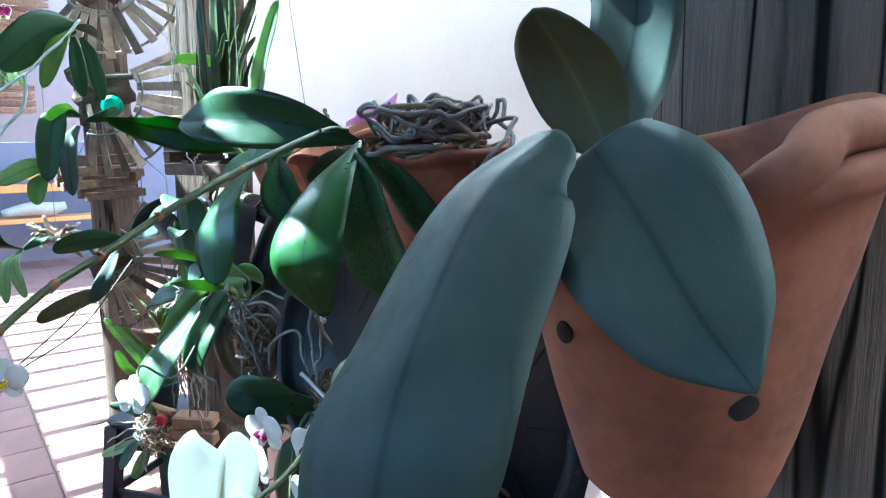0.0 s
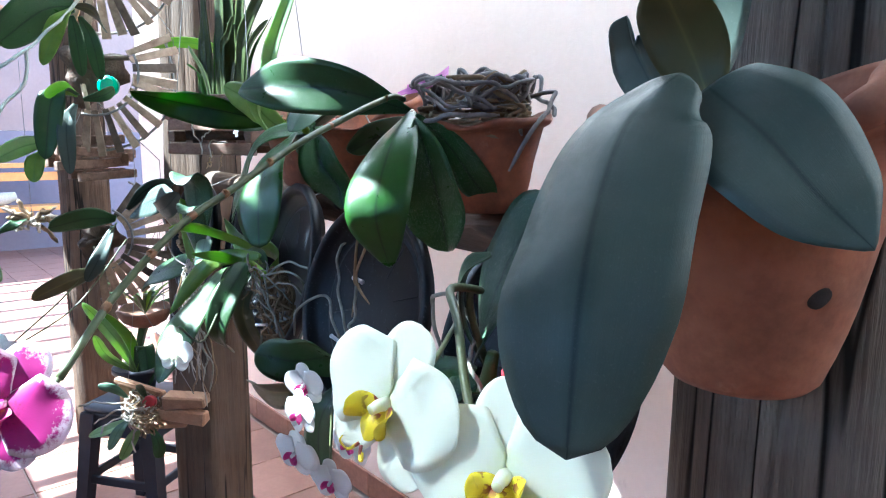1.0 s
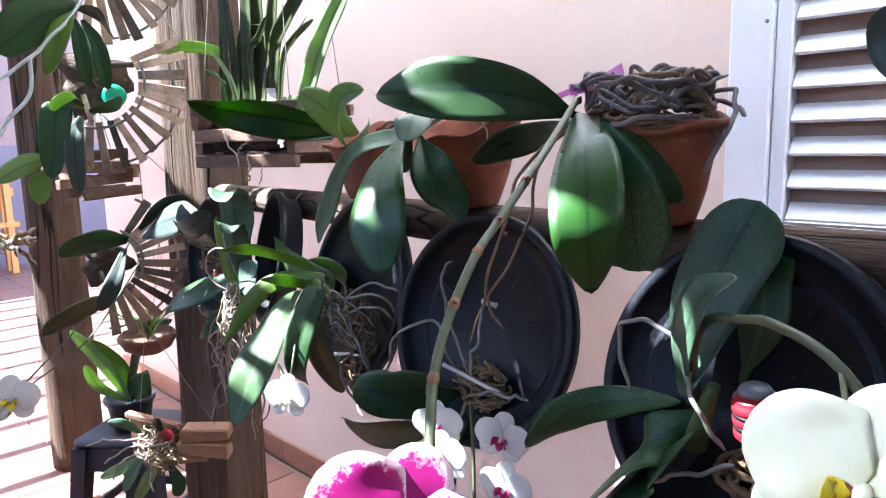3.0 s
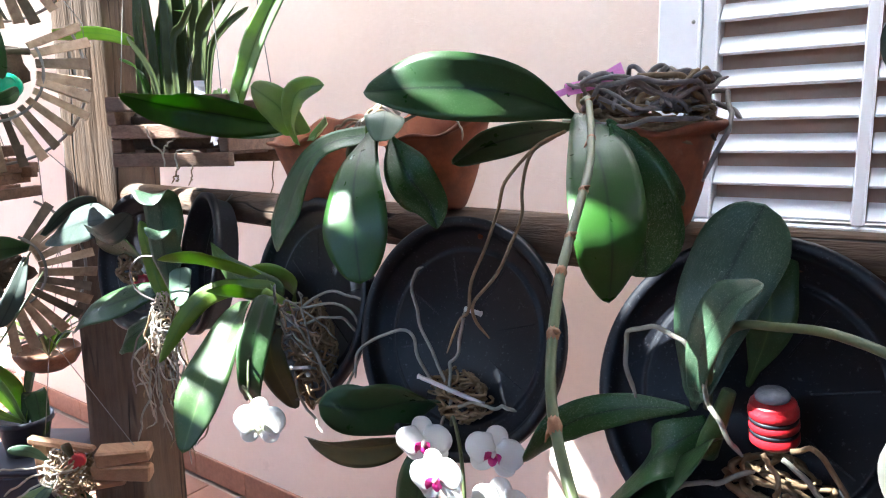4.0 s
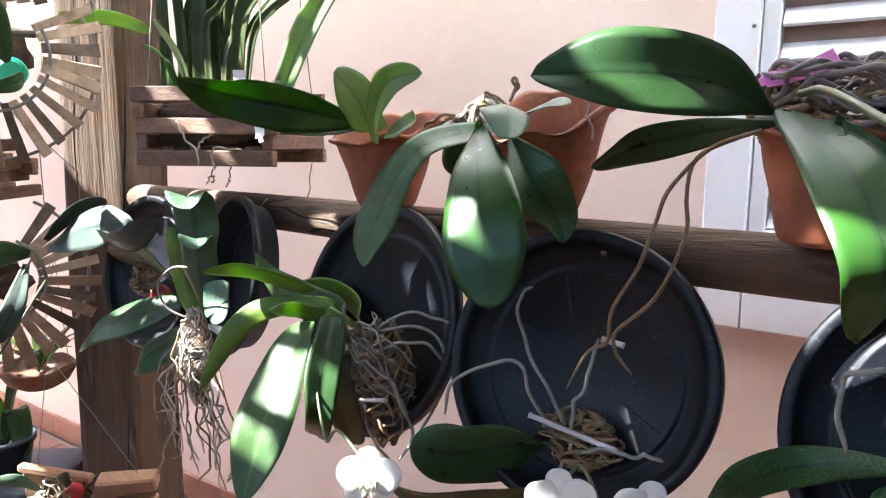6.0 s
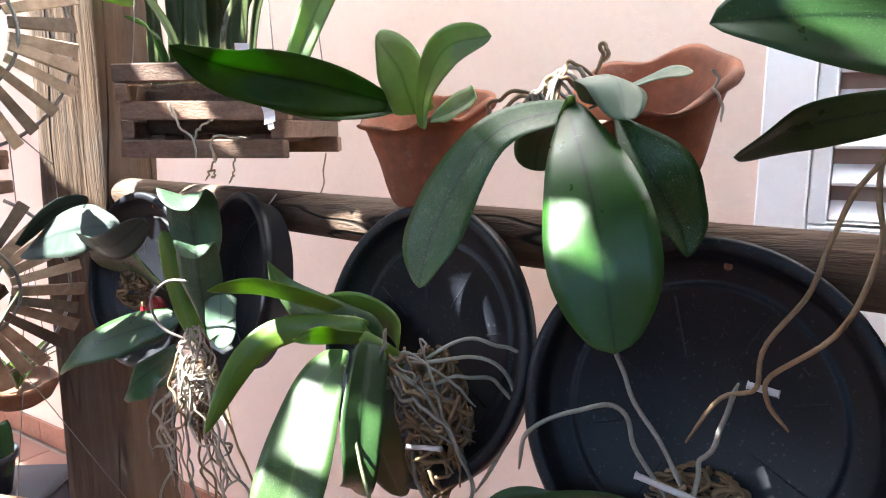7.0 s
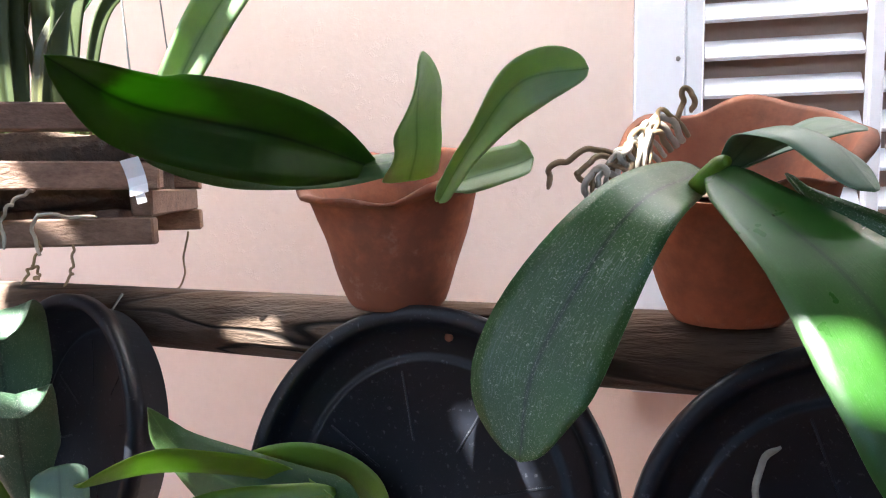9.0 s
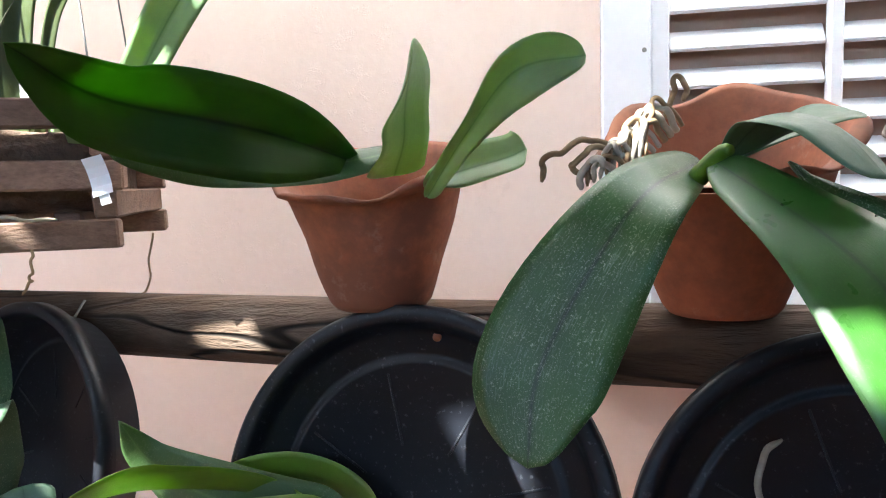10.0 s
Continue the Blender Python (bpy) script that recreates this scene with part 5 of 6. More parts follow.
def bottle(at, r, h, mat, label):
    t = thing("plastic_bottle", at, label, "bottle")
    m = Matrix.Translation(at) @ pose(0, 0, 0, 8, -4, 0)
    b = bmesh.new()
    prof = [(0.0, 0.0), (r * 0.85, 0.0), (r, 0.003)]
    for k in range(3):
        z0 = 0.003 + k * (h - 0.006) / 3
        prof += [(r, z0 + 0.001), (r, z0 + (h - 0.006) / 3 - 0.004), (r * 0.93, z0 + (h - 0.006) / 3 - 0.003), (r * 0.93, z0 + (h - 0.006) / 3)]
    prof += [(r * 0.9, h - 0.002), (r * 0.5, h), (0.0, h)]
    lathe(b, prof, m, 36)
    part("body", b, mat, t)
    b = bmesh.new()
    lathe(b, [(0.0, h), (r * 0.68, h + 0.0005), (r * 0.70, h + 0.003), (r * 0.58, h + 0.0055), (0.0, h + 0.006)], m, 28)
    part("cap", b, bpy.data.materials.get("cap_grey") or grainy("cap_grey", (0.12, 0.13, 0.15), (0.24, 0.25, 0.28), 40.0, 0.25), t, "grey plastic cap")
    for k in range(2):
        z0 = 0.003 + (k + 1) * (h - 0.006) / 3 - 0.0015
        b = bmesh.new()
        lathe(b, [(r * 0.94, z0 - 0.0018), (r * 0.975, z0 - 0.0018), (r * 0.975, z0 + 0.0012), (r * 0.94, z0 + 0.0012)], m, 36)
        part("ring", b, PLASTIC, t, "black ring")
    return t


bottle((-0.348, 0.286, 1.074), 0.0165, 0.034, RED, "small red plastic bottle with black rings among roots")


def cap(at, normal, r, mat, label):
    t = thing("bottle_cap", at, label, "bottle cap")
    m = frame_of(at, normal)
    b = bmesh.new()
    lathe(b, [(0.0, 0.0), (r, 0.0), (r, 0.012), (r * 0.9, 0.014), (0.0, 0.014)], m, 40, lambda a, k, rr, z: (rr * (1 + (0.02 if int(a * 40 / math.tau) % 2 and k in (1, 2) else 0)), z))
    part("shell", b, mat, t)
    b = bmesh.new()
    lathe(b, [(r * 0.62, 0.0138), (r * 0.68, 0.0152), (r * 0.74, 0.0138)], m, 30)
    part("rim_ring", b, mat, t)
    return t


cap((-1.592, 0.325, 1.386), (0.75, -0.6, 0.15), 0.021, GREEN, "green plastic bottle cap on a slat basket")
cap((-1.612, 0.374, 0.662), (0.75, -0.6, 0.1), 0.0155, RED, "red plastic bottle cap on a wooden mount")
cap((-1.372, 0.412, 1.046), (0.5, -0.8, 0.2), 0.0150, RED, "red plastic bottle cap among brown roots")

# ---- two orchids on the saucers by the timber post ----
F = orchid("moth_orchid", (-1.170, 0.345, 1.080), "orchid with hooded leaves and a hanging mass of pale roots")
blade("leaf", F, [(-1.180, 0.345, 1.080), (-1.198, 0.352, 1.145), (-1.198, 0.348, 1.198), (-1.178, 0.326, 1.213), (-1.154, 0.312, 1.200)], 0.058, (0.8, 0.5, 0.0), LEAF_DUSTY, -0.25, "broad")
blade("leaf", F, [(-1.172, 0.340, 1.070), (-1.172, 0.335, 1.120), (-1.163, 0.325, 1.160), (-1.143, 0.310, 1.152)], 0.046, (0.8, 0.5, 0.0), LEAF_DUSTY, -0.2, "broad")
blade("leaf", F, [(-1.153, 0.346, 1.106), (-1.142, 0.335, 1.078), (-1.132, 0.330, 1.069), (-1.129, 0.323, 1.056)], [0.035, 0.038, 0.029, 0.030], [(0.94, 0.31, -0.13), (0.99, 0.13, -0.02), (1.00, -0.03, 0.08)], LEAF_GREY, -0.03)
blade("leaf", F, [(-1.180, 0.340, 1.040), (-1.205, 0.338, 1.085), (-1.232, 0.335, 1.172)], 0.028, (0.5, 0.6, 0.5), LEAF_FRESH, -0.45)
tangle("root_mass", F, (-1.186, 0.332, 1.010), (0.022, 0.018, 0.058), 80, 0.0013, ROOT, rnd, 0.012, "hanging mass of pale roots")
tangle("root_mass", F, (-1.184, 0.336, 1.005), (0.020, 0.016, 0.056), 50, 0.0014, ROOT_DARK, rnd, 0.012, "brown roots among the pale ones")
for k in range(28):
    a = rnd.uniform(-0.030, 0.034)
    x0, y0, z0 = -1.186 + a, 0.330 + rnd.uniform(-0.012, 0.012), rnd.uniform(0.97, 1.04)
    ln = rnd.uniform(0.05, 0.19)
    screen_roots(F, (ROOT, ROOT_DARK, ROOT_SILVER)[k % 3], rnd.uniform(0.0008, 0.0016),
                 [(x0, y0, z0), (x0 + a * 0.6 + rnd.uniform(-0.015, 0.015), y0 - 0.008, z0 - ln * 0.35), (x0 + a + rnd.uniform(-0.025, 0.025), y0 - 0.006, z0 - ln * 0.7), (x0 + a * 1.3 + rnd.uniform(-0.035, 0.035), y0, z0 - ln)], wob=0.004)
screen_roots(F, ROOT_GREY, 0.0015,
             [(-1.190, 0.325, 1.055), (-1.215, 0.310, 1.070), (-1.218, 0.305, 1.100), (-1.195, 0.300, 1.118), (-1.165, 0.300, 1.128), (-1.150, 0.302, 1.130)],
             [(-1.200, 0.330, 1.030), (-1.245, 0.318, 0.985), (-1.258, 0.315, 0.935), (-1.255, 0.315, 0.900)])
G = orchid("moth_orchid", (-1.380, 0.400, 1.080), "orchid with blue-green leaves tied to a black saucer")
blade("leaf", G, [(-1.378, 0.376, 1.162), (-1.434, 0.359, 1.155), (-1.504, 0.353, 1.139), (-1.570, 0.342, 1.108)], [0.014, 0.070, 0.062, 0.029], [(0.04, 0.40, 0.92), (0.12, 0.42, 0.90), (0.19, 0.56, 0.81)], LEAF_BLUE, -0.07)
blade("leaf", G, [(-1.430, 0.350, 1.146), (-1.345, 0.340, 1.142), (-1.285, 0.350, 1.178)], 0.042, (0.2, -0.5, 0.8), LEAF_BLUE, -0.12)
blade("leaf", G, [(-1.289, 0.391, 1.051), (-1.365, 0.356, 1.023), (-1.431, 0.333, 0.995), (-1.485, 0.342, 0.964)], [0.023, 0.062, 0.047, 0.052], [(-0.30, 0.41, 0.86), (-0.22, 0.63, 0.74), (-0.19, 0.73, 0.65)], LEAF, -0.08)
blade("leaf", G, [(-1.260, 0.362, 1.003), (-1.326, 0.382, 0.981), (-1.351, 0.361, 0.959), (-1.360, 0.349, 0.938)], [0.025, 0.061, 0.060, 0.047], [(-0.63, 0.36, 0.69), (-0.47, 0.62, 0.63), (-0.38, 0.61, 0.70)], LEAF_SPECK, -0.16)
blade("leaf", G, [(-1.330, 0.400, 1.080), (-1.400, 0.390, 1.110), (-1.470, 0.385, 1.110)], 0.060, (-0.3, -0.4, 0.8), LEAF, -0.1)
tangle("root_ball", G, (-1.395, 0.398, 1.070), (0.034, 0.012, 0.024), 30, 0.0028, ROOT_DARK, rnd)

# ---- pots on the pole: roots ----
for k in range(11):
    u = 0.55 * k
    screen_roots(B, ROOT if k % 3 else ROOT_DARK, rnd.uniform(0.0013, 0.0022), [(-0.750 - 0.006 * u, 0.376 - 0.005 * u, 1.316 - 0.005 * u), (-0.760 - 0.006 * u, 0.366 - 0.004 * u, 1.328 - 0.0055 * u), (-0.770 - 0.006 * u, 0.358 - 0.003 * u, 1.322 - 0.005 * u), (-0.772 - 0.006 * u, 0.353 - 0.002 * u, 1.300 - 0.003 * u)], wob=0.0018)
screen_roots(B, ROOT_DARK, 0.0017, [(-0.782, 0.352, 1.303), (-0.806, 0.348, 1.309), (-0.821, 0.345, 1.300), (-0.825, 0.344, 1.288)], [(-0.784, 0.350, 1.302), (-0.803, 0.346, 1.304), (-0.809, 0.344, 1.295), (-0.799, 0.346, 1.289)], [(-0.757, 0.392, 1.322), (-0.752, 0.392, 1.338), (-0.747, 0.388, 1.341), (-0.748, 0.385, 1.330)])
screen_roots(B, ROOT, 0.0010, [(-0.662, 0.345, 1.318), (-0.658, 0.350, 1.306), (-0.656, 0.352, 1.285)])

# ---- slatted crate with strap-leaved orchid ----
CR = thing("slat_crate", (-1.255, 0.47, 1.250), "weathered slatted wooden crate hung on wires", "hanging crate")
mcr = Matrix.Translation((-1.258, 0.475, 0)) @ pose(0, 0, 0, 0, 0, 24)
ra = random.Random(4)
LX, LY, T = 0.205, 0.205, 0.016
for k, z in enumerate((1.2595, 1.281, 1.3025, 1.324, 1.3455)):
    for s in (-1, 1):
        b = bmesh.new()
        if k % 2 == 0:
            box(b, mcr @ Matrix.Translation((ra.uniform(-0.004, 0.004), s * (LY / 2 - 0.012), z)) @ pose(0, 0, 0, ra.uniform(-3, 3), ra.uniform(-0.6, 0.6), ra.uniform(-0.7, 0.7)), LX * ra.uniform(0.97, 1.05), T, 0.0205, 0.0015, 0.0006, ra)
        else:
            box(b, mcr @ Matrix.Translation((s * (LX / 2 - 0.012), ra.uniform(-0.004, 0.004), z)) @ pose(0, 0, 0, ra.uniform(-0.6, 0.6), ra.uniform(-3, 3), ra.uniform(-0.7, 0.7)), T, LY * ra.uniform(0.97, 1.05), 0.0205, 0.0015, 0.0006, ra)
        part("slat", b, CRATE, CR, smooth=False)
for s in (-0.6, -0.2, 0.2, 0.6):
    b = bmesh.new()
    box(b, mcr @ Matrix.Translation((s * LX / 2, 0, 1.2705)), 0.018, LY * 0.82, 0.010, 0.001)
    part("floor_slat", b, CRATE, CR, smooth=False)
for sx in (-1, 1):
    for sy in (-1, 1):
        b = bmesh.new()
        tube(b, [mcr @ Vector((sx * 0.088, sy * 0.088, 1.34)), mcr @ Vector((sx * 0.085, sy * 0.085, 1.365)), mcr @ Vector((0, 0, 2.452))], 0.0008, 5)
        part("hanging_wire", b, STEEL, CR)
b = bmesh.new()
box(b, mcr @ Matrix.Translation((0, 0, 1.305)), LX * 0.80, LY * 0.80, 0.055, 0.01)
bmesh.ops.subdivide_edges(b, edges=b.edges, cuts=6, use_grid_fill=True)
for v in b.verts:
    v.co += Vector((0, 0, 1)) * 0.012 * noise.noise(v.co * 70)
part("potting_bark", b, BARK, CR, "dark bark filling")
ON = orchid("strap_leaved_orchid", (-1.25, 0.47, 1.33), "strap-leaved orchid with tall narrow leaves in the crate")
STRAPS = (
        ([(-1.300, 0.450, 1.325), (-1.296, 0.450, 1.43), (-1.288, 0.450, 1.62)], 0.028, LEAF_STRAP, (1, 0.3, 0)),
        ([(-1.278, 0.460, 1.325), (-1.285, 0.462, 1.451), (-1.273, 0.460, 1.518), (-1.262, 0.450, 1.66)], 0.029, LEAF_STRAP, (1, 0.4, 0)),
        ([(-1.252, 0.470, 1.325), (-1.248, 0.468, 1.448), (-1.223, 0.460, 1.512), (-1.180, 0.450, 1.62)], 0.027, LEAF_STRAP, (1, 0.2, 0)),
        ([(-1.231, 0.455, 1.325), (-1.215, 0.455, 1.445), (-1.176, 0.455, 1.490), (-1.090, 0.450, 1.545)], 0.026, LEAF_STRAP, (0.8, 0.3, -0.4)),
        ([(-1.206, 0.450, 1.335), (-1.184, 0.450, 1.425), (-1.142, 0.445, 1.454), (-1.080, 0.440, 1.474)], 0.011, LEAF_STRAP, (0.7, 0.3, -0.6)),
        ([(-1.145, 0.455, 1.335), (-1.098, 0.450, 1.405), (-1.055, 0.445, 1.452), (-0.985, 0.44, 1.515)], 0.034, LEAF_PALE, (0.7, 0.3, -0.6)),
        ([(-1.375, 0.455, 1.325), (-1.389, 0.455, 1.46), (-1.394, 0.460, 1.533), (-1.400, 0.46, 1.62)], 0.020, LEAF_STRAP, (1, 0.3, 0)),
        ([(-1.350, 0.460, 1.325), (-1.337, 0.460, 1.468), (-1.294, 0.460, 1.493), (-1.240, 0.455, 1.488)], 0.016, LEAF_OLIVE, (0.9, 0.4, -0.2)),
        ([(-1.266, 0.440, 1.325), (-1.269, 0.440, 1.441), (-1.240, 0.440, 1.466), (-1.205, 0.435, 1.495)], 0.014, LEAF_STRAP, (0.9, 0.3, -0.3)),
        ([(-1.365, 0.450, 1.335), (-1.378, 0.450, 1.440), (-1.405, 0.455, 1.480)], 0.012, LEAF_STRAP, (1, 0.3, 0)),
        ([(-1.320, 0.430, 1.335), (-1.350, 0.425, 1.40), (-1.400, 0.42, 1.425)], 0.011, LEAF_OLIVE, (0.5, 0.4, -0.7)),
        ([(-1.320, 0.490, 1.325), (-1.322, 0.490, 1.47), (-1.350, 0.48, 1.66)], 0.026, LEAF_STRAP, (1, 0.4, 0)),
        ([(-1.335, 0.440, 1.325), (-1.325, 0.440, 1.42), (-1.330, 0.430, 1.56)], 0.018, LEAF_STRAP, (1, 0.4, 0)))
for ctrl, w, mat, sd in STRAPS:
    blade("leaf", ON, ctrl, w, sd, mat, 0.35, "strap", thick=0.001)
for k in range(12):
    x, y = -1.375 + 0.011 * k + ra.uniform(-0.008, 0.008), 0.455 + ra.uniform(-0.03, 0.05)
    ln, dx, dy = ra.uniform(0.07, 0.24), ra.uniform(-0.5, 0.6), ra.uniform(-0.35, 0.2)
    blade("leaf", ON, [(x, y, 1.33), (x + dx * ln * 0.25, y + dy * ln * 0.2, 1.33 + ln * 0.55), (x + dx * ln * 0.9, y + dy * ln * 0.7, 1.33 + ln * ra.uniform(0.8, 1.0))], ra.uniform(0.009, 0.017), (1, ra.uniform(-0.5, 0.5), 0), (LEAF_STRAP, LEAF_OLIVE, LEAF_STRAP, LEAF_BRONZE)[k % 4], 0.4, "strap" if k % 3 else "lance", thick=0.001)
for k in range(9):
    b = bmesh.new()
    x, y = -1.33 + 0.024 * k + ra.uniform(-0.006, 0.006), 0.445 + ra.uniform(-0.02, 0.03)
    h_ = ra.uniform(0.025, 0.045)
    tube(b, curve_points([(x, y, 1.325), (x + 0.002, y, 1.325 + h_ * 0.5), (x + 0.004, y, 1.325 + h_)], 8), 0.0085, 10, lambda s: 0.55 + 0.6 * math.sin(math.pi * min(1, s * 0.95 + 0.03)) - 0.3 * s)
    part("bulb", b, LEAF_PALE, ON)
label_tag((-1.188, 0.425, 1.362), (0.6, -0.8, 0.1), 90, 0.030, 0.016, WHITE, "white plastic plant label in the crate", 5, False)
label_tag((-1.118, 0.395, 1.300), (0.3, -0.95, 0.1), 105, 0.026, 0.013, WHITE, "white plastic plant label on the crate", 6, False)
screen_roots(ON, ROOT, 0.0013,
             [(-1.250, 0.368, 1.310), (-1.230, 0.362, 1.290), (-1.212, 0.368, 1.272), (-1.208, 0.368, 1.250)],
             [(-1.212, 0.368, 1.268), (-1.200, 0.372, 1.285), (-1.188, 0.378, 1.292)],
             [(-1.188, 0.378, 1.245), (-1.190, 0.374, 1.268), (-1.175, 0.380, 1.274), (-1.150, 0.392, 1.272)])
screen_roots(ON, ROOT_DARK, 0.0010,
             [(-1.190, 0.38, 1.256), (-1.190, 0.375, 1.240), (-1.200, 0.372, 1.225)], [(-1.195, 0.378, 1.238), (-1.186, 0.374, 1.228)],
             [(-1.170, 0.390, 1.252), (-1.168, 0.386, 1.235), (-1.175, 0.384, 1.222)],
             [(-1.190, 0.56, 1.25), (-1.195, 0.56, 1.225), (-1.200, 0.558, 1.20), (-1.215, 0.555, 1.185)])


# ---- slat baskets hanging one above the other ----
def slat_basket(at, normal, inner, outer, seed, arc, n=31, droop=0.25):
    r_ = random.Random(seed)
    t = thing("slat_basket", at, "round hanging basket of radiating weathered wooden slats", "hanging basket", "slat baskets by the post")
    m = frame_of(at, normal)
    for k in range(n):
        a = k * 360 / n - 180 + r_.uniform(-2, 2)
        if not arc[0] < a < arc[1]:
            continue
        ln = outer - inner + r_.uniform(-0.008, 0.008)
        b = bmesh.new()
        mm = m @ pose(0, 0, 0, 0, 0, a) @ Matrix.Translation((inner + ln / 2, 0, r_.uniform(-0.003, 0.003) - droop * 0.05)) @ pose(0, 0, 0, r_.uniform(-12, 12), math.degrees(math.atan(droop)), r_.uniform(-2, 2))
        box(b, mm, ln, 0.0185 + r_.uniform(-0.003, 0.002), 0.006, 0.0, 0.0010, r_)
        ctr = mm.translation
        ax, lat = (mm.to_3x3() @ Vector((1, 0, 0))).normalized(), (mm.to_3x3() @ Vector((0, 1, 0))).normalized()
        for v in b.verts:
            o_ = v.co - ctr
            v.co -= lat * o_.dot(lat) * (0.15 - 0.15 * o_.dot(ax) / (ln / 2))
        part("slat", b, SLAT, t, smooth=False)
    for rad, zz in ((outer - 0.012, -0.036), (inner + 0.012, 0.004)):
        b = bmesh.new()
        tube(b, [m @ Vector((rad * math.cos(q), rad * math.sin(q), zz - droop * 0.02)) for q in (radians(arc[0] + (arc[1] - arc[0]) * i / 40) for i in range(41))], 0.0028, 6)
        part("hoop", b, STEEL, t)
    # added dark lump; covers the bright wall behind the basket's open middle
    b = bmesh.new()
    lathe(b, [(0.0, 0.006), (inner * 0.35, 0.008), (inner * 0.65, -0.004), (inner * 0.76, -0.016), (inner * 0.6, -0.034), (0.0, -0.040)], m @ Matrix.Translation((0, 0, -0.02)), 30,
          lambda a, k, rr, z: (rr * (1 + 0.22 * math.sin(3 * a + seed) + 0.14 * math.sin(7 * a + k)), z + 0.006 * math.sin(5 * a + 2 * k)))
    part("dark_filler", b, BARK, t, "dark lump added to fill the see-through middle")
    for q0, q1 in ((arc[0] + 8, 0.0), (arc[1] - 8, 0.4)):
        b = bmesh.new()
        tube(b, [m @ Vector((inner * math.cos(radians(q0)), inner * math.sin(radians(q0)), 0.0)), m @ Vector((-inner * 0.3, inner * q1, -0.03))], 0.006, 6)
        part("strut", b, SLAT, t)
    for q in (arc[1] - 6, arc[1] - 40):
        b = bmesh.new()
        e = m @ Vector((outer * 0.95 * math.cos(radians(q)), outer * 0.95 * math.sin(radians(q)), -0.03))
        tube(b, [e, e + Vector((0, 0, 0.12)), Vector((at[0], at[1] + 0.02, at[2] + 0.30))], 0.0009, 5)
        part("hanging_wire", b, STEEL, t)
    return t


FACE = (0.93, -0.34, 0.06)
slat_basket((-1.635, 0.300, 1.420), FACE, 0.082, 0.180, 1, (-104, 30))
slat_basket((-1.640, 0.290, 1.055), FACE, 0.060, 0.155, 2, (-92, 62))
slat_basket((-1.640, 0.325, 1.660), FACE, 0.070, 0.165, 3, (-140, 20))
# dark wooden box between the baskets
BX = thing("slat_crate", (-1.69, 0.33, 1.21), "small dark weathered slatted box between the baskets", "hanging crate")
for (y, z), w in (((0.30, 1.272), 0.16), ((0.31, 1.246), 0.19), ((0.30, 1.220), 0.17), ((0.33, 1.195), 0.14)):
    for x in (-1.67, -1.76):
        b = bmesh.new()
        box(b, Matrix.Translation((x, y, z)) @ pose(0, 0, 0, ra.uniform(-3, 3), ra.uniform(-4, 4), 20), 0.014, w, 0.020, 0.0015, 0.001, ra)
        part("slat", b, CRATE, BX, smooth=False)
for y in (0.25, 0.36):
    b = bmesh.new()
    box(b, Matrix.Translation((-1.715, y, 1.234)) @ pose(0, 0, 0, 0, 0, 20), 0.11, 0.014, 0.020, 0.0015)
    part("slat", b, CRATE, BX, smooth=False)
    b = bmesh.new()
    tube(b, [Vector((-1.715, y, 1.24)), Vector((-1.70, 0.32, 1.40))], 0.0008, 5)
    part("hanging_wire", b, STEEL, BX)

U = orchid("moth_orchid", (-1.570, 0.255, 1.530), "orchid with dark drooping leaves on a slat basket")
for ctrl, w, mat, sd in (
        ([(-1.565, 0.262, 1.539), (-1.545, 0.200, 1.520), (-1.540, 0.120, 1.450)], 0.085, LEAF, (0.3, -0.3, 0.9)),
        ([(-1.560, 0.257, 1.534), (-1.530, 0.223, 1.500), (-1.530, 0.190, 1.415)], 0.036, LEAF_FRESH, (0.3, 0.9, 0.2)),
        ([(-1.565, 0.270, 1.520), (-1.545, 0.285, 1.470), (-1.550, 0.298, 1.395)], 0.030, LEAF, (0.3, 0.9, 0.0)),
        ([(-1.565, 0.255, 1.520), (-1.540, 0.255, 1.470), (-1.545, 0.262, 1.400)], 0.030, LEAF, (0.3, 0.9, 0.0)),
        ([(-1.565, 0.262, 1.540), (-1.545, 0.290, 1.53), (-1.545, 0.315, 1.49)], 0.030, LEAF_BRONZE, (0.3, -0.5, 0.8))):
    blade("leaf", U, ctrl, w, sd, mat, -0.15)
screen_roots(U, grainy("pale_stem", (0.30, 0.34, 0.30), (0.42, 0.46, 0.42), 40.0), 0.0033, [(-1.560, 0.269, 1.552), (-1.52, 0.215, 1.49), (-1.50, 0.160, 1.440), (-1.48, 0.09, 1.396), (-1.45, 0.0, 1.385)], [(-1.50, 0.160, 1.440), (-1.49, 0.15, 1.38), (-1.48, 0.11, 1.33), (-1.46, 0.07, 1.27)])
V = orchid("moth_orchid", (-1.570, 0.265, 1.360), "orchid with dark leaves by a green bottle cap")
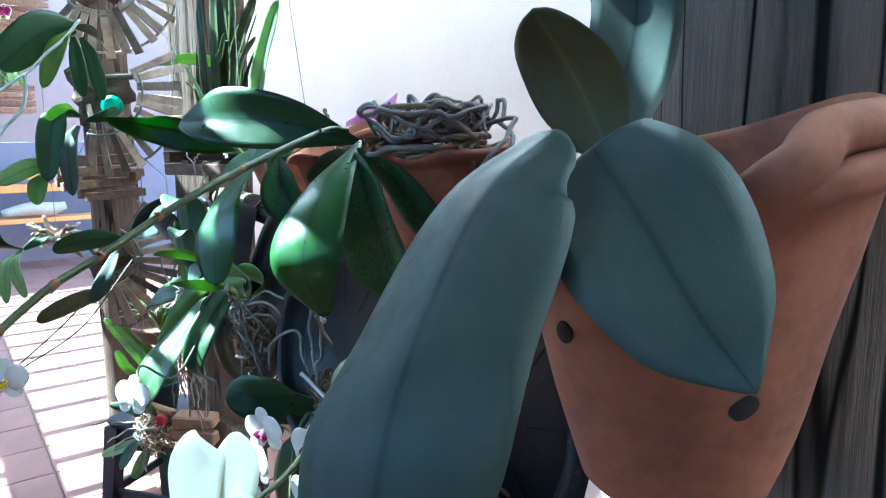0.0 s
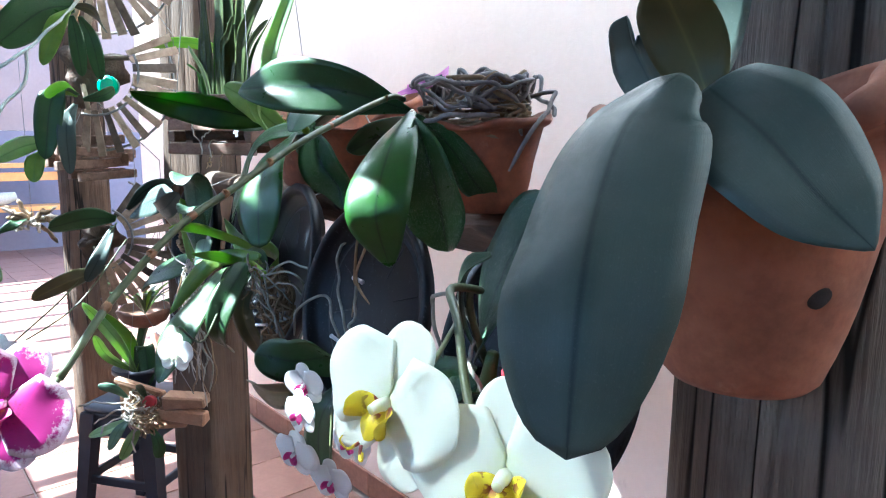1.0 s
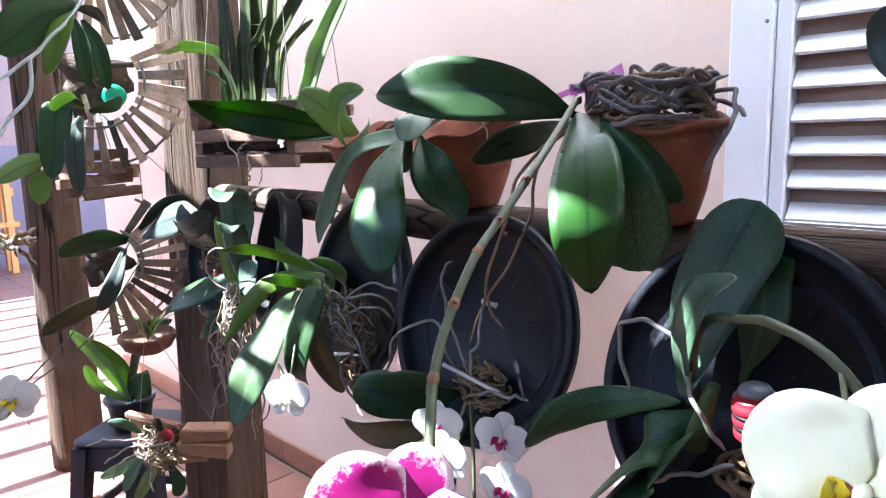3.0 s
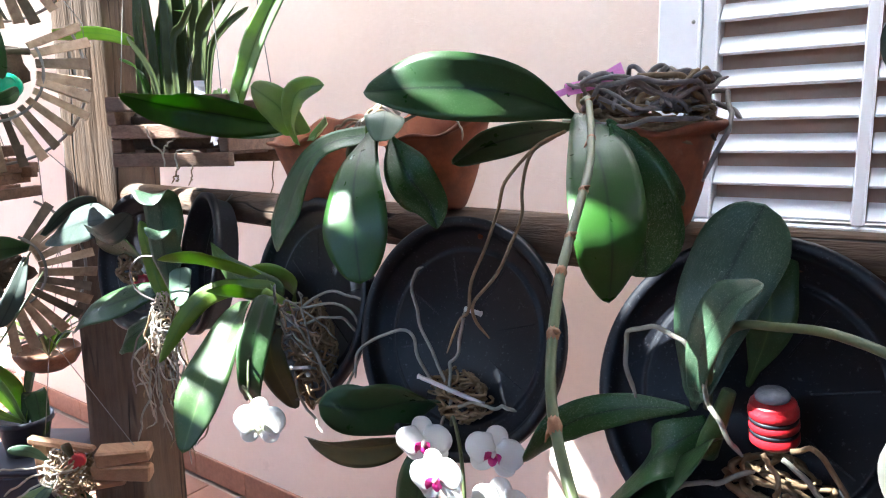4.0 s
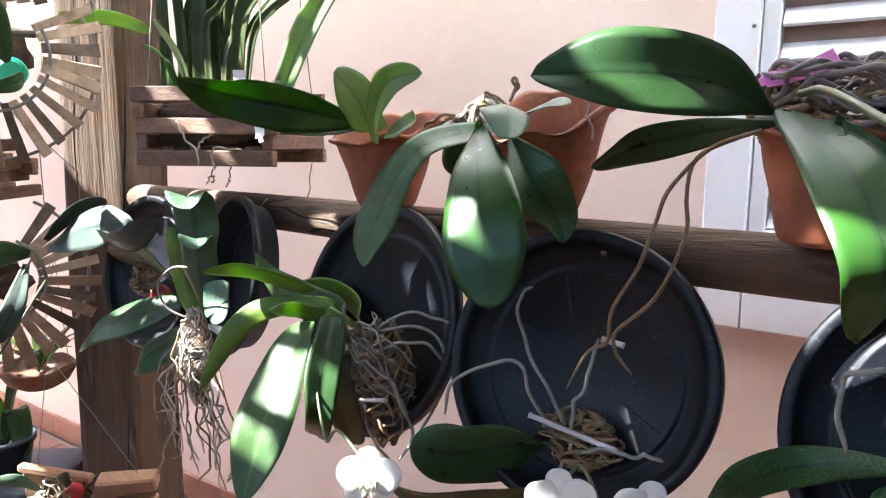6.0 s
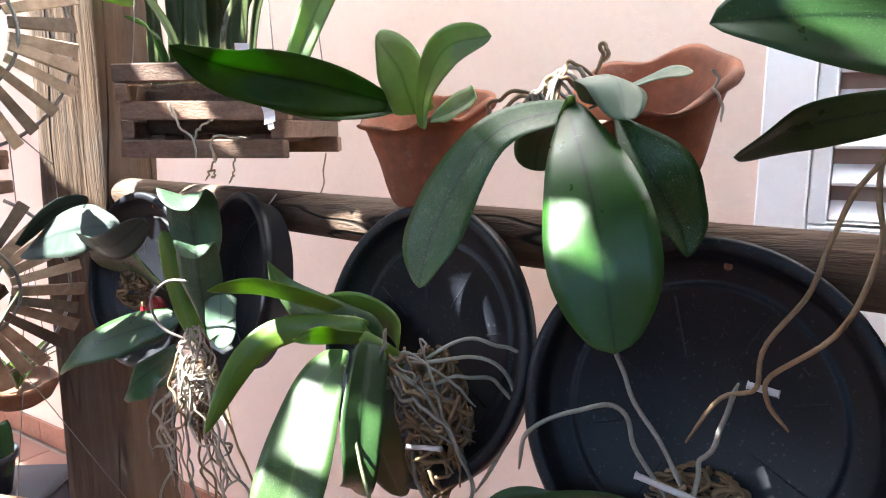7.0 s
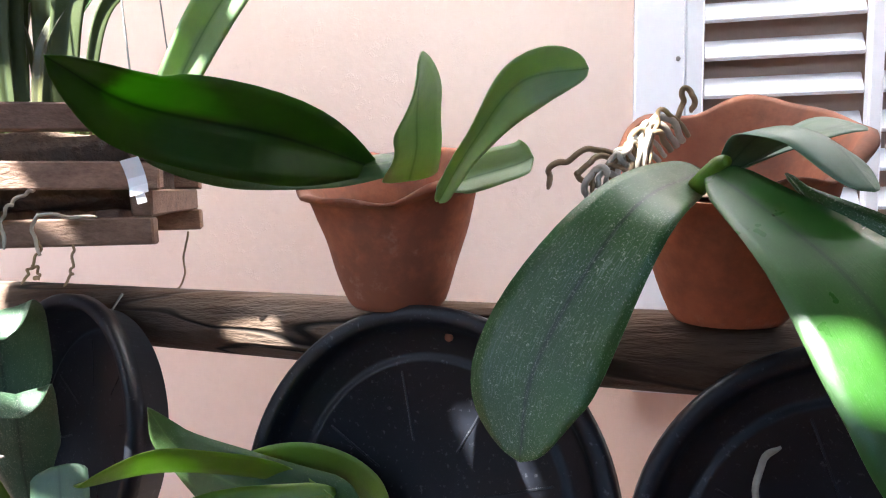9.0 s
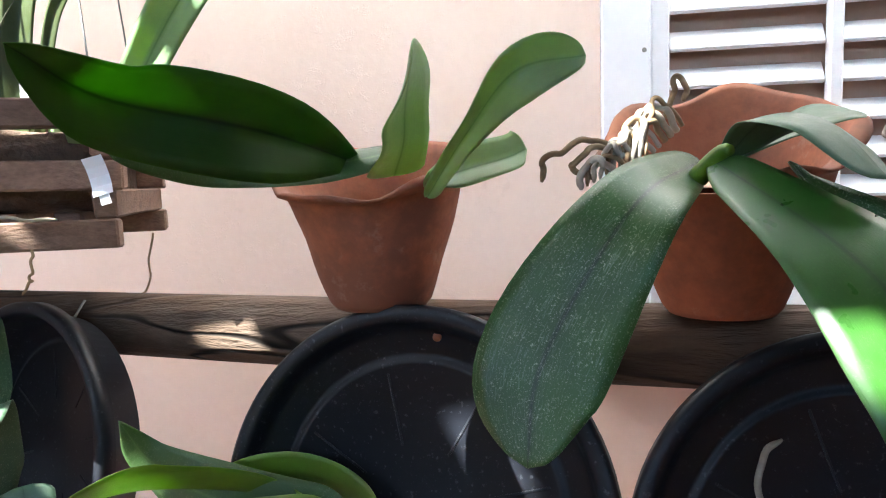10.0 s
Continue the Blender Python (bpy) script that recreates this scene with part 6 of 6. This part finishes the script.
for ctrl, w, mat, sd in (
        ([(-1.565, 0.256, 1.363), (-1.540, 0.205, 1.355), (-1.535, 0.182, 1.235)], 0.052, LEAF, (0.3, 0.9, 0.2)),
        ([(-1.560, 0.249, 1.345), (-1.525, 0.222, 1.300), (-1.530, 0.223, 1.205)], 0.034, LEAF_BLUE, (0.3, 0.9, 0.0)),
        ([(-1.565, 0.256, 1.363), (-1.540, 0.225, 1.375), (-1.535, 0.190, 1.357)], 0.028, LEAF_FRESH, (0.3, -0.3, 0.9)),
        ([(-1.565, 0.265, 1.355), (-1.550, 0.300, 1.365), (-1.56, 0.325, 1.380)], 0.026, LEAF, (0.3, -0.3, 0.9)),
        ([(-1.58, 0.20, 1.27), (-1.56, 0.15, 1.26), (-1.55, 0.10, 1.235)], 0.040, LEAF_PALE, (0.3, -0.3, 0.9)),
        ([(-1.58, 0.21, 1.26), (-1.55, 0.17, 1.235), (-1.54, 0.16, 1.19)], 0.036, LEAF_FRESH, (0.3, 0.9, 0.2))):
    blade("leaf", V, ctrl, w, sd, mat, -0.15)
W = orchid("moth_orchid", (-1.575, 0.310, 1.095), "orchid with dark purple-green leaves and one white flower")
for ctrl, w, mat, sd in (
        ([(-1.565, 0.313, 1.105), (-1.540, 0.249, 1.112), (-1.540, 0.178, 1.098)], 0.050, LEAF, (0.4, -0.3, 0.8)),
        ([(-1.560, 0.285, 1.000), (-1.540, 0.207, 0.985), (-1.540, 0.138, 0.957)], 0.046, LEAF_BRONZE, (0.4, -0.3, 0.8)),
        ([(-1.565, 0.306, 1.090), (-1.535, 0.269, 1.033), (-1.540, 0.240, 0.980)], 0.032, LEAF_BLUE, (0.3, 0.9, 0.2)),
        ([(-1.56, 0.335, 1.125), (-1.53, 0.37, 1.17), (-1.54, 0.43, 1.18)], 0.034, LEAF_BLUE, (0.4, -0.5, 0.7))):
    blade("leaf", W, ctrl, w, sd, mat, -0.12)
for ctrl in ([(-1.560, 0.312, 1.098), (-1.545, 0.217, 0.974), (-1.515, 0.12, 0.900), (-1.495, 0.078, 0.876)], [(-1.56, 0.33, 1.06), (-1.54, 0.22, 0.935), (-1.51, 0.11, 0.880), (-1.495, 0.078, 0.866)]):
    bm = bmesh.new()
    tube(bm, curve_points(ctrl, 20), 0.0017, 6)
    part("flower_stem", bm, STEM, W)
bloom(W, (-1.490, 0.070, 0.866), (0.85, -0.45, 0.2), 0.090, P_WHITE, P_YELLOW, rnd)

# pale strap leaf that crosses the post
X = orchid("strap_leaved_orchid", (-1.68, 0.42, 1.47), "single pale green strap leaf across the timber post")
blade("leaf", X, [(-1.665, 0.440, 1.492), (-1.640, 0.520, 1.500), (-1.640, 0.600, 1.488)], 0.026, (0.2, 0.0, 1.0), LEAF_FRESH, -0.1, "strap")

# ---- wooden mount with roots, lower down ----
MO = thing("wooden_mount", (-1.60, 0.41, 0.63), "rough wooden mount of split pieces with tangled roots", "plant mount")
for (x, y, z), (rx, ry, rz), (sx, sy, sz) in (((-1.548, 0.435, 0.668), (6, -3, 42), (0.105, 0.04, 0.030)), ((-1.555, 0.430, 0.632), (2, 4, 40), (0.115, 0.035, 0.034)), ((-1.690, 0.345, 0.650), (0, 86, 40), (0.10, 0.02, 0.032)), ((-1.655, 0.365, 0.688), (0, 12, 38), (0.13, 0.022, 0.014)), ((-1.620, 0.400, 0.598), (6, -8, 42), (0.140, 0.03, 0.016))):
    b = bmesh.new()
    box(b, Matrix.Translation((x, y, z)) @ pose(0, 0, 0, rx, ry, rz), sx, sy, sz, 0.004, 0.003, ra)
    part("plank", b, grainy("split_wood", (0.20, 0.10, 0.055), (0.36, 0.21, 0.12), 12.0, 0.8, 80.0, 0.5, 0.002, (0.8, 5, 5)) if "split_wood" not in bpy.data.materials else bpy.data.materials["split_wood"], MO, smooth=False)
MP = orchid("small_orchid", (-1.63, 0.37, 0.64), "small orchid with pale roots tied to the mount")
tangle("root_mass", MP, (-1.635, 0.370, 0.640), (0.052, 0.036, 0.044), 90, 0.0019, ROOT_DARK, rnd, 0.03)
tangle("root_mass", MP, (-1.645, 0.355, 0.645), (0.050, 0.034, 0.042), 40, 0.0017, ROOT, rnd, 0.03)
screen_roots(MP, ROOT, 0.0022, [(-1.66, 0.34, 0.65), (-1.70, 0.28, 0.655), (-1.72, 0.24, 0.650)], [(-1.65, 0.35, 0.63), (-1.67, 0.29, 0.61), (-1.66, 0.27, 0.58)], [(-1.62, 0.36, 0.62), (-1.62, 0.33, 0.58), (-1.60, 0.33, 0.55)], [(-1.66, 0.34, 0.64), (-1.70, 0.30, 0.62), (-1.71, 0.27, 0.60)])
for ctrl, w, mat in (([(-1.64, 0.36, 0.62), (-1.66, 0.30, 0.60), (-1.68, 0.25, 0.585)], 0.03, LEAF_PALE), ([(-1.63, 0.36, 0.61), (-1.63, 0.33, 0.57), (-1.65, 0.31, 0.52)], 0.028, LEAF_PALE), ([(-1.61, 0.37, 0.60), (-1.59, 0.38, 0.56), (-1.60, 0.38, 0.52)], 0.03, LEAF), ([(-1.66, 0.34, 0.66), (-1.67, 0.31, 0.69), (-1.69, 0.28, 0.70)], 0.022, LEAF_GREY), ([(-1.65, 0.35, 0.62), (-1.64, 0.31, 0.60), (-1.63, 0.28, 0.56)], 0.026, LEAF_GREY), ([(-1.62, 0.37, 0.66), (-1.60, 0.35, 0.70), (-1.58, 0.34, 0.72)], 0.018, LEAF)):
    blade("leaf", MP, ctrl, w, (0.4, 0.8, 0.2), mat, -0.15)
# wires that carry the mount
for x, y in ((-1.69, 0.345), (-1.53, 0.455)):
    b = bmesh.new()
    tube(b, [Vector((x, y, 0.67)), Vector((-1.64, 0.36, 0.915))], 0.0008, 5)
    part("hanging_wire", b, STEEL, MO)

# ---- coconut bowl with a spiky plant ----
CO = thing("coconut_bowl", (-1.873, 0.450, 0.775), "half coconut bowl hung on strings", "hanging bowl")
b = bmesh.new()
mco = Matrix.Translation((-1.873, 0.450, 0.775))
lathe(b, [(0.0, 0.0), (0.03, 0.003), (0.055, 0.018), (0.068, 0.04), (0.070, 0.052), (0.066, 0.052), (0.062, 0.04), (0.0, 0.034)], mco, 36, lambda a, k, r, z: (r * (1 + 0.03 * math.sin(3 * a)), z + (0.004 * math.sin(4 * a) if k in (4, 5) else 0)))
part("shell", b, grainy("coconut_shell", (0.09, 0.035, 0.018), (0.24, 0.11, 0.06), 30.0, 0.7, 200.0, 0.4, 0.002), CO, "reddish brown shell")
for a in (30, 150, 270):
    b = bmesh.new()
    tube(b, [mco @ Vector((0.066 * math.cos(radians(a)), 0.066 * math.sin(radians(a)), 0.05)), Vector((-1.873, 0.50, 1.05)), Vector((-1.845, 0.592, 1.10))], 0.0009, 5)
    part("string", b, STEEL, CO)
BR = thing("bromeliad", (-1.873, 0.450, 0.81), "small spiky green bromeliad in the coconut bowl", "bromeliad")
for k in range(16):
    a = k * 2.4
    ln = ra.uniform(0.08, 0.125)
    d = Vector((math.cos(a), math.sin(a), 0))
    c = Vector((-1.873, 0.450, 0.81))
    blade("leaf", BR, [c, c + d * ln * 0.45 + Vector((0, 0, ln * 0.55)), c + d * ln * 0.9 + Vector((0, 0, ln * ra.uniform(0.5, 0.9)))], 0.013, d.cross(Vector((0, 0, 1))), LEAF if k % 3 else LEAF_FRESH, 0.3, "spear", thick=0.0012, n=12)

# ---- stool with a pot ----
BLUEBLACK = grainy("stool_plastic", (0.010, 0.013, 0.024), (0.022, 0.027, 0.044), 14.0, 0.5, 90.0, 0.1, 0.001)


def stool(at, turn):
    t = thing("plastic_stool", at, "dark blue-black plastic stool standing on the tiles", "stool")
    m = Matrix.Translation(at) @ pose(0, 0, 0, 0, 0, turn)
    b = bmesh.new()
    box(b, m @ Matrix.Translation((0, 0, 0.435)), 0.26, 0.26, 0.03, 0.012)
    part("seat", b, BLUEBLACK, t)
    for sx in (-1, 1):
        for sy in (-1, 1):
            b = bmesh.new()
            e0, e1 = m @ Vector((sx * 0.108, sy * 0.108, 0.42)), m @ Vector((sx * 0.145, sy * 0.145, 0))
            rows_ = []
            for p, w in ((e0, 0.024), (e0.lerp(e1, 0.5), 0.021), (e1, 0.018)):
                rows_.append([p + (m.to_3x3() @ Vector((dx * w, dy * w, 0))) for dx, dy in ((-1, -1), (1, -1), (1, 1), (-1, 1))])
            vs = grid_mesh(b, rows_, True)
            b.faces.new(vs[0][::-1])
            b.faces.new(vs[-1])
            part("leg", b, BLUEBLACK, t, smooth=False)
    for a in range(4):
        b = bmesh.new()
        box(b, m @ pose(0, 0, 0, 0, 0, a * 90) @ Matrix.Translation((0.127, 0, 0.20)), 0.014, 0.25, 0.028, 0.003)
        part("stretcher", b, BLUEBLACK, t, smooth=False)
        b = bmesh.new()
        box(b, m @ pose(0, 0, 0, 0, 0, a * 90) @ Matrix.Translation((0.120, 0, 0.385)), 0.008, 0.20, 0.07, 0.003)
        part("apron", b, BLUEBLACK, t, smooth=False)
    return t


stool((-2.25, 0.54, 0), 35)
PS = thing("plastic_pot", (-2.24, 0.52, 0.451), "small dark plastic plant pot on the stool", "plant pot")
b = bmesh.new()
lathe(b, [(0.0, 0.0), (0.05, 0.0), (0.066, 0.085), (0.072, 0.085), (0.072, 0.1), (0.066, 0.1), (0.06, 0.08), (0.0, 0.078)], Matrix.Translation((-2.24, 0.52, 0.451)), 36)
part("body", b, BLUEBLACK, PS)
PO = orchid("cattleya_orchid", (-2.24, 0.52, 0.53), "leafy orchid with yellowing leaves in the dark pot")
for ctrl, w, mat, sd in (
        ([(-2.24, 0.52, 0.53), (-2.235, 0.50, 0.64), (-2.25, 0.43, 0.74)], 0.05, LEAF_FRESH, (0.4, 0.9, 0)),
        ([(-2.24, 0.52, 0.53), (-2.23, 0.46, 0.66), (-2.25, 0.38, 0.78)], 0.04, LEAF_PALE, (0.4, 0.9, 0)),
        ([(-2.24, 0.52, 0.53), (-2.21, 0.54, 0.62), (-2.18, 0.54, 0.50)], 0.055, LEAF, (0.4, 0.9, 0)),
        ([(-2.24, 0.52, 0.53), (-2.22, 0.56, 0.70), (-2.22, 0.66, 0.76)], 0.05, LEAF, (0.4, -0.5, 0.7)),
        ([(-2.24, 0.52, 0.53), (-2.24, 0.44, 0.60), (-2.22, 0.40, 0.68)], 0.035, LEAF_PALE, (0.4, 0.9, 0))):
    blade("leaf", PO, ctrl, w, sd, mat, 0.2)

# ---- far side of the terrace ----
ORANGE = grainy("orange_wood", (0.50, 0.20, 0.05), (0.62, 0.29, 0.08), 4.0, 0.5, 40.0, 0.1, 0.001, (0.5, 5, 5))
SH = thing("plank_shelf", (-8.5, 0.4, 0), "orange varnished two-tier plank shelf", "shelf")
for z, sx in ((0.98, 0.16), (0.86, 0.05), (0.52, 0.30)):
    b = bmesh.new()
    box(b, Matrix.Translation((-8.5, 0.2, z)), sx, 3.0, 0.05 if z != 0.86 else 0.09, 0.004)
    part("plank", b, ORANGE, SH, smooth=False)
for y in (-1.2, 0.2, 1.62):
    for dx in (-0.1, 0.1):
        b = bmesh.new()
        box(b, Matrix.Translation((-8.5 + dx, y, 0.48)), 0.05, 0.06, 0.955, 0.004)
        part("leg", b, ORANGE, SH, smooth=False)
b = bmesh.new()
tube(b, curve_points([(-8.45, 0.55, 0.60), (-8.45, 0.8, 0.64), (-8.45, 1.0, 0.63), (-8.45, 1.15, 0.66)], 14), 0.07, 10, lambda s: 0.6 + 0.5 * math.sin(math.pi * s))
tagged(obj("driftwood", b, ROOT), "pale driftwood log lying on the lower plank", "driftwood")
for k, (y, w, z) in enumerate(((0.35, 0.42, 1.52), (0.42, 0.45, 1.90), (0.48, 0.40, 2.15))):
    t = thing("slat_crate", (-5.0, y, z), "weathered slatted crate with orchids hanging in the sun", "hanging crate", "sunlit crates")
    for q in range(4):
        b = bmesh.new()
        box(b, Matrix.Translation((-4.9, y, z + q * 0.045)), 0.025, w, 0.028, 0.002)
        part("slat", b, CRATE, t, smooth=False)
        b = bmesh.new()
        box(b, Matrix.Translation((-5.1, y, z + q * 0.045)), 0.025, w, 0.028, 0.002)
        part("slat", b, CRATE, t, smooth=False)
    for s in (-1, 1):
        b = bmesh.new()
        tube(b, [Vector((-5.0, y + s * w * 0.45, z + 0.15)), Vector((-5.0, y, 2.6))], 0.002, 5)
        part("hanging_wire", b, STEEL, t)
    bar("wire_beam", -5.02, -4.98, -2.2, 0.95, 2.44, 2.46, STEEL, roof) if k == 0 else None
    o = orchid("cattleya_orchid", (-5.0, y, z + 0.15), "leafy orchid in a sunlit crate")
    for q in range(11):
        a = ra.uniform(0, 6.28)
        ln = ra.uniform(0.10, 0.2)
        c = Vector((-5.0 + ra.uniform(-0.08, 0.08), y + ra.uniform(-0.15, 0.15), z + 0.13))
        d = Vector((math.cos(a), math.sin(a), 0))
        blade("leaf", o, [c, c + d * ln * 0.4 + Vector((0, 0, ln * 0.7)), c + d * ln + Vector((0, 0, ln * ra.uniform(-0.3, 0.9)))], 0.035, d.cross(Vector((0, 0, 1))), LEAF_FRESH if q % 2 else LEAF_PALE, 0.15, n=12)
    if k:
        for q in range(3):
            bloom(o, (-4.85, y - 0.1 + q * 0.12, z + 0.22 - 0.03 * q), (0.9, -0.4, 0), 0.085, P_MAGENTA, P_LIP, rnd)
DW = thing("root_stump", (-2.45, 0.30, 0.98), "bleached root stump hung by a wire with air plants", "stump")
for q in range(24):
    a, e = ra.uniform(0, 6.28), ra.uniform(-1, 1)
    c = Vector((-2.45, 0.30, 1.02))
    d = Vector((math.cos(a) * 0.5, math.sin(a), e * 0.8))
    root("branch", DW, [c, c + d * 0.04, c + d * 0.08 + Vector((0, 0, ra.uniform(-0.03, 0.02)))], ra.uniform(0.004, 0.008), ROOT if q % 2 else ROOT_DARK, ra, 0.006, 10)
b = bmesh.new()
tube(b, [Vector((-2.45, 0.30, 1.02)), Vector((-2.45, 0.30, 2.447))], 0.001, 5)
part("hanging_wire", b, STEEL, DW)
root("root", DW, [(-2.42, 0.20, 0.99), (-2.44, 0.25, 1.0), (-2.45, 0.30, 1.02)], 0.003, ROOT, ra)
for ctrl in ([(-2.42, 0.20, 0.99), (-2.38, 0.15, 0.95), (-2.36, 0.14, 0.84)], [(-2.42, 0.20, 0.99), (-2.38, 0.17, 0.95), (-2.36, 0.19, 0.85)], [(-2.42, 0.20, 0.99), (-2.40, 0.14, 1.02), (-2.38, 0.12, 1.10)], [(-2.42, 0.20, 0.99), (-2.41, 0.25, 1.02), (-2.44, 0.28, 1.03)]):
    blade("leaf", DW, ctrl, 0.035, (0.3, 0.9, 0.1), LEAF if ctrl[2][2] > 1 else LEAF_PALE, -0.1)

# ---- skirting and floor tiles ----
SKIRT = grainy("skirting_tile", (0.20, 0.085, 0.055), (0.36, 0.17, 0.11), 9.0, 0.6, 70.0, 0.2, 0.001, vary=0.2)
sk = tagged(new("baseboard"), "stained terracotta skirting tiles along the wall", "skirting", kind="structure")
bm = bmesh.new()
box(bm, Matrix.Identity(4), 0.297, 0.012, 0.092, 0.002)
sk_mesh = bpy.data.meshes.new("skirting_tile")
bm.to_mesh(sk_mesh)
bm.free()
sk_mesh.materials.append(SKIRT)
x = CORNER_X + 0.15
while x < 1.5:
    o = new("tile", sk_mesh)
    o.parent = sk
    o.location = (x, WALL_Y - 0.0065, 0.052)
    x += 0.3

flo = bmesh.new()
box(flo, Matrix.Translation((-8, 0, -0.032)), 60, 60, 0.05)
fl = tagged(obj("floor", flo, GROUT, smooth=False), "terracotta tiled terrace floor with pale joints", "floor", kind="structure")
bm = bmesh.new()
box(bm, Matrix.Identity(4), 0.294, 0.294, 0.008, 0.0015)
tile_mesh = bpy.data.meshes.new("floor_tile")
bm.to_mesh(tile_mesh)
bm.free()
tile_mesh.materials.append(FLOOR)
rest_v, rest_f = [], []
for i in range(-34, 10):
    for j in range(-16, 14):
        x, y = i * 0.3 + 0.15, 0.885 + 0.14 - j * 0.3
        if y > WALL_Y - 0.155 and CORNER_X < x:
            continue
        if -5.4 < x < -1.2 and -1.3 < y < 1.2:
            o = new("tile", tile_mesh)
            o.parent = fl
            o.location = (x, y, -0.004)
        else:
            n0 = len(rest_v)
            rest_v += [(x + a * 0.147, y + b_ * 0.147, z) for z in (-0.006, 0.0) for a, b_ in ((-1, -1), (1, -1), (1, 1), (-1, 1))]
            rest_f += [(n0 + 4, n0 + 5, n0 + 6, n0 + 7)] + [(n0 + a, n0 + (a + 1) % 4, n0 + 4 + (a + 1) % 4, n0 + 4 + a) for a in range(4)]
me = bpy.data.meshes.new("floor_tiles")
me.from_pydata(rest_v, [], rest_f)
me.materials.append(FLOOR)
o = new("floor_tiles", me)
o.parent = fl
tagged(o, kind="stuff")
